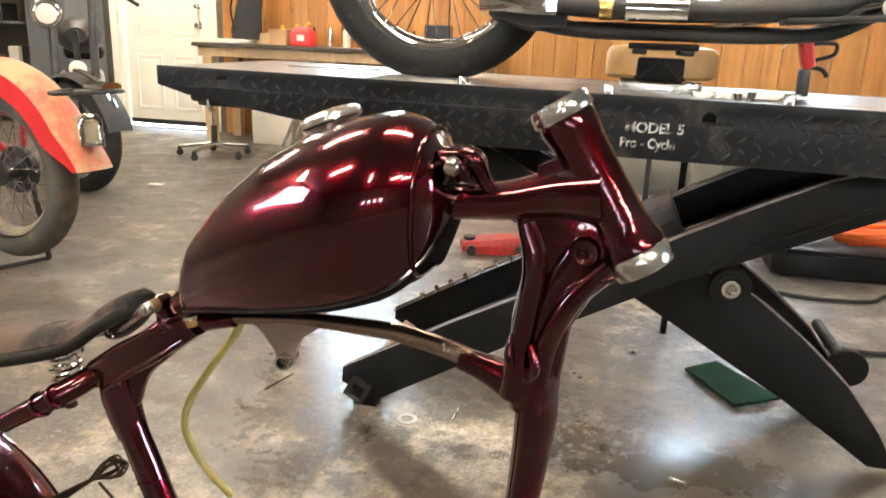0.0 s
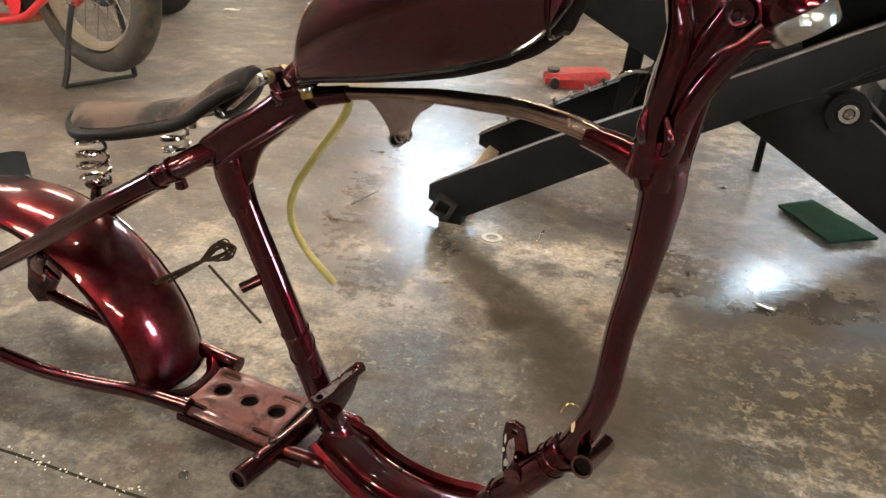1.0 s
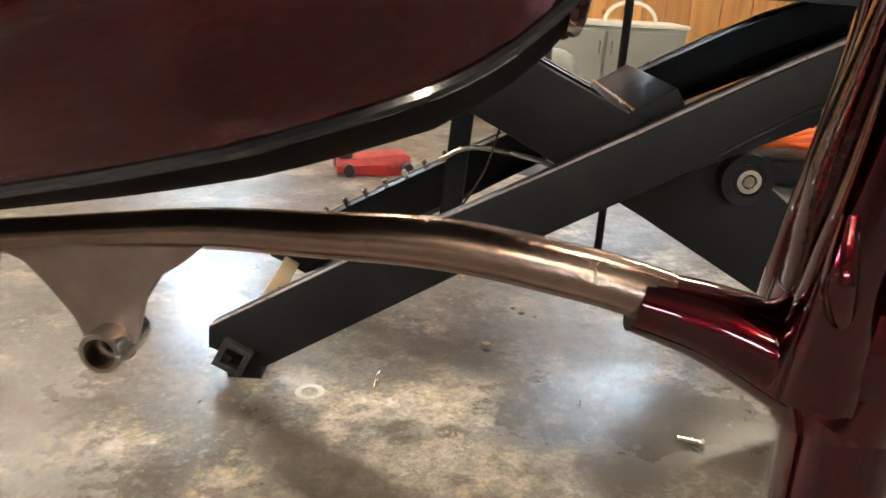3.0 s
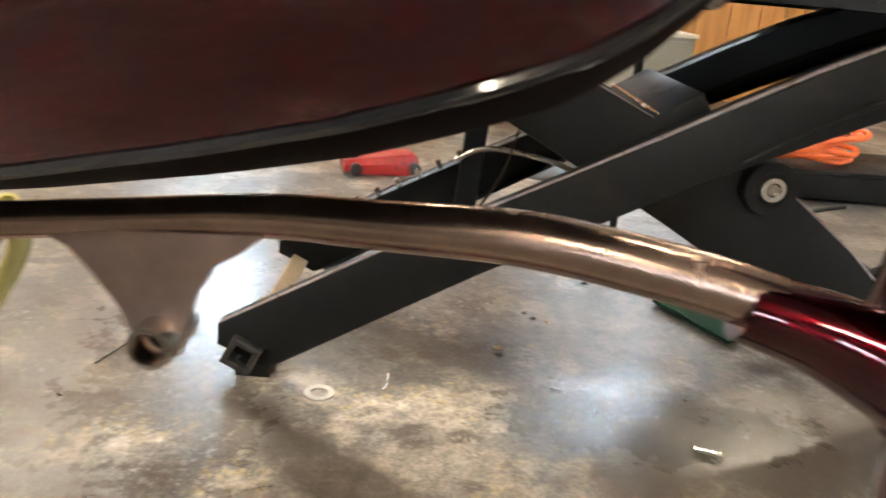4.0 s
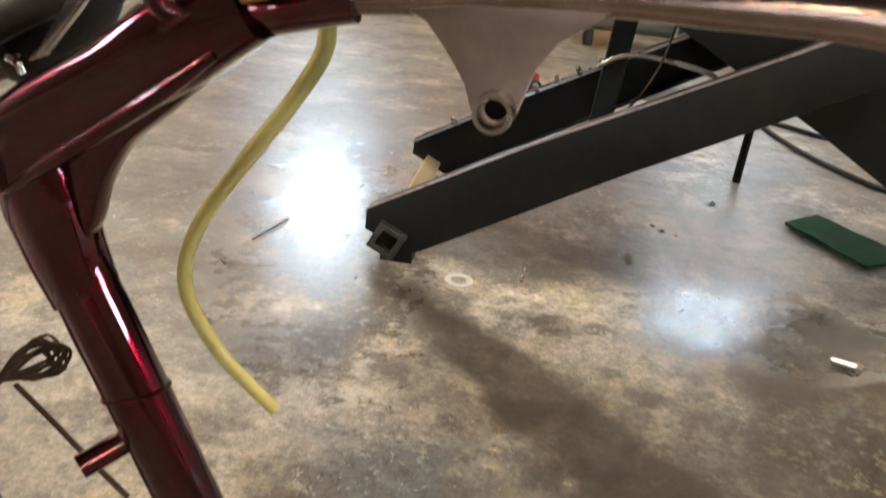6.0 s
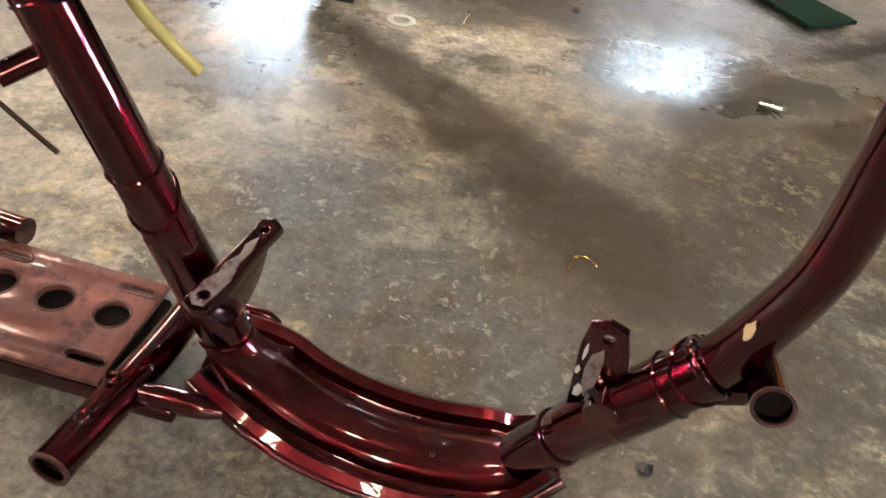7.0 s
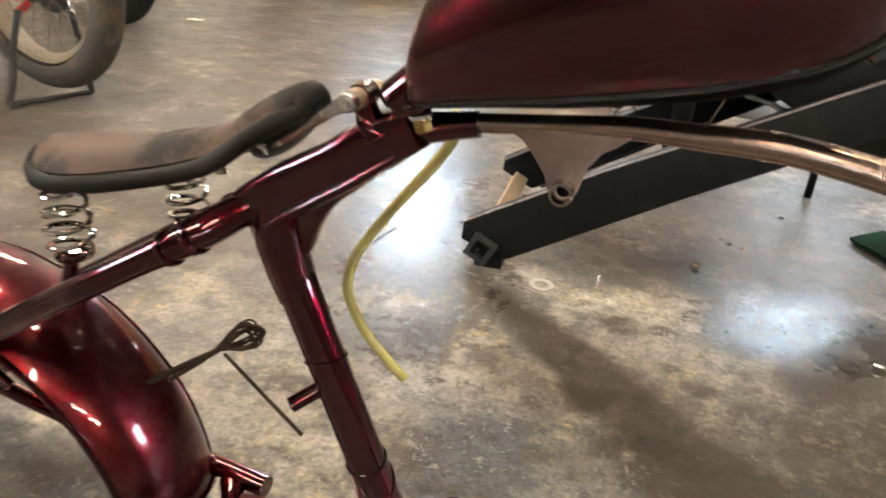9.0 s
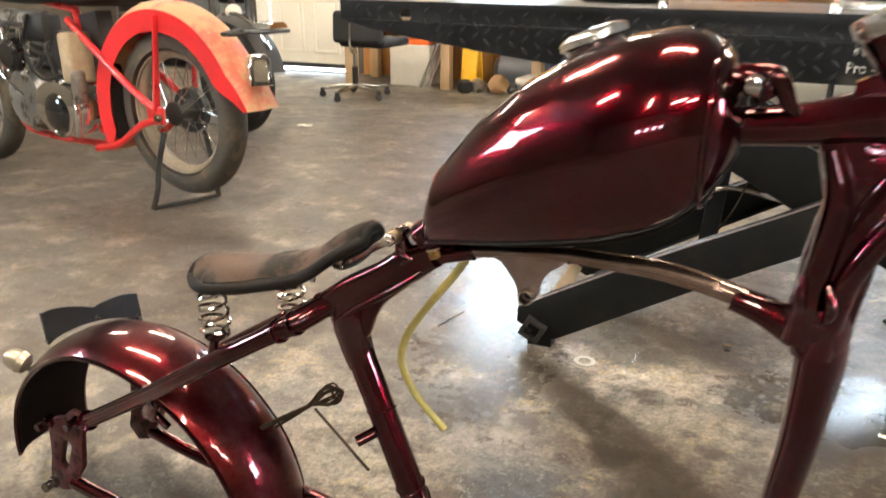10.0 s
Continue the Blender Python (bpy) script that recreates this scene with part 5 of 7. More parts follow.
# fuel tank: a teardrop loft with a pressed seam
def tank_section(s):
    """Centre height, half height above and below, half width at s."""
    keys = [(-0.018, 0.654, 0.018, 0.012, 0.014), (-0.0145, 0.658, 0.040, 0.027, 0.032), (-0.008, 0.664, 0.052, 0.032, 0.040), (0.0, 0.672, 0.063, 0.036, 0.046), (0.05, 0.702, 0.092, 0.056, 0.064), (0.11, 0.733, 0.112, 0.077, 0.080),
            (0.17, 0.762, 0.117, 0.094, 0.093), (0.215, 0.782, 0.114, 0.103, 0.1025), (0.245, 0.793, 0.110, 0.104, 0.1015), (0.270, 0.802, 0.105, 0.104, 0.0965), (0.290, 0.807, 0.097, 0.097, 0.0885), (0.308, 0.811, 0.084, 0.084, 0.0770), (0.322, 0.814, 0.068, 0.066, 0.0640), (0.336, 0.816, 0.038, 0.034, 0.041), (0.341, 0.817, 0.008, 0.006, 0.010)]
    for a, b in zip(keys, keys[1:]):
        if s <= b[0]:
            k = (s - a[0]) / (b[0] - a[0])
            return [x + (y - x) * k for x, y in zip(a[1:], b[1:])]
    return keys[-1][1:]


def tank_ring(s, n=40, grow=1.0):
    c, up, lo, half = tank_section(s)
    pts = []
    for k in range(n):
        a = 2 * math.pi * k / n
        ca, sa = math.cos(a), math.sin(a)
        x = math.copysign(abs(ca) ** (0.92 if sa > 0 else 0.75 if ca > 0 else 0.34), ca)
        z = math.copysign(abs(sa) ** (1.0 if sa > 0 else 0.72 if ca > 0 else 0.80), sa)
        pts.append((s, half * x * grow, c + (up if sa > 0 else lo * (1.0 if ca > 0 else 0.98)) * z * grow - (0.17 * max(0.0, half * x) if sa < 0 else 0.0)))
    return pts


def spread(a, b, n):
    """Stations from a to b, closer at both ends."""
    return [a + (b - a) * (0.5 - 0.5 * math.cos(math.pi * k / n)) for k in range(n + 1)]


shell = loft([tank_ring(s) for s in smooth_line([(q, 0, 0) for q in spread(-0.018, 0.341, 34)], 1) for s in (s.x,)])
bmesh.ops.recalc_face_normals(shell, faces=shell.faces[:])
shell.faces.ensure_lookup_table()
# lower and far-side faces are split off and coloured near black
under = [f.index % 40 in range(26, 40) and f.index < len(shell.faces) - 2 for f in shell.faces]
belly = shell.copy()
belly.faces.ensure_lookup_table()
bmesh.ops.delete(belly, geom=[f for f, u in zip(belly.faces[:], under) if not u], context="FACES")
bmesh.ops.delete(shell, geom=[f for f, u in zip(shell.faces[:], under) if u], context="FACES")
tank = piece("fuel_tank", shell, label="teardrop fuel tank in deep candy red", sharp=60)
piece("tank_belly", belly, NEAR_BLACK, tank, "near-black tank bottom", sharp=60)


def tank_seam():
    """The rolled flange along the lower edge of the near side."""
    return tube([tank_ring(-0.014 + 0.342 * k / 25)[26] for k in range(26)], 0.0026, 8, 2)


piece("tank_seam", tank_seam(), BLACK_GLOSS, tank)
cap = piece("filler_cap", lathe([(0, 0.013), (0.024, 0.0135), (0.034, 0.011), (0.0385, 0.007), (0.0390, 0.0), (0.034, -0.003), (0.031, -0.012), (0, -0.012)], 36, pose(0.172, 0.026, 0.886, 0, -22, 0)), ALLOY, tank, "round chrome filler cap")
piece("front_seam", tube(tank_ring(0.312, 40, 1.008), 0.0032, 8, 1, closed=True), parent=tank)
for w in (-0.030, 0.030):
    lugt = piece("tank_lug", tube([(0.318, w * 0.8, 0.862), (0.348, w, 0.858), (0.356, w * 0.9, 0.845)], [0.010, 0.012, 0.010], 14), parent=tank)
piece("lug_bolt", lathe([(0, 0.010), (0.007, 0.009), (0.0105, 0.004), (0.0105, -0.004)], 16, pose(0.346, -0.044, 0.858, 90, 0, 0)), CHROME, tank, "domed chrome mounting bolt")
piece("lug_bolt", tube([(0.346, -0.042, 0.858), (0.346, 0.042, 0.858)], 0.006, 12), STEEL, tank)
piece("lug_strap", tube([(0.330, -0.026, 0.868), (0.362, -0.028, 0.866), (0.376, -0.022, 0.842), (0.384, -0.012, 0.830)], [0.008, 0.010, 0.008, 0.007], 12), parent=tank)
piece("tail_lug", tube([(-0.030, -0.012, 0.650), (-0.038, -0.012, 0.641), (-0.032, -0.012, 0.632)], [0.005, 0.0055, 0.005], 12), NEAR_BLACK, tank)


# solo seat on springs
def seat():
    spine = [(-0.141, 0.626), (-0.155, 0.618), (-0.183, 0.599), (-0.222, 0.570), (-0.285, 0.552), (-0.345, 0.541), (-0.392, 0.536), (-0.422, 0.538)]
    half = [0.022, 0.034, 0.042, 0.048, 0.054, 0.058, 0.052, 0.030]
    n = 9
    rows = []
    ss = smooth_line([(a, 0, b) for a, b in spine], 4)
    hh = [v.x for v in smooth_line([(h, 0, 0) for h in half], 4)]
    for q, h in zip(ss, hh):
        row = []
        for k in range(-n, n + 1):
            u = k / n
            dish = 0.015 * (1 - abs(u) ** 2.4) * min(1, h / 0.045) - 0.006 * abs(u) ** 4
            row.append((q.x, u * h + 0.046 * min(1, max(0, (q.x + 0.36) / 0.22)), q.z + dish - 0.008))
        rows.append(row)
    return rows, ss, hh


rows, ss, hh = seat()
saddle = piece("seat", sheet(rows, 0.014), LEATHER_WORN, label="worn brown leather solo saddle with a black rolled edge", sharp=70)
edge = [rows[i][0] for i in range(len(rows))] + [rows[-1][k] for k in range(1, len(rows[0]) - 1)] + [rows[i][-1] for i in reversed(range(len(rows)))]
edge += [rows[0][k] for k in range(len(rows[0]) - 2, 0, -1)]
piece("rolled_edge", tube([(x, y, z - 0.011) for x, y, z in edge[::2]], 0.0095, 10, 2, closed=True), LEATHER, saddle, "black leather rolled edge")

for sgn in (0, -1):
    piece("stitching", tube([(r[sgn][0], r[sgn][1] * 0.84 + r[9][1] * 0.16, r[sgn][2] + 0.0045) for r in rows[6:-2]], 0.0010, 5, 1), CABLE, saddle)
piece("nose_pad", loft([[(-0.176 - 0.040 * math.cos(a), 0.060 + 0.036 * math.sin(a) * math.cos(b), 0.573 - 0.028 * math.cos(a) + 0.027 * math.sin(a) * math.sin(b)) for b in (2 * math.pi * k / 16 for k in range(16))] for a in (math.pi * (0.04 + 0.92 * q / 10) for q in range(11))]), LEATHER, saddle, "padded black nose", sharp=80)
piece("seat_pan", sheet([[(x, y * 0.9 + r[9][1] * 0.1, z - 0.018) for x, y, z in r[::3]] for r in rows[::4]], 0.003), IRON, saddle)
hinge = piece("seat_hinge", flat_bar([(-0.058, -0.040, 0.637), (-0.070, -0.038, 0.630), (-0.110, -0.008, 0.602), (-0.165, 0.030, 0.566), (-0.235, 0.044, 0.538)], [0.0078, 0.0064, 0.0044, 0.0036, 0.0036], [0.004, 0.004, 0.0035, 0.003, 0.003], 0.4, 16), STEEL, saddle, "bare alloy hinge bar")
piece("hinge_eye", lathe([(0, 0.005), (0.0072, 0.0045), (0.0086, 0.002), (0.0086, -0.004), (0, -0.005)], 24, pose(-0.058, -0.041, 0.637, 90, 0, 0)), ALLOY, hinge)
piece("hinge_bolt", lathe([(0, 0.003), (0.002, 0.0032), (0.0022, 0.0042), (0.0042, 0.0042), (0.0046, 0.002), (0.0046, 0.0)], 20, pose(-0.058, -0.0455, 0.637, 90, 0, 0)), CHROME, hinge)
nut = piece("hinge_nut", lathe([(0, 0.007), (0.0046, 0.007), (0.0056, 0.005), (0.0056, 0.0), (0.0075, 0.0), (0.0075, -0.002), (0, -0.002)], 6, pose(-0.186, 0.030, 0.562, 180, 20, 0)), CHROME, saddle, "bright hinge nut")
piece("nut_stud", tube([(-0.185, 0.030, 0.556), (-0.183, 0.030, 0.549)], 0.003, 10, 1), STEEL, nut)
piece("pan_bolt", lathe([(0, 0), (0.006, 0), (0.006, 0.016), (0.009, 0.016), (0.009, 0.022), (0, 0.022)], 8, pose(-0.215, 0.0, 0.534)), STEEL, saddle)


def spring(s, w, z0, z1, turns=4.5, r0=0.0195, r1=0.017, wire=0.0028):
    pts = []
    for k in range(int(turns * 14) + 1):
        a = 2 * math.pi * k / 14
        u = k / (turns * 14)
        r = (r0 * (1 - u) + r1 * u) * (1 + 0.18 * math.sin(math.pi * u))
        pts.append((s + r * math.cos(a), w + r * math.sin(a), z0 + (z1 - z0) * u))
    return tube(pts, wire, 7, 1)


for w, ds in ((-0.058, -0.020), (0.056, 0.034)):
    sp = piece("seat_spring", spring(-0.338 + ds, w, 0.440, 0.520), CHROME, saddle, "bright coil spring")
    foot = piece("spring_post", tube([(-0.343 + ds, w * 1.12, 0.400), (-0.341 + ds, w * 1.05, 0.425), (-0.338 + ds, w, 0.444)], [0.011, 0.008, 0.007], 12))
    piece("spring_seat", lathe([(0, 0), (0.016, 0), (0.018, 0.004), (0, 0.006)], 18, pose(-0.338 + ds, w, 0.436)), parent=foot)

# rear fender over a wheel that is not there
FC, FR, FH = (-0.645, 0.030), 0.342, 0.322
WF = 0.010


def fender_rows(a0, a1, n, half=0.078, crown=0.030, r=FR):
    rows = []
    for i in range(n + 1):
        a = radians(a0 + (a1 - a0) * i / n)
        row = []
        for k in range(-8, 9):
            u = k / 8
            drop = crown * (1 - math.sqrt(max(0, 1 - (0.96 * u) ** 2))) * 1.35
            rr = (r - drop) * (1 - 0.10 * max(0.0, (math.degrees(a) - 100) / 78))
            row.append((FC[0] + rr * math.cos(a), WF + u * half, FC[1] + (rr - FR + FH) * math.sin(a)))
        rows.append(row)
    return rows


fender = piece("rear_fender", sheet(fender_rows(4, 178, 56), 0.0035), PAINT_SHEEN, label="candy red rear fender")
for k in (0, -1):
    piece("fender_bead", tube([r[k] for r in fender_rows(4, 178, 28)], 0.0042, 8, 2), parent=fender)
piece("fender_liner", sheet([[(x, WF + (y - WF) * 0.975, z) for x, y, z in row] for row in fender_rows(5, 177, 40, r=FR - 0.0055)], 0.002), NEAR_BLACK, fender, "black inside of the fender")
piece("fender_lip", tube(fender_rows(4, 5, 1)[0], 0.005, 8, 2), parent=fender)
# black splash flap across the tail, with a bright bead
FA = radians(95)


def flap_pt(u, h):
    """u across the fender, h above its crown."""
    drop = 0.030 * (1 - math.sqrt(max(0, 1 - (0.90 * u) ** 2))) * 1.35
    rr = FR - drop + 0.003 + h
    return (FC[0] + rr * math.cos(FA) - 0.050, WF - 0.006 + u * 0.098, FC[1] + (rr - FR + FH) * math.sin(FA) - 0.020 * u)


flap = piece("splash_flap", sheet([[flap_pt(k / 6, h * (0.55 + 0.62 * abs(k / 6))) for k in range(-6, 7)] for h in (0.0, 0.025, 0.05)], 0.006), BLACK_PLASTIC, fender, "black V-topped splash flap")
piece("flap_bead", tube([flap_pt(k / 6, 0.004) for k in range(-6, 7)], 0.005, 8, 2), CHROME, fender, "bright strip along the flap")
for u in (0.05, 0.92):
    piece("flap_bolt", lathe([(0, 0.006), (0.004, 0.005), (0.006, 0.0)], 12, Matrix.Translation(flap_pt(u, 0.008)) @ pose(0.006, 0, 0, 0, 80, 0)), CHROME, fender)
lamp_at = Vector((FC[0] + FR * math.cos(radians(143)) + 0.034, -0.055, FC[1] + FH * math.sin(radians(143)) + 0.035))
tail = piece("tail_lamp", lathe([(0, 0.028), (0.012, 0.026), (0.019, 0.018), (0.021, 0.008), (0.021, 0.0), (0.023, -0.004), (0.020, -0.016), (0.010, -0.022), (0, -0.022)], 20, along(lamp_at, lamp_at + Vector((-0.8, -0.3, 0.4)))), LENS, fender, "small round chrome tail lamp")
piece("lamp_bracket", tube([tuple(lamp_at), (lamp_at.x + 0.02, -0.045, lamp_at.z - 0.022)], 0.005, 8), IRON, fender)
piece("chain_tab", tube([(-0.50, -0.068, 0.285), (-0.515, -0.064, 0.26), (-0.49, -0.06, 0.235)], [0.010, 0.008, 0.007], 10))

# bundle of wires tied on the fender
harness = None
random.seed(8)
root, tip = Vector((-0.378, 0.028, 0.212)), Vector((-0.246, 0.110, 0.290))
for i in range(11):
    j = lambda k=0.004: random.uniform(-k, k)
    turn = random.uniform(-0.9, 0.9)
    side = (Vector((0.50, 0.0, -0.80)) * math.cos(turn) + Vector((0.5, -0.8, 0.2)) * math.sin(turn)) * random.uniform(0.009, 0.024)
    end = tip.lerp(root, random.uniform(0.0, 0.16)) + Vector((j(), j(), j()))
    knot = root.lerp(tip, 0.55) + Vector((j(0.003), j(0.003), j(0.003)))
    bulge = root.lerp(tip, random.uniform(0.76, 0.90))
    pts = [root + Vector((j(), j(), j())), knot, bulge + side + Vector((0, j(), 0)), end, bulge - side * 0.9 + Vector((0, j(), 0)), knot + Vector((j(0.003), j(0.003), -0.003)), root.lerp(tip, 0.2) + Vector((j(0.006), j(0.006), -0.006 + j()))]
    strand = tube(pts, 0.0016, 6, 5)
    if harness is None:
        harness = piece("wire_bundle", strand, CABLE, label="dusty tied loop of wires")
    else:
        piece("wire", strand, CABLE, harness)
piece("cable_end", tube([(-0.305, 0.10, 0.236), (-0.262, 0.09, 0.214), (-0.215, 0.075, 0.196), (-0.172, 0.064, 0.176)], 0.0026, 6), CABLE, harness)

# yellowed fuel hose
piece("fuel_hose", tube([(-0.008, 0.085, 0.605), (-0.014, 0.10, 0.575), (-0.040, 0.108, 0.535), (-0.082, 0.112, 0.480), (-0.125, 0.116, 0.415), (-0.138, 0.12, 0.36), (-0.118, 0.128, 0.305), (-0.092, 0.134, 0.27), (-0.068, 0.138, 0.245)], 0.0062, 12, bore=0.35), HOSE, label="yellowed clear fuel hose hanging down")


# ---- things on and round the lift ----
def wheel(parent, centre, axis_turn, radius, tyre, rim_r, spokes, rubber, rim_mat=CHROME, knobs=0):
    """A spoked wheel in its thing's frame; axis_turn: degrees of the wheel's plane about z."""
    M = Matrix.Translation(centre) @ pose(0, 0, 0, 90, 0, axis_turn)
    a, b = radius - tyre, tyre
    sect = [(radius - tyre + b * math.cos(t), 0.95 * b * math.sin(t)) for t in (2 * math.pi * k / 16 for k in range(16)) if math.cos(t) > -0.62]
    ty = part("tyre", lathe(sect, 56, M, closed=True), rubber, parent)
    if knobs:
        random.seed(5)
        for k in range(knobs):
            t = 2 * math.pi * k / knobs
            for z in (-0.55, 0.0, 0.55):
                r = a + b * math.cos(z * 1.1)
                tt = t + (math.pi / knobs if z == 0 else 0)
                part("tread_block", box((0.012, 0.6 * 2 * math.pi * radius / knobs, b * 0.42), (0, 0, 0), 0.003, 1), rubber, ty).matrix_local = M @ pose(0, 0, 0, 0, 0, math.degrees(tt)) @ Matrix.Translation((r, 0, b * math.sin(z * 1.1)))
    part("rim", lathe([(rim_r + 0.014, -b * 0.62), (rim_r + 0.020, -b * 0.66), (rim_r + 0.022, -b * 0.55), (rim_r + 0.004, -b * 0.42), (rim_r - 0.008, -b * 0.2), (rim_r - 0.010, 0), (rim_r - 0.008, b * 0.2), (rim_r + 0.004, b * 0.42),
                          (rim_r + 0.022, b * 0.55), (rim_r + 0.020, b * 0.66), (rim_r + 0.014, b * 0.62), (rim_r + 0.001, 0.0)], 56, M, closed=True), rim_mat, parent)
    hub = part("hub", lathe([(0, -0.06), (0.03, -0.06), (0.05, -0.052), (0.052, -0.044), (0.035, -0.036), (0.030, 0.0), (0.035, 0.036), (0.052, 0.044), (0.05, 0.052), (0.03, 0.06), (0, 0.06)], 24, M), IRON if rim_mat is not CHROME else ALLOY, parent)
    for k in range(spokes):
        t = 2 * math.pi * k / spokes
        t2 = t + (0.38 if k % 4 < 2 else -0.38)
        z = 0.045 if k % 2 else -0.045
        p, q = M @ Vector((0.045 * math.cos(t), 0.045 * math.sin(t), z)), M @ Vector(((rim_r - 0.006) * math.cos(t2), (rim_r - 0.006) * math.sin(t2), z * 0.15))
        part("spoke", tube([p, q], 0.0019, 5, 1), CHROME, parent)
    return ty


# motorcycle strapped on the deck: its lower half
cruiser = thing("motorcycle", "vintage motorcycle with chrome rims standing on the lift deck", "motorcycle", LIFT @ pose(0, 0.26, TOP + 0.006))
wheel(cruiser, (0.165, 0, 0.332), 0, 0.332, 0.060, 0.232, 36, RUBBER)
part("rear_fender", sheet([[(0.165 + (0.375 - 0.03 * abs(u) ** 2) * math.cos(radians(t)), u * 0.075, 0.332 + (0.375 - 0.03 * abs(u) ** 2) * math.sin(radians(t))) for u in (-1, -0.6, 0, 0.6, 1)] for t in range(-20, 170, 10)], 0.003), IRON, cruiser)
for w in (-0.10, 0.10):
    part("lower_rail", tube([(0.34, w, 0.205), (0.50, w, 0.150), (0.80, w, 0.145), (1.06, w, 0.150), (1.18, w, 0.185), (1.34, w, 0.32), (1.45, w, 0.60)], 0.017, 12), IRON, cruiser, "black lower frame rail")
    part("rear_stay", tube([(0.165, w, 0.332), (0.36, w, 0.22), (0.52, w, 0.155)], 0.016, 12), IRON, cruiser)
part("skid_plate", box((0.56, 0.19, 0.035), (0.78, 0, 0.150), 0.010, 2), IRON, cruiser)
part("chain_guard", loft([[(s, y, z + dz) for y, z in ((-0.13, 0.13), (-0.07, 0.12), (-0.07, 0.21), (-0.13, 0.20))] for s, dz in ((0.33, 0.045), (0.42, 0.02), (0.52, 0.02))]), IRON, cruiser)
fish = [[(s, -0.15 + y * w, 0.215 + z * h + rise) for y, z in ((-1, -0.7), (-1, 0.7), (-0.6, 1), (0.6, 1), (1, 0.7), (1, -0.7), (0.6, -1), (-0.6, -1))] for s, w, h, rise in ((0.31, 0.012, 0.062, 0.03), (0.37, 0.020, 0.045, 0.012), (0.44, 0.028, 0.030, -0.008), (0.50, 0.026, 0.026, -0.012))]
part("fishtail_muffler", loft(fish), CHROME, cruiser, "ribbed chrome fishtail muffler tip")
for dz in (-0.03, -0.01, 0.012, 0.034):
    part("muffler_fin", tube([(0.315, -0.168, 0.245 + dz), (0.44, -0.182, 0.207 + dz * 0.45)], 0.004, 6, 1), CHROME, cruiser)
part("exhaust_pipe", tube([(0.48, -0.15, 0.205), (0.70, -0.15, 0.195), (0.95, -0.15, 0.20), (1.15, -0.14, 0.23), (1.28, -0.12, 0.33), (1.36, -0.10, 0.50)], 0.026, 16), IRON, cruiser, "dark exhaust pipe")
part("pipe_shield", tube([(0.66, -0.152, 0.197), (0.80, -0.152, 0.197)], 0.0285, 18), CHROME, cruiser, "polished pipe shield")
part("pipe_clamp", tube([(0.60, -0.151, 0.199), (0.63, -0.151, 0.198)], 0.0295, 18), BRASS, cruiser, "tarnished brass pipe clamp")
part("crankcase", lathe([(0, -0.10), (0.12, -0.10), (0.15, -0.08), (0.16, 0.0), (0.15, 0.08), (0.12, 0.10), (0, 0.10)], 32, pose(0.95, 0, 0.33, 90, 0, 0)), ENGINE, cruiser, "cast aluminium crankcase")
part("gearbox", box((0.24, 0.18, 0.20), (0.64, 0.0, 0.30), 0.03, 3), ENGINE, cruiser)
part("primary_cover", loft([[(0.78 + 0.30 * math.cos(t) * k, -0.11 - y, 0.31 + 0.105 * math.sin(t) * k) for t in (2 * math.pi * j / 28 for j in range(28))] for y, k in ((0.0, 1.0), (0.025, 0.97), (0.035, 0.88))]), CHROME, cruiser)
for z in range(7):
    part("cylinder_fin", box((0.15, 0.15, 0.006), (0.93 + z * 0.010, 0, 0.47 + z * 0.02), 0.002, 1, (0, 20, 0)), IRON, cruiser)
part("brake_rod", tube([(0.86, -0.14, 0.165), (1.05, -0.15, 0.19), (1.30, -0.15, 0.245)], 0.006, 8), STEEL, cruiser)
part("footboard", box((0.26, 0.09, 0.014), (1.13, -0.19, 0.185), 0.005, 2, (0, -4, 0)), IRON, cruiser)
part("foot_pedal", lathe([(0, 0.02), (0.02, 0.018), (0.026, 0.008), (0.026, -0.006), (0, -0.008)], 20, pose(1.22, -0.20, 0.215, 90, 0, 0)), PALE, cruiser, "round pale pedal rubber")
part("stand_spring", tube([(0.58, -0.14, 0.24), (0.62, -0.15, 0.22), (0.66, -0.14, 0.25)], 0.006, 8), CHROME, cruiser)

jack = thing("motorcycle_jack", "black scissor jack under the motorcycle on the lift deck", "jack", LIFT @ pose(0.757, 0.22, TOP))
part("base", box((0.19, 0.16, 0.034), (0, 0, 0.018), 0.006, 2), ALLOY, jack, "worn pale metal base")
part("screw", tube([(-0.095, -0.05, 0.030), (0.10, -0.05, 0.026)], 0.013, 12), STEEL, jack)
for sx in (-1, 1):
    for w in (-0.04, 0.05):
        part("jack_arm", box((0.075, 0.014, 0.016), (sx * 0.030, w, 0.062), 0.003, 1, (0, sx * 42, 0)), BLACK_STEEL, jack)
part("column", box((0.115, 0.085, 0.055), (0, 0.0, 0.066), 0.008, 2), BLACK_STEEL, jack)
part("saddle", box((0.165, 0.15, 0.016), (0, 0, 0.120), 0.004, 2), BLACK_STEEL, jack)
for sx in (-0.055, 0.055):
    part("pad", box((0.035, 0.15, 0.014), (sx, 0, 0.107), 0.004, 2), RUBBER, jack)
part("crank_peg", lathe([(0, 0), (0.011, 0), (0.011, 0.03), (0, 0.032)], 14, pose(0.045, -0.10, 0.0)), ALLOY, jack)


def on_deck(s, w):
    return LIFT @ pose(s, w, TOP + rise(s))


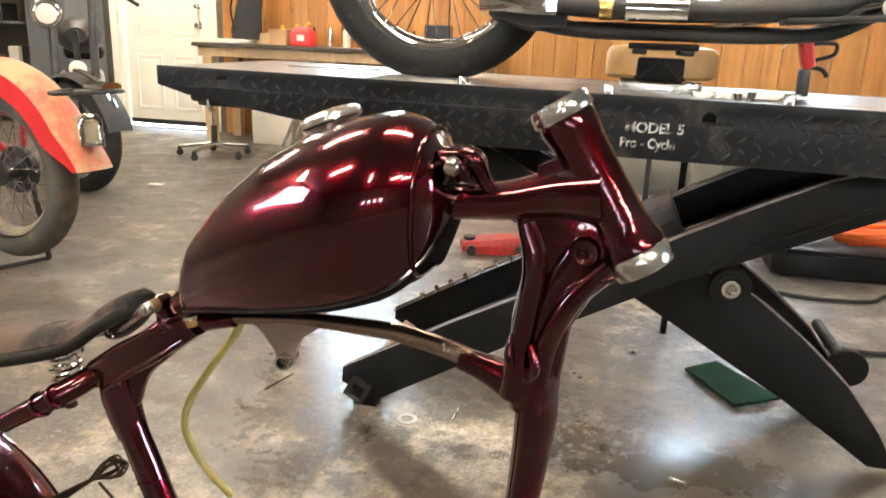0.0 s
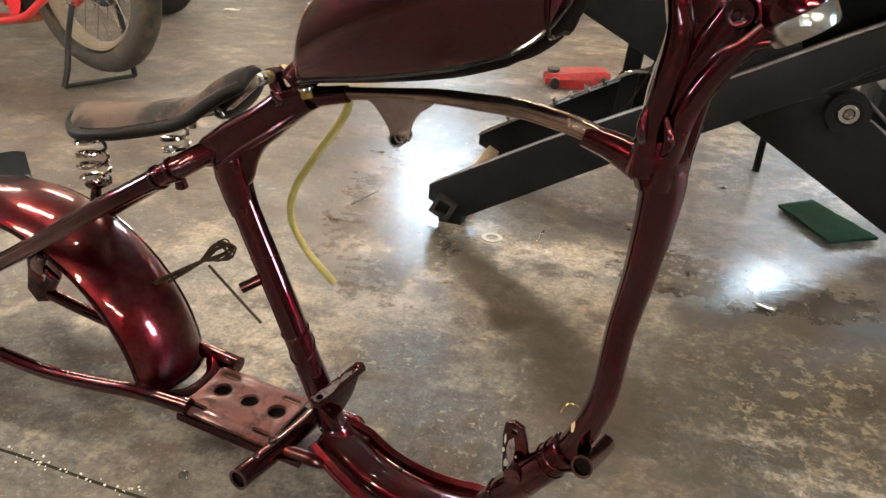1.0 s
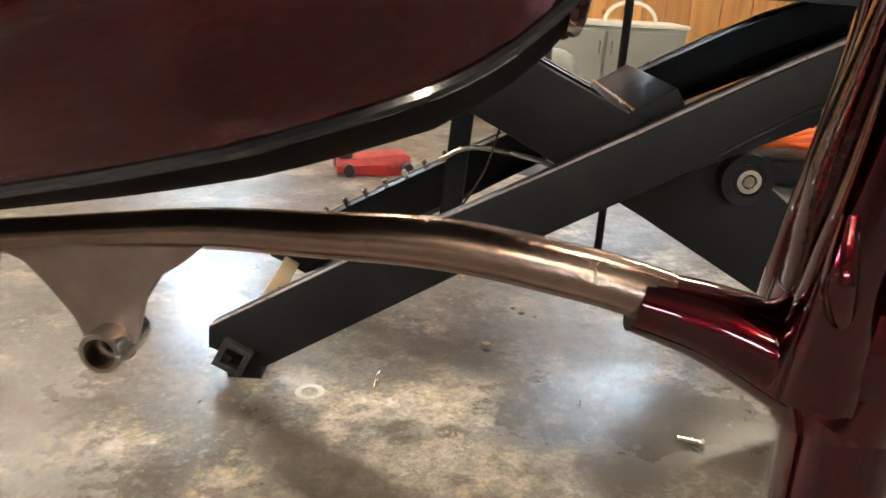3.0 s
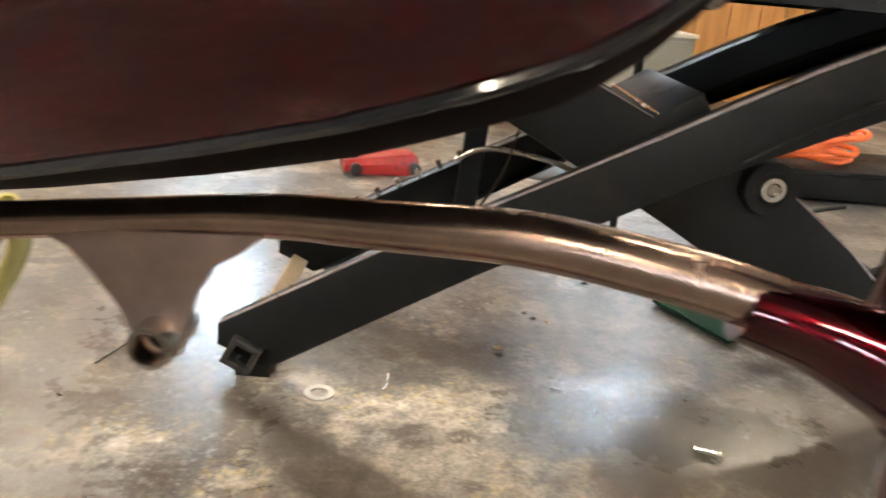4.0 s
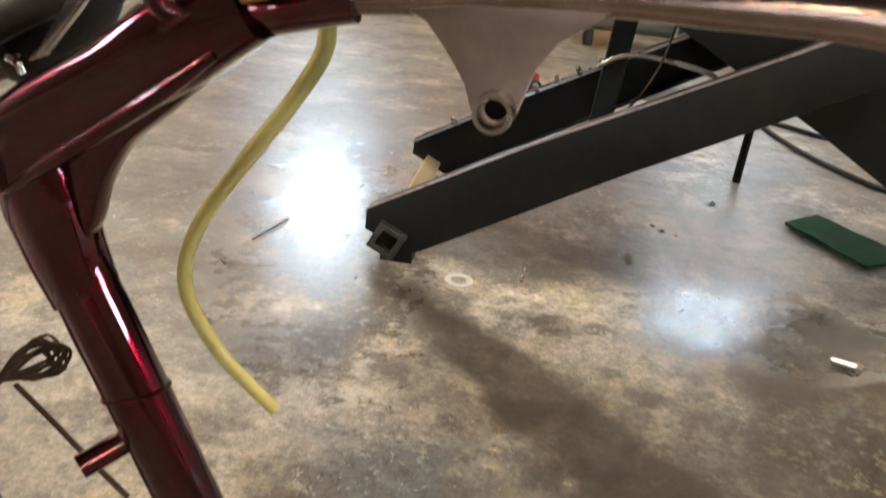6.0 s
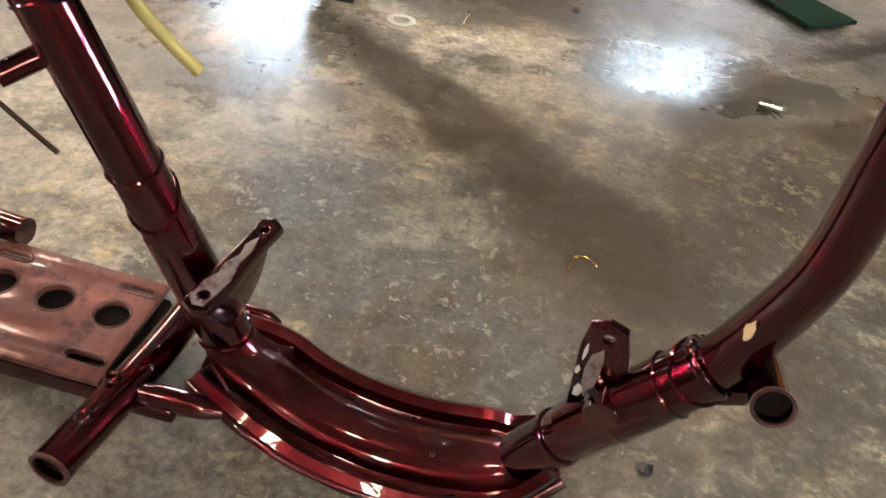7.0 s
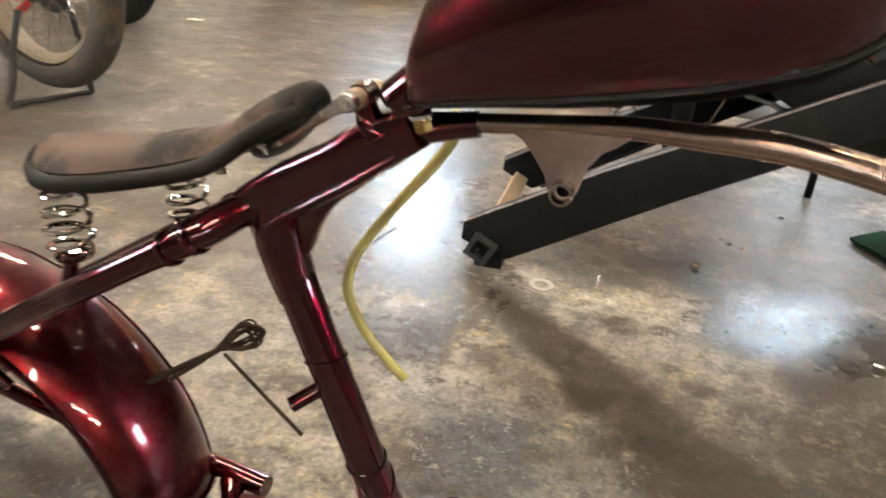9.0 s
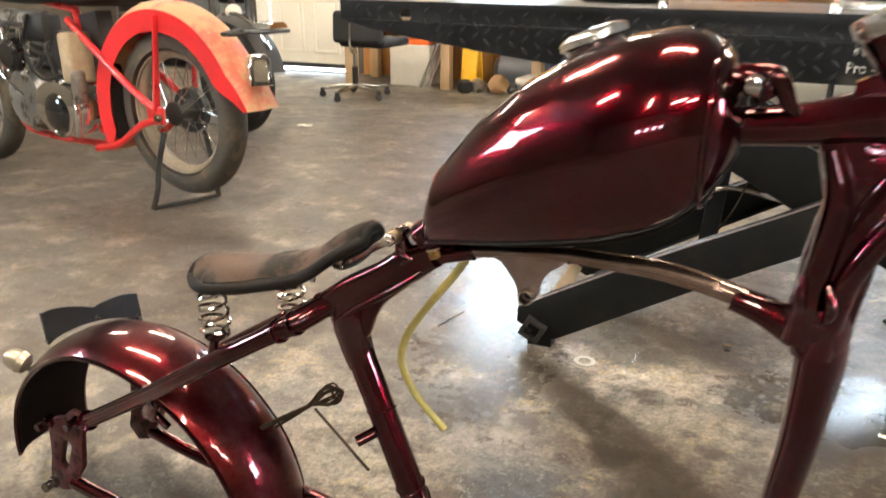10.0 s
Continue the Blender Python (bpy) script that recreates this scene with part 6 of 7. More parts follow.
def wrench(m, size=1.0):
    t = thing("wrench", "chrome combination wrench lying on the lift deck", "wrench", m)
    part("shank", box((0.16 * size, 0.014 * size, 0.006), (0, 0, 0.004), 0.002, 1), CHROME, t)
    part("ring_end", lathe([(0.008 * size, 0), (0.016 * size, 0), (0.016 * size, 0.009), (0.008 * size, 0.009)], 18, pose(0.092 * size, 0, 0), closed=True), CHROME, t)
    part("open_end", cutout([[(0, -0.008), (0.012, -0.018), (0.03, -0.016), (0.022, -0.006), (0.022, 0.006), (0.03, 0.016), (0.012, 0.018), (0, 0.008)]], 0.008, 0.001, pose(-0.08 * size, 0, 0.004, 0, 0, 180)), CHROME, t)
    return t


wrench(on_deck(-0.16, 0.33) @ pose(0, 0, 0, 0, 0, 12), 1.3)
copy_thing(wrench(on_deck(0.07, 0.12) @ pose(0, 0, 0, 0, 0, 20)), on_deck(-0.02, 0.38) @ pose(0, 0, 0, 0, 0, -8))
random.seed(11)


def rag(name, m, sx, sy, mat, label):
    rows = [[((i / 8 - 0.5) * sx * (1 + 0.1 * noise.noise((j * 0.7, 3, 0))), (j / 6 - 0.5) * sy * (1 + 0.15 * noise.noise((i * 0.6, 0, 5))), 0.006 + 0.012 * (1 + noise.noise((i * 0.55, j * 0.6, sx * 10)))) for i in range(9)] for j in range(7)]
    return tagged(place(name, sheet(rows, 0.003), mat, matrix=m, sharp=80), label, "rag")


rag("shop_rag", on_deck(0.98, 0.10), 0.20, 0.13, PAPER, "crumpled pale paper towel on the lift deck")
rag("shop_rag", on_deck(0.87, 0.06), 0.08, 0.10, PALE, "small cream cloth folded on the lift deck")
for s, w, l in ((1.10, 0.05, 0.05), (1.17, 0.06, 0.09)):
    tagged(place("wood_scrap", box((l, 0.02, 0.009), (0, 0, 0.005), 0.002, 1), TIMBER, matrix=on_deck(s, w)), "thin yellow strip of wood on the lift deck", "scrap")
tagged(place("socket", lathe([(0.006, 0), (0.011, 0), (0.0115, 0.028), (0.007, 0.028), (0.006, 0.012), (0, 0.012)], 18, on_deck(0.915, -0.02)), CHROME), "chrome socket standing on the lift deck", "socket")
tagged(place("socket", lathe([(0.006, 0), (0.010, 0), (0.0105, 0.032), (0.007, 0.032), (0.006, 0.012), (0, 0.012)], 18, on_deck(0.945, -0.02)), CHROME), "chrome socket standing on the lift deck", "socket")

tool = thing("spray_gun", "red and black spray gun standing on the lift deck", "tool", on_deck(1.13, 0.28) @ pose(0, 0, 0, 0, -14, 0))
part("grip", box((0.028, 0.03, 0.085), (-0.012, 0, 0.043), 0.008, 2, (0, 12, 0)), BLACK_PLASTIC, tool)
part("body", box((0.032, 0.04, 0.075), (0.004, 0, 0.12), 0.010, 3), RED_PLASTIC, tool, "bright red body")
part("guard", tube([(0.02, 0, 0.10), (0.065, 0, 0.105), (0.07, 0, 0.130), (0.02, 0, 0.14)], 0.005, 8), BLACK_PLASTIC, tool)
part("trigger", tube([(0.012, 0, 0.085), (0.035, 0, 0.075), (0.045, 0, 0.055)], 0.006, 8), BLACK_PLASTIC, tool)
part("cap", box((0.10, 0.05, 0.022), (0.01, 0, 0.168), 0.008, 2, (0, 14, 0)), FABRIC, tool)
part("hook", tube([(0.0, 0, 0.155), (-0.025, 0, 0.160), (-0.05, 0, 0.145)], 0.003, 6), PALE, tool)

# tan padded stool behind the lift
stool = thing("bar_stool", "tan padded workshop stool standing behind the lift", "stool", pose(0.60, 4.0, 0, 0, 0, -6))
part("seat_pad", loft([[(0.25 * k * math.cos(t), 0.16 * k * math.sin(t), z) for t in (2 * math.pi * j / 28 for j in range(28))] for z, k in ((0.845, 0.9), (0.86, 1.0), (0.96, 1.0), (0.985, 0.93), (0.995, 0.7))]), surface("tan_vinyl", (0.30, 0.17, 0.055), 0.5, 0, 0.15, 60, 5), stool)
part("post", tube([(0, 0, 0.02), (0, 0, 0.86)], 0.014, 12), IRON, stool)
part("base", lathe([(0, 0.03), (0.03, 0.028), (0.20, 0.012), (0.215, 0.0), (0, 0.0)], 30), IRON, stool, "round black base plate")

# low black chest with orange lines on it
chest = thing("tool_chest", "low black steel tool chest behind the lift", "tool chest", pose(1.75, 3.92, 0, 0, 0, -5))
part("body", box((1.15, 0.46, 0.105), (0, 0, 0.068), 0.008, 2), BLACK_STEEL, chest)
part("lid", box((1.17, 0.48, 0.018), (0, 0, 0.130), 0.006, 2), BLACK_STEEL, chest)
for sx in (-0.5, 0.5):
    for sy in (-0.17, 0.17):
        part("foot", box((0.05, 0.05, 0.018), (sx, sy, 0.008), 0.004, 1), RUBBER, chest)
random.seed(3)
coil = thing("air_hose", "coiled orange air hose piled on the tool chest", "hose", pose(1.68, 3.86, 0.140, 0, 0, -5))
for k in range(5):
    r = 0.12 + 0.02 * k
    pts = [(-0.02 * k + r * 1.5 * math.cos(t) + random.uniform(-0.02, 0.02), r * 0.7 * math.sin(t), 0.014 + 0.016 * k + random.uniform(0, 0.02) + 0.05 * (k > 2) * max(0, math.cos(t))) for t in (2 * math.pi * j / 12 for j in range(12))]
    part("coil", tube(pts, 0.0115, 8, 4, closed=True), ORANGE, coil)
part("fitting", tube([(0.05, 0.0, 0.10), (0.10, 0.02, 0.13), (0.16, 0.0, 0.12)], 0.012, 8), STEEL, coil)

RED_DARK = surface("dull_red_enamel", (0.30, 0.014, 0.012), 0.4, 0.0, 0.25, 60, 6, 0.05, 0.0006, dirt=(0.06, 0.02, 0.015), dirt_at=0.55)
fj = thing("trolley_jack", "low glossy red trolley jack on the floor", "jack", pose(-0.10, 3.80, 0, 0, 0, 12) @ Matrix.Diagonal((0.68, 0.8, 0.8, 1)))
part("chassis", loft([[(s, y * w, z * h + 0.035) for y, z in ((-1, -0.6), (-1, 0.4), (-0.7, 1), (0.7, 1), (1, 0.4), (1, -0.6))] for s, w, h in ((-0.26, 0.07, 0.030), (-0.15, 0.10, 0.045), (0.05, 0.10, 0.062), (0.14, 0.09, 0.066), (0.18, 0.07, 0.05))]), RED_DARK, fj)
for s in (-0.2, 0.15):
    for w in (-0.11, 0.11):
        part("wheel", lathe([(0, -0.015), (0.032, -0.015), (0.034, 0), (0.032, 0.015), (0, 0.015)], 20, pose(s, w, 0.034, 90, 0, 0)), IRON, fj)
part("saddle", lathe([(0, 0), (0.04, 0), (0.045, 0.02), (0.03, 0.022), (0, 0.016)], 20, pose(-0.20, 0, 0.075)), IRON, fj)

tagged(place("power_cord", tube([(1.75, 3.62, 0.009), (1.576, 3.535, 0.009), (1.476, 3.437, 0.009), (1.271, 3.419, 0.009), (1.085, 3.48, 0.009), (0.95, 3.62, 0.009), (0.87, 3.60, 0.009), (0.885, 3.32, 0.009), (0.965, 3.05, 0.009), (1.05, 2.92, 0.009), (1.25, 2.85, 0.009), (1.5, 2.92, 0.009)], 0.0085, 8), RUBBER), "black power cord lying across the concrete", "cord")

# ---- small things on the floor ----
mat_rows = [[Vector((0.592, 2.560, 0)).lerp(Vector((0.702, 2.640, 0)), i / 6).lerp(Vector((0.690, 2.330, 0)).lerp(Vector((0.835, 2.405, 0)), i / 6), j / 8) + Vector((0.006 * noise.noise((i, j, 0)), 0.006 * noise.noise((i, j, 9)), 0.010 + 0.005 * noise.noise((i * 0.5, j * 0.5, 2)))) for i in range(7)] for j in range(9)]
tagged(place("felt_pad", sheet(mat_rows, 0.008), MAT_GREEN, sharp=80), "dark green felt pad lying flat on the floor", "pad")
tagged(place("washer", lathe([(0.016, 0), (0.028, 0), (0.028, 0.003), (0.016, 0.003)], 24, pose(-0.207, 2.075, 0.001), closed=True), WASHER), "large dull steel washer on the floor", "washer")
tagged(place("washer", lathe([(0.004, 0), (0.009, 0), (0.009, 0.002), (0.004, 0.002)], 16, pose(-0.524, 1.069, 0.001), closed=True), ALLOY), "small bright washer on the floor", "washer")
tagged(place("steel_pin", tube([(-0.086, 2.087, 0.0045), (-0.077, 2.156, 0.0045)], 0.0042, 10, 1), ALLOY), "short bright steel pin on the floor", "pin")
tagged(place("welding_rod", tube([(-0.637, 2.155, 0.003), (-0.612, 2.22, 0.004), (-0.593, 2.273, 0.003)], 0.0018, 6), IRON), "thin dark bent rod on the floor", "rod")
bolt = thing("cotter_bolt", "bright scrap bolt lying in the wet patch", "bolt", pose(0.472, 1.913, 0.008, 0, 0, -26))
part("shank", tube([(-0.024, 0, 0), (0.016, 0, 0)], 0.006, 10, 1), CHROME, bolt)
part("head", lathe([(0, 0), (0.010, 0), (0.010, 0.007), (0, 0.007)], 6, pose(0.016, 0, 0, 0, 90, 0)), CHROME, bolt)
tagged(place("paper_scrap", sheet([[(-2.399 + i * 0.03 - 0.045, 4.758 + j * 0.03 - 0.03, 0.004 + 0.004 * ((i + j) % 2)) for i in range(4)] for j in range(3)], 0.002), PAPER), "small white scrap of paper on the floor", "paper")
random.seed(21)
crumbs = ((0.244, 2.47), (0.293, 2.421), (0.442, 2.676), (0.152, 2.251), (0.158, 2.284), (0.092, 1.129), (0.26, 2.44))
for k, (x, y) in enumerate(crumbs):
    one = bmesh.new()
    bmesh.ops.create_icosphere(one, subdivisions=1, radius=0.008 + 0.004 * random.random())
    for v in one.verts:
        v.co *= random.uniform(0.6, 1.3)
        v.co.z = abs(v.co.z) * 0.7
    tagged(place("debris", one, (IRON, TIMBER, IRON)[k % 3], matrix=pose(x, y, 0, 0, 0, 40 * k)), "small crumb of dirt on the floor", "debris", group="crumbs on the floor")
tagged(place("wire_clipping", tube([(0.045, 1.40, 0.003), (0.055, 1.425, 0.006), (0.075, 1.430, 0.003), (0.085, 1.412, 0.003)], 0.0012, 5), BRASS), "curled wire clipping on the floor", "wire")

# an old saw-cut joint in the slab, with pale grit along it
joint = bmesh.new()
random.seed(52)
ends = [Vector((-3.2 + 0.2 * k, 0.967 - 0.0821 * (-3.2 + 0.2 * k) + random.uniform(-0.004, 0.004), 0)) for k in range(15)]
for p, q in zip(ends, ends[1:]):
    box(((q - p).length + 0.004, 0.005, 0.0016), tuple((p + q) / 2), 0.0, 1, (0, 0, math.degrees(math.atan2((q - p).y, (q - p).x))), bm=joint)
tagged(place("floor_joint", joint, surface("packed_dirt", (0.022, 0.017, 0.012), 0.9, 0, 0.4, 200, 30, 0.3, 0.001, spec=0.1)), "dark saw-cut joint across the concrete", "floor joint", kind="structure")
grit = bmesh.new()
for k in range(70):
    x = random.uniform(-1.1, -0.45)
    one = bmesh.new()
    r = random.uniform(0.0008, 0.0026)
    bmesh.ops.create_icosphere(one, subdivisions=1, radius=r, matrix=Matrix.Translation((x, 0.967 - 0.0821 * x + random.gauss(0, 0.006), r * 0.5)))
    join(grit, one)
tagged(place("floor_grit", grit, PALE), "pale grit gathered along the floor joint", "grit", kind="stuff")

# ---- the red motorcycle ----
RED = pose(-2.07, 3.02, 0, 0, 0, -14)
red = thing("motorcycle", "dusty red vintage motorcycle propped on its rear stand", "motorcycle", RED)
wheel(red, (0.02, 0, 0.398), 0, 0.354, 0.062, 0.238, 36, RUBBER_OLD, surface("weathered_rim", (0.27, 0.225, 0.165), 0.5, 0.5, 0.3, 60, 8))
RW, RF = 0.085, 0.470


def red_fender(t0, t1, n, us, rr):
    return [[(rr(u, t) * math.cos(radians(t)) + 0.0, u * RW, 0.385 + rr(u, t) * math.sin(radians(t))) for u in us] for t in (t0 + (t1 - t0) * k / n for k in range(n + 1))]


def crown(u, t):
    flare = 0.0 if t > 28 else (28 - t) * 0.0030
    return RF + flare - 0.035 * abs(u) ** 3


# the skirts' red made paler: warm light on the dusty crown, as colour
part("fender", sheet(red_fender(8, 205, 40, (-1, -0.8, -0.5, 0, 0.5, 0.8, 1), crown), 0.004), RED_CROWN_LIT, red, "dusty red rear fender, warm light painted on its crown")
for s in (-1, 1):
    rows2 = []
    for k in range(41):
        t = 8 + 197 * k / 40
        deep = 0.085 * min(1, (t - 4) / 16) * min(1, (207 - t) / 10)
        rows2.append([((crown(1, t) - d) * math.cos(radians(t)), s * (RW + 0.003 * (1 - d / 0.1)), 0.385 + (crown(1, t) - d) * math.sin(radians(t))) for d in (0.0, deep * 0.5, deep)])
    part("fender_skirt", sheet(rows2, 0.004), RED_ENAMEL, red)
    w = s * 0.10
    part("upper_stay", tube([(-0.03, w, 0.415), (-0.26, w * 0.95, 0.55), (-0.60, w * 0.6, 0.76)], 0.016, 10), RED_ENAMEL, red)
    part("lower_stay", tube([(0.0, w, 0.375), (-0.13, w, 0.345), (-0.30, w, 0.245), (-0.48, w * 0.9, 0.20)], 0.016, 10), RED_ENAMEL, red)
    part("fender_strut", tube([(-0.02, w, 0.41), (0.005, w, 0.58), (0.03, w * 0.95, 0.80)], [0.018, 0.015, 0.011], 10, flat=0.6), RED_ENAMEL, red)
    part("axle_clip", box((0.10, 0.016, 0.075), (-0.03, w, 0.395), 0.006, 2), RED_ENAMEL, red)
    part("axle_nut", lathe([(0, 0.016), (0.014, 0.016), (0.018, 0.008), (0.018, -0.004)], 6, pose(0.0, w + s * 0.012, 0.388, -90 * s, 0, 0)), STEEL, red)
part("brake_drum", lathe([(0, -0.075), (0.10, -0.075), (0.115, -0.06), (0.115, -0.03), (0, -0.03)], 32, pose(0, 0.02, 0.398, 90, 0, 0) @ Matrix.Diagonal((0.85, 0.85, 1, 1))), IRON, red, "black brake drum")
part("rear_stand", tube([(0.02, -0.11, 0.33), (0.0, -0.14, 0.20), (0.0, -0.165, 0.09), (-0.01, -0.19, 0.012)], 0.012, 10), IRON, red)
part("rear_stand", tube([(0.02, 0.10, 0.33), (0.05, 0.10, 0.15), (0.07, 0.10, 0.012)], 0.012, 10), IRON, red)
part("stand_bar", tube([(-0.01, -0.19, 0.014), (0.03, -0.05, 0.014), (0.07, 0.10, 0.014)], 0.010, 8), IRON, red)
# tail lamp and bracket
DUSTY_CREAM = surface("dusty_cream_enamel", (0.40, 0.31, 0.20), 0.5, 0.0, 0.2, 60, 20, 0.1, 0.001)
tl = part("tail_lamp", box((0.07, 0.075, 0.115), (0.478, -0.01, 0.605), 0.014, 3, (0, -12, 0)), DUSTY_CREAM, red, "square cream tail lamp")
part("lamp_rim", cutout([[(-0.045, -0.062), (0.045, -0.062), (0.045, 0.045), (0.025, 0.066), (-0.025, 0.066), (-0.045, 0.045)], [(-0.033, -0.050), (-0.033, 0.040), (-0.018, 0.052), (0.018, 0.052), (0.033, 0.040), (0.033, -0.050)]], 0.02, 0.004, pose(0.520, -0.01, 0.605, 78, 0, 90) @ Matrix.Diagonal((0.86, 0.88, 1, 1))), CHROME, tl, "chrome lamp rim")
part("lamp_glass", box((0.006, 0.056, 0.08), (0.516, -0.01, 0.603), 0.002, 1, (0, -12, 0)), LENS, tl)
for ob in (tl, *tl.children):
    ob.data.transform(Matrix.Translation((0.49, -0.01, 0)) @ pose(0, 0, 0, 0, 0, -34) @ Matrix.Translation((-0.49, 0.01, 0)))
part("plate_bracket", tube([(0.42, -0.11, 0.742), (0.475, -0.09, 0.742), (0.475, -0.02, 0.745), (0.42, -0.02, 0.75)], 0.008, 8, 2, closed=True), IRON, red, "bent black bracket loop")
part("reflector", loft([[(0.49 + x, 0.07 + y * k, 0.758 + z) for x, y in ((-0.045, -0.05), (0.045, -0.05), (0.045, 0.05), (-0.045, 0.05))] for z, k in ((0.0, 1.0), (0.012, 0.9), (0.022, 0.5))]), CHROME, red, "chrome-topped lamp hood")
part("hood_edge", box((0.10, 0.16, 0.014), (0.492, 0.05, 0.745), 0.006, 2), BLACK_PLASTIC, red)
# engine and frame to the front
part("gearbox_case", loft([[(-0.68 + 0.19 * math.cos(t) * k, -0.02 - y, 0.37 + 0.135 * math.sin(t) * k) for t in (2 * math.pi * j / 26 for j in range(26))] for y, k in ((-0.08, 0.9), (0.0, 1.0), (0.08, 1.0), (0.11, 0.9), (0.12, 0.7))]), CHROME, red, "polished oval primary case")
part("clutch_cover", lathe([(0, 0.03), (0.05, 0.027), (0.080, 0.015), (0.096, 0.0), (0.098, -0.02)], 30, pose(-0.67, -0.135, 0.350, 90, 0, 0)), BLACK_GLOSS, red, "round black cover")
part("cover_cap", lathe([(0, 0.012), (0.02, 0.01), (0.028, 0.0), (0.028, -0.01)], 20, pose(-0.66, -0.148, 0.345, 90, 0, 0)), BLACK_PLASTIC, red)
part("cover_ring", lathe([(0.098, -0.006), (0.104, 0.004), (0.112, 0.004), (0.116, -0.008)], 34, pose(-0.67, -0.135, 0.350, 90, 0, 0)), CHROME, red, "bright chrome ring")
part("case_rib", tube([(-0.535, -0.135, 0.255), (-0.515, -0.14, 0.35), (-0.53, -0.135, 0.45)], 0.016, 12), CHROME, red)
for k, (x0, x1) in enumerate(((-0.985, -0.955), (-0.955, -0.935), (-1.10, -1.135), (-1.075, -1.105))):
    part("pushrod_tube", tube([(x0, -0.085, 0.50), (x1, -0.085, 0.74)], 0.011, 10), CHROME, red)
for x, z in ((-0.94, 0.745), (-1.17, 0.745)):
    part("rocker_cover", loft([[(x + 0.085 * k * math.cos(t), 0.075 * k * math.sin(t), z + h) for t in (2 * math.pi * j / 20 for j in range(20))] for h, k in ((-0.02, 1.0), (0.015, 1.0), (0.035, 0.85), (0.045, 0.5))]), ENGINE, red, "dull alloy rocker cover")
part("air_cleaner", lathe([(0, 0.05), (0.055, 0.048), (0.075, 0.03), (0.078, 0.0), (0.06, -0.02), (0, -0.02)], 28, pose(-0.90, -0.15, 0.60, 90, 0, 0)), BLACK_GLOSS, red, "round black air cleaner")
part("wire_loom", tube([(-0.80, -0.12, 0.78), (-0.84, -0.14, 0.66), (-0.80, -0.15, 0.56), (-0.72, -0.14, 0.50), (-0.62, -0.12, 0.52)], 0.009, 8), RUBBER, red)
part("inner_guard", loft([[(s, y, z) for s, z in ((-0.40, 0.24), (-0.46, 0.26), (-0.56, 0.78), (-0.44, 0.80))] for y in (-0.03, 0.05)]), IRON, red, "dark guard before the rear wheel")
part("crankcase", lathe([(0, -0.09), (0.13, -0.09), (0.16, -0.06), (0.16, 0.06), (0.13, 0.09), (0, 0.09)], 28, pose(-1.0, 0.0, 0.38, 90, 0, 0)), ENGINE, red, "oily cast crankcase")
for sx, lean in ((-0.93, -22), (-1.13, 22)):
    for k in range(8):
        q = Vector((sx + 0.004, 0, 0.53)) + Vector((math.sin(radians(-lean)) * 0.022 * k, 0, math.cos(radians(lean)) * 0.022 * k))
        part("cylinder_fin", lathe([(0, -0.003), (0.075, -0.003), (0.076, 0.0), (0.075, 0.003), (0, 0.003)], 20, pose(q.x, 0, q.z, 0, -lean, 0)), IRON if k % 2 else ENGINE, red)
part("oil_tank", box((0.09, 0.16, 0.22), (-0.545, -0.06, 0.60), 0.02, 3), DUSTY_CREAM, red, "dusty pale oil tank")
part("battery_box", box((0.14, 0.13, 0.18), (-0.70, 0.0, 0.62), 0.012, 2), IRON, red)
part("carburettor", lathe([(0, -0.04), (0.03, -0.04), (0.035, 0), (0.025, 0.03), (0, 0.04)], 18, pose(-0.88, -0.10, 0.56, 90, 0, 0)), ENGINE, red)
random.seed(44)
for k in range(9):
    a = Vector((random.uniform(-1.2, -0.55), -random.uniform(0.06, 0.15), random.uniform(0.40, 0.85)))
    b = a + Vector((random.uniform(-0.25, 0.25), random.uniform(-0.03, 0.05), random.uniform(-0.30, 0.05)))
    part("oil_line", tube([a, a.lerp(b, 0.4) + Vector((0, -0.03, random.uniform(-0.05, 0.05))), b], random.choice((0.005, 0.007, 0.011)), 8), random.choice((CHROME, RUBBER, IRON, STEEL)), red)
part("tool_box", box((0.16, 0.10, 0.12), (-0.80, -0.06, 0.72), 0.02, 2), IRON, red)
part("horn", lathe([(0, -0.03), (0.03, -0.03), (0.05, 0.0), (0.055, 0.01), (0, 0.02)], 22, pose(-1.24, -0.10, 0.62, 90, 0, 0)), CHROME, red)
part("oil_filter", lathe([(0, -0.07), (0.028, -0.07), (0.032, -0.06), (0.032, 0.06), (0.02, 0.07), (0, 0.07)], 18, pose(-0.50, -0.12, 0.48)), ENGINE, red, "dull alloy oil canister")
part("seat_tube", tube([(-0.55, 0, 0.25), (-0.62, 0, 0.80)], 0.018, 12), RED_ENAMEL, red)
part("top_tube", tube([(-0.62, 0, 0.80), (-1.0, 0, 0.86), (-1.30, 0, 0.95)], 0.018, 12), RED_ENAMEL, red)
part("front_tube", tube([(-1.32, 0, 0.95), (-1.28, 0, 0.55), (-1.20, 0, 0.24), (-0.9, 0, 0.19), (-0.5, 0, 0.20)], 0.017, 12), RED_ENAMEL, red)
part("saddle", loft([[(s, 0.11 * k * math.cos(t), z + 0.03 * math.sin(t)) for t in (2 * math.pi * j / 18 for j in range(18))] for s, z, k in ((-0.20, 0.87, 0.8), (-0.32, 0.85, 1.3), (-0.50, 0.845, 1.1), (-0.68, 0.86, 0.6))]), LEATHER, red)
part("fuel_tank", loft([[(s, 0.13 * k * math.cos(t), 0.90 + 0.085 * k * math.sin(t)) for t in (2 * math.pi * j / 20 for j in range(20))] for s, k in ((-0.60, 0.5), (-0.70, 0.85), (-0.95, 1.0), (-1.15, 0.9), (-1.26, 0.5))]), IRON, red)
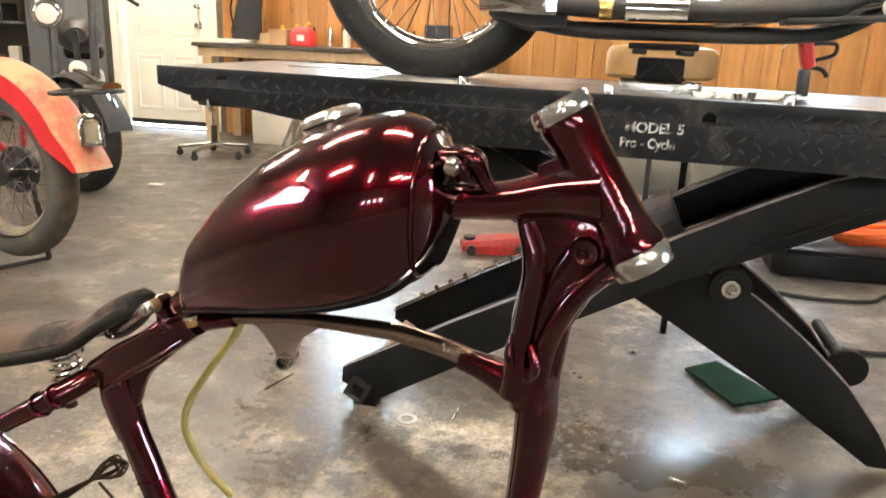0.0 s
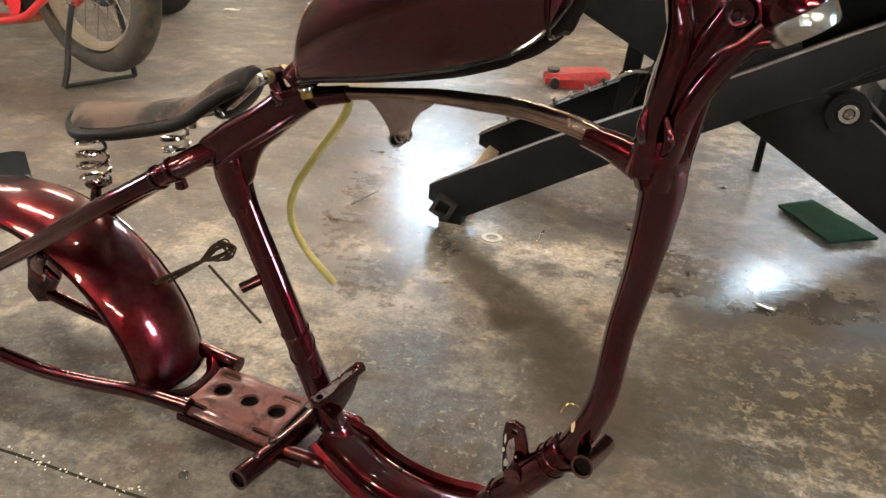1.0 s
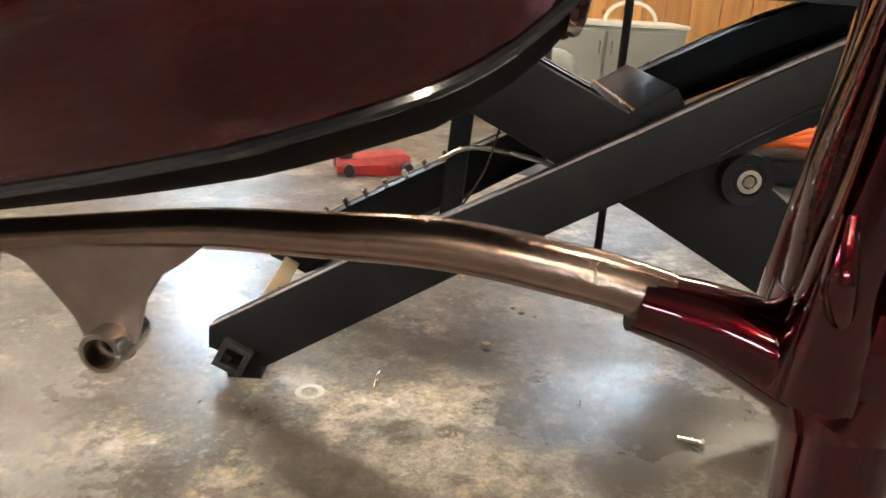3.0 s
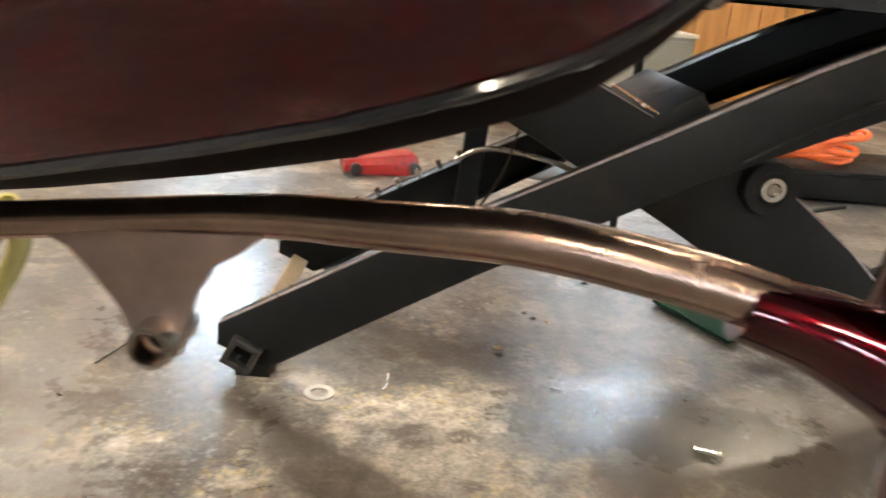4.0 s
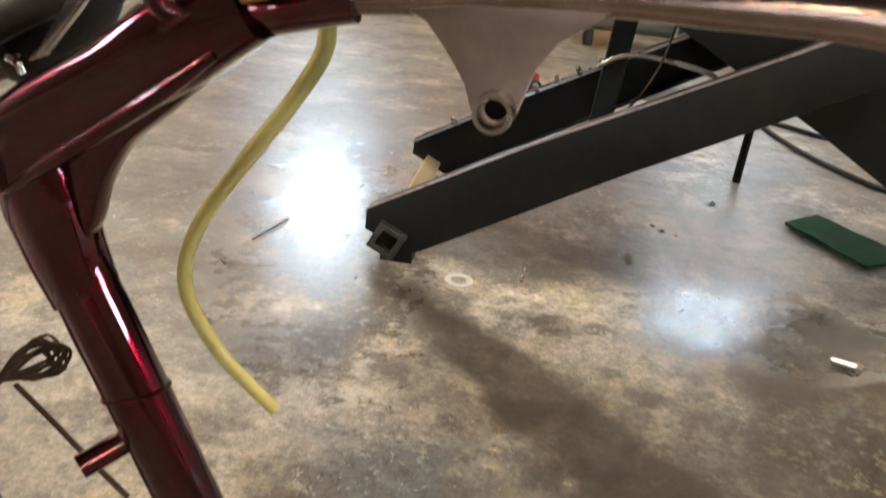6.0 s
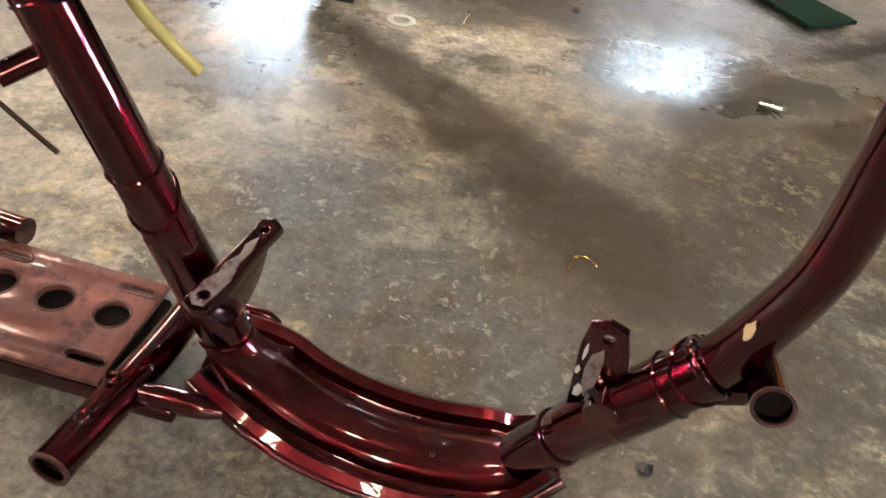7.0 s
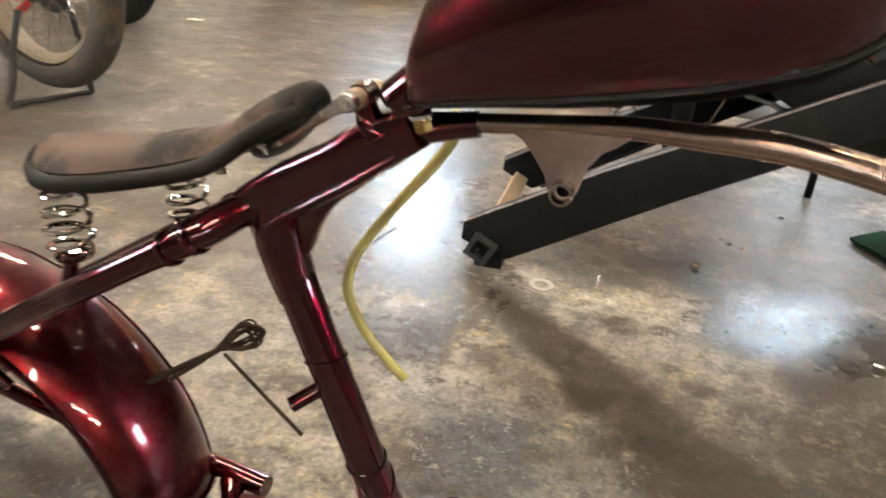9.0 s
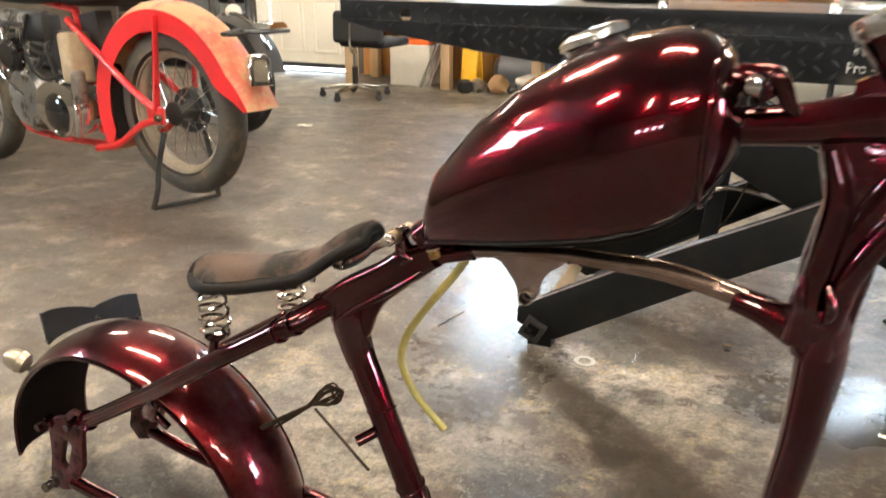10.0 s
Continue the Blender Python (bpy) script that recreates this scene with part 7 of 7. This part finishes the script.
wheel(red, (-1.55, 0, 0.335), 0, 0.335, 0.055, 0.238, 24, RUBBER_OLD)
part("fork", tube([(-1.55, -0.09, 0.335), (-1.42, -0.09, 0.75), (-1.34, -0.05, 1.0)], 0.016, 10), IRON, red)
part("fork", tube([(-1.55, 0.09, 0.335), (-1.42, 0.09, 0.75), (-1.34, 0.05, 1.0)], 0.016, 10), IRON, red)

# ---- the black motorcycle behind it ----
BLK = pose(-2.69, 4.44, 0, 0, 0, -60)
blk = thing("motorcycle", "black motorcycle with a chrome headlamp parked nose out", "motorcycle", BLK)
wheel(blk, (0, 0, 0.335), 40, 0.335, 0.065, 0.225, 24, RUBBER)
fd = part("fender", sheet([[(0.375 * math.cos(radians(t)) * 1.0, u * 0.085, 0.335 + (0.385 - 0.03 * abs(u) ** 2) * math.sin(radians(t))) for u in (-1, -0.6, 0, 0.6, 1)] for t in range(10, 175, 11)], 0.004), IRON, blk, "black front fender")
ft = part("fender_trim", tube([(0.395 * math.cos(radians(t)), 0.0, 0.337 + 0.39 * math.sin(radians(t))) for t in range(30, 110, 10)], 0.012, 8), CHROME, blk, "chrome fender trim")
for ob in (fd, ft):
    ob.data.transform(pose(0, 0, 0, 0, 0, 40))
part("fender_lamp", lathe([(0, 0.03), (0.03, 0.025), (0.045, 0.012), (0.05, 0.0), (0.03, -0.03), (0, -0.04)], 20, pose(-0.02, 0.02, 0.735, 0, 60, 0)), PALE, blk, "cream fender lamp")
for w in (-0.11, 0.11):
    part("fork_leg", tube([(0, w, 0.335), (-0.16, w, 0.80), (-0.30, w, 1.20)], 0.024, 12), IRON, blk)
hl = part("headlamp", lathe([(0, 0.03), (0.06, 0.026), (0.082, 0.01), (0.088, 0.0), (0.08, -0.05), (0.04, -0.11), (0, -0.12)], 28, pose(-0.18, -0.13, 1.04, 0, 90, 0)), CHROME, blk, "round chrome headlamp")
# glare on the glass, put in as a paper-white colour
part("headlamp_glass", lathe([(0, 0.036), (0.05, 0.031), (0.074, 0.016), (0, 0.014)], 24, pose(-0.18, -0.13, 1.04, 0, 90, 0)), PAPER, hl, "lamp glass with its glare painted in white")
part("fuel_tank", loft([[(s, 0.15 * k * math.cos(t), 0.92 + 0.12 * k * math.sin(t)) for t in (2 * math.pi * j / 20 for j in range(20))] for s, k in ((-0.42, 0.4), (-0.52, 0.85), (-0.75, 1.0), (-0.95, 0.5))]), IRON, blk)
part("engine_block", box((0.40, 0.26, 0.36), (-0.68, 0, 0.52), 0.05, 3), ENGINE, blk)
part("seat", box((0.5, 0.26, 0.10), (-1.2, 0, 0.80), 0.04, 3), LEATHER, blk)
part("frame_rail", tube([(-0.35, 0, 0.95), (-0.45, 0, 0.25), (-1.0, 0, 0.2), (-1.5, 0, 0.33)], 0.02, 10), IRON, blk)
wheel(blk, (-1.5, 0, 0.335), 0, 0.335, 0.065, 0.225, 12, RUBBER)
part("handlebar", tube([(-0.40, -0.38, 1.12), (-0.32, -0.2, 1.20), (-0.30, 0, 1.17), (-0.32, 0.2, 1.20), (-0.40, 0.38, 1.12)], 0.012, 10), IRON, blk)

# ---- along the back wall ----
lock = thing("locker", "tall dark grey steel locker beside the door", "locker", BACK @ pose(-1.44, -0.27, 0))
part("carcass", box((0.46, 0.50, 1.95), (0, 0, 0.975), 0.006, 1), LOCKER, lock)
part("locker_door", box((0.215, 0.018, 1.85), (-0.112, -0.259, 0.98), 0.004, 1), LOCKER, lock)
part("locker_door", box((0.215, 0.018, 1.85), (0.112, -0.259, 0.98), 0.004, 1), LOCKER, lock)
part("locker_handle", tube([(0.02, -0.275, 0.98), (0.02, -0.29, 1.0), (0.02, -0.29, 1.12), (0.02, -0.275, 1.14)], 0.007, 8), CHROME, lock)
shelf = thing("shelf_unit", "dark steel shelf crowded with parts beside the locker", "shelf", BACK @ pose(-2.18, -0.25, 0))
for z in (0.12, 0.55, 0.98, 1.4, 1.82):
    part("shelf_board", box((0.92, 0.42, 0.025), (0, 0, z), 0.003, 1), LOCKER, shelf)
for sx in (-0.45, 0.45):
    for sy in (-0.2, 0.2):
        part("shelf_post", box((0.03, 0.03, 1.9), (sx, sy, 0.95), 0.003, 1), LOCKER, shelf)
random.seed(31)
for k in range(14):
    z = (0.1325, 0.5625, 0.9925, 1.4125)[k % 4]
    h = random.uniform(0.08, 0.25)
    tagged(place("parts_box", box((random.uniform(0.10, 0.2), 0.2, h), (0, 0, h / 2), 0.005, 1), random.choice((CARD, IRON, YELLOW, PALE, BLACK_PLASTIC)), matrix=BACK @ pose(-2.53 + 0.17 * (k % 5), -0.27, z)), "small stored parts box on the dark shelf", "box", group="boxes on the shelf")

# workbench
BENCH = BACK @ pose(1.55, -0.36, 0)
bench = thing("workbench", "long timber workbench with a dark worn top", "workbench", BENCH)
part("bench_top", box((2.75, 0.62, 0.032), (0, 0, 0.862), 0.004, 1), TIMBER_DARK, bench, "dark stained bench top")
part("apron", box((2.66, 0.035, 0.085), (0, -0.26, 0.803), 0.003, 1), TIMBER, bench)
for sx in (-1.24, -0.28, 0.55, 1.24):
    for sy in (-0.24, 0.24):
        part("leg", box((0.088, 0.088, 0.76), (sx, sy, 0.38), 0.004, 1), TIMBER, bench)
part("lower_shelf", box((2.6, 0.50, 0.022), (0, 0.02, 0.58), 0.003, 1), TIMBER, bench)


def on_bench(u, w):
    return BENCH @ pose(u, w, 0.878)


for u, w, sx, sy, h, mat, label in ((-1.18, -0.1, 0.34, 0.30, 0.035, PAPER, "stack of papers on the workbench"), (-1.10, 0.0, 0.30, 0.22, 0.03, PALE, "pale parts tray on the workbench"), (-0.62, -0.05, 0.16, 0.22, 0.14, CARD, "open cardboard carton on the workbench"),
                                    (-0.80, 0.12, 0.30, 0.10, 0.10, TIMBER, "offcut of timber on the workbench"), (0.3, 0.0, 0.30, 0.24, 0.18, CARD, "brown carton on the workbench"), (0.8, 0.05, 0.22, 0.2, 0.22, BLACK_PLASTIC, "black plastic case on the workbench")):
    tagged(place("bench_box", box((sx, sy, h), (0, 0, h / 2), 0.006, 1), mat, matrix=on_bench(u, w) @ pose(0, 0, 0, 0, 0, 8 * math.sin(u * 9))), label, "box")
can = thing("fuel_can", "bright red plastic fuel can on the workbench", "can", on_bench(-0.40, -0.08))
part("body", loft([[(x * k, y * k, z) for x, y in ((-0.10, -0.06), (0.10, -0.06), (0.10, 0.06), (-0.10, 0.06))] for z, k in ((0, 0.95), (0.02, 1), (0.11, 1), (0.15, 0.7), (0.17, 0.4))]), RED_PLASTIC, can)
part("spout", tube([(0.02, 0, 0.16), (0.06, 0, 0.20)], 0.016, 10), YELLOW, can)
part("label_patch", box((0.07, 0.002, 0.05), (0, -0.0612, 0.07), 0.0008, 1), PAPER, can, "white label patch")
bag = thing("tool_bag", "upright black canvas bag on the workbench", "bag", on_bench(-1.05, 0.10))
part("body", loft([[(0.13 * k * math.cos(t) * 1.1 + dx, 0.09 * k * math.sin(t), z) for t in (2 * math.pi * j / 20 for j in range(20))] for z, k, dx in ((0.035, 1.0, 0), (0.12, 1.05, 0), (0.26, 0.9, 0.02), (0.42, 0.8, 0.05), (0.55, 0.85, 0.06), (0.60, 0.5, 0.06))]), FABRIC, bag)
part("strap", tube([(-0.08, -0.06, 0.45), (-0.10, -0.10, 0.30), (-0.06, -0.11, 0.12)], 0.012, 8, flat=0.4), FABRIC, bag)
part("handle", tube([(-0.03, 0, 0.58), (0.0, 0, 0.66), (0.12, 0, 0.66), (0.14, 0, 0.58)], 0.012, 8), FABRIC, bag)
random.seed(17)
for k in range(12):
    u = -0.75 + 0.16 * k
    r = random.uniform(0.015, 0.035)
    tagged(place("spray_can" if k % 3 else "jar", lathe([(0, 0), (r, 0), (r, 0.10 + r), (r * 0.6, 0.13 + r), (r * 0.5, 0.15 + r), (0, 0.15 + r)], 16), random.choice((CHROME, PALE, YELLOW, RED_PLASTIC, IRON)), matrix=on_bench(u, 0.22)), "small can standing at the back of the workbench", "can", group="cans on the workbench")
for k in range(9):
    u = -1.0 + 0.24 * k
    h = random.uniform(0.08, 0.16)
    tagged(place("shelf_box", box((random.uniform(0.12, 0.2), 0.22, h), (0, 0, h / 2), 0.006, 1), random.choice((CARD, IRON, PALE, BLACK_PLASTIC, TIMBER)), matrix=BENCH @ pose(u, 0.0, 0.5915)), "stored box on the shelf under the workbench", "box", group="boxes under the workbench")


def under(x, y, turn=0.0):
    return pose(x, y, 0, 0, 0, turn)


for x, y, sx, sy, h, mat, label in ((-2.36, 6.95, 0.40, 0.35, 0.36, PALE, "pale storage box under the workbench"), (-0.72, 6.75, 0.36, 0.30, 0.34, CARD, "brown cardboard box under the workbench"), (-0.28, 6.70, 0.20, 0.30, 0.42, BLUE, "dark blue plastic crate under the workbench"),
                                    (-0.05, 6.72, 0.12, 0.3, 0.40, PALE, "pale narrow bin under the workbench"), (0.25, 6.7, 0.3, 0.3, 0.30, IRON, "black steel box under the workbench"), (-2.36, 6.93, 0.36, 0.30, 0.05, ORANGE, "orange lid on the storage box")):
    z = 0.36 if mat is ORANGE else 0.0
    tagged(place("storage_box", box((sx, sy, h), (0, 0, h / 2), 0.012, 2), mat, matrix=pose(x, y, z, 0, 0, -6)), label, "box")
sign = thing("caution_stand", "yellow folding floor stand leaning under the workbench", "sign", under(-1.78, 6.72, -10))
part("panel", box((0.15, 0.02, 0.40), (0, -0.04, 0.22), 0.008, 2, (-8, 0, 0)), YELLOW, sign)
part("panel", box((0.15, 0.02, 0.40), (0, 0.06, 0.22), 0.008, 2, (10, 0, 0)), YELLOW, sign)
for k, (x, z, lean) in enumerate(((-2.22, 0.30, 24), (-2.16, 0.28, 28))):
    tagged(place("chrome_pipe", tube([(0, 0, 0.015), (0.16, 0.02, 0.40)], 0.016, 12, 1), CHROME, matrix=under(x, 6.62 + 0.04 * k)), "chrome pipe leaning under the workbench", "pipe")
ball = thing("air_tank", "dusty grey air tank lying under the workbench", "tank", under(-1.35, 6.85, -6))
part("shell", loft([[(s, 0.15 * k * math.cos(t), 0.17 + 0.15 * k * math.sin(t)) for t in (2 * math.pi * j / 24 for j in range(24))] for s, k in ((-0.26, 0.2), (-0.24, 0.6), (-0.18, 0.95), (0.18, 0.95), (0.24, 0.6), (0.26, 0.2))]), LOCKER, ball)
part("foot", box((0.32, 0.16, 0.03), (0, 0, 0.015), 0.004, 1), IRON, ball)
random.seed(9)
for k in range(8):
    one = bmesh.new()
    bmesh.ops.create_icosphere(one, subdivisions=2, radius=random.uniform(0.05, 0.10))
    for v in one.verts:
        v.co *= 0.8 + 0.5 * abs(noise.noise(v.co * 14 + Vector((k, 0, 0))))
    lo = min(v.co.z for v in one.verts)
    one.transform(Matrix.Translation((0, 0, -lo)))
    tagged(place("scrap_part", one, (IRON, ENGINE, STEEL, CARD)[k % 4], matrix=under(-1.78 + 0.10 * k, 6.50 + 0.07 * (k % 3))), "dirty scrap engine part on the floor", "scrap", group="scrap under the workbench")


def castor(parent, x, y):
    c = part("castor", lathe([(0, -0.012), (0.024, -0.012), (0.028, -0.006), (0.028, 0.006), (0.024, 0.012), (0, 0.012)], 18, pose(x, y, 0.028, 90, 0, 30)), BLACK_PLASTIC, parent)
    part("castor_fork", box((0.03, 0.03, 0.03), (x, y, 0.062), 0.006, 2), BLACK_PLASTIC, c)


chair = thing("shop_chair", "low black padded rolling chair seen from behind", "chair", pose(-2.56, 5.98, 0, 0, 0, -10))
part("backrest", box((0.46, 0.08, 0.25), (0.04, 0.0, 0.555), 0.035, 4, (-4, 0, 0)), FABRIC, chair)
part("seat", box((0.44, 0.42, 0.07), (0.04, 0.24, 0.43), 0.03, 3), FABRIC, chair)
part("back_bar", tube([(0, -0.05, 0.585), (0, -0.055, 0.40), (0, 0.02, 0.36)], 0.016, 10, flat=0.7), CHROME, chair, "bright chrome back support")
part("gas_post", tube([(0, 0, 0.07), (0, 0, 0.25)], 0.025, 14), IRON, chair)
part("gas_rod", tube([(0, 0, 0.25), (0, 0, 0.40)], 0.014, 12), CHROME, chair)
for k in range(5):
    a = radians(200 + 72 * k)
    part("base_leg", tube([(0, 0, 0.10), (0.14 * math.cos(a), 0.14 * math.sin(a), 0.09), (0.28 * math.cos(a), 0.28 * math.sin(a), 0.075)], [0.022, 0.018, 0.014], 10), ALLOY, chair)
    castor(chair, 0.28 * math.cos(a), 0.28 * math.sin(a))
creeper = thing("rolling_stool", "black rolling stool with a low tray under the seat", "stool", pose(-0.98, 6.25, 0, 0, 0, -8))
part("seat", lathe([(0, 0.40), (0.20, 0.40), (0.235, 0.42), (0.24, 0.45), (0.22, 0.475), (0, 0.48)], 30), FABRIC, creeper)
part("post", tube([(0, 0, 0.10), (0, 0, 0.41)], 0.045, 14), BLUE, creeper, "dark blue column")
part("tray", box((0.36, 0.28, 0.05), (-0.10, 0, 0.165), 0.02, 2), PALE, creeper, "cream tray of rags")
for k in range(5):
    a = radians(190 + 72 * k)
    part("base_leg", tube([(0, 0, 0.12), (0.17 * math.cos(a), 0.17 * math.sin(a), 0.10), (0.32 * math.cos(a), 0.32 * math.sin(a), 0.075)], [0.026, 0.022, 0.016], 10), BLACK_PLASTIC, creeper)
    castor(creeper, 0.32 * math.cos(a), 0.32 * math.sin(a))

cab = thing("metal_cabinet", "low grey-green steel cabinet before the pine wall", "cabinet", pose(1.38, 6.05, 0, 0, 0, -6) @ Matrix.Diagonal((1.0, 1.0, 0.82, 1)))
CAB = surface("grey_green_cabinet_paint", (0.20, 0.19, 0.155), 0.45, 0.0, 0.1, 60, 4, 0.05, 0.001)
part("carcass", box((1.05, 0.50, 0.60), (0, 0, 0.33), 0.008, 2), CAB, cab)
part("top", box((1.08, 0.53, 0.03), (0, 0, 0.646), 0.006, 2), PALE, cab, "pale worn top")
for sx in (-0.26, 0.26):
    dr = part("cabinet_door", box((0.50, 0.018, 0.54), (sx, -0.261, 0.33), 0.004, 1), CAB, cab)
    part("handle", tube([(sx * 0.15, -0.272, 0.42), (sx * 0.15, -0.295, 0.43), (sx * 0.15, -0.295, 0.51), (sx * 0.15, -0.272, 0.52)], 0.006, 8), CHROME, dr)
for sx in (-0.48, 0.48):
    for sy in (-0.2, 0.2):
        part("foot", box((0.05, 0.05, 0.03), (sx, sy, 0.015), 0.004, 1), IRON, cab)
comp = thing("air_receiver", "grey horizontal air receiver tank behind the lift", "tank", pose(0.62, 5.15, 0, 0, 0, -5))
part("shell", loft([[(q, 0.17 * k * math.cos(t), 0.245 + 0.17 * k * math.sin(t)) for t in (2 * math.pi * j / 30 for j in range(30))] for q, k in ((-0.40, 0.15), (-0.39, 0.5), (-0.36, 0.82), (-0.31, 0.97), (-0.28, 1.0), (0.28, 1.0), (0.31, 0.97), (0.36, 0.82), (0.39, 0.5), (0.40, 0.15))]), CAB, comp)
for q in (-0.24, 0.24):
    part("foot", box((0.05, 0.26, 0.09), (q, 0, 0.045), 0.008, 2), IRON, comp)
part("outlet", tube([(0.20, -0.05, 0.41), (0.20, -0.05, 0.46), (0.26, -0.08, 0.47)], 0.012, 10), BRASS, comp, "brass outlet cock")
hoop = [(1.55 + 0.17 * math.cos(t), 5.95 - 0.02 * math.cos(t), 0.541 + 0.13 * math.sin(t)) for t in (math.pi * k / 14 for k in range(15))]
tagged(place("hose_loop", tube(hoop, 0.013, 10, 2), PALE), "pale stiff hose arched on the grey cabinet", "hose")
tagged(place("extension_lead", tube([(0.80, 5.85, 0.010), (0.80, 5.89, 0.20), (0.83, 5.94, 0.42), (0.92, 6.02, 0.551)], 0.009, 8), RUBBER), "black lead hanging down beside the cabinet", "cable")
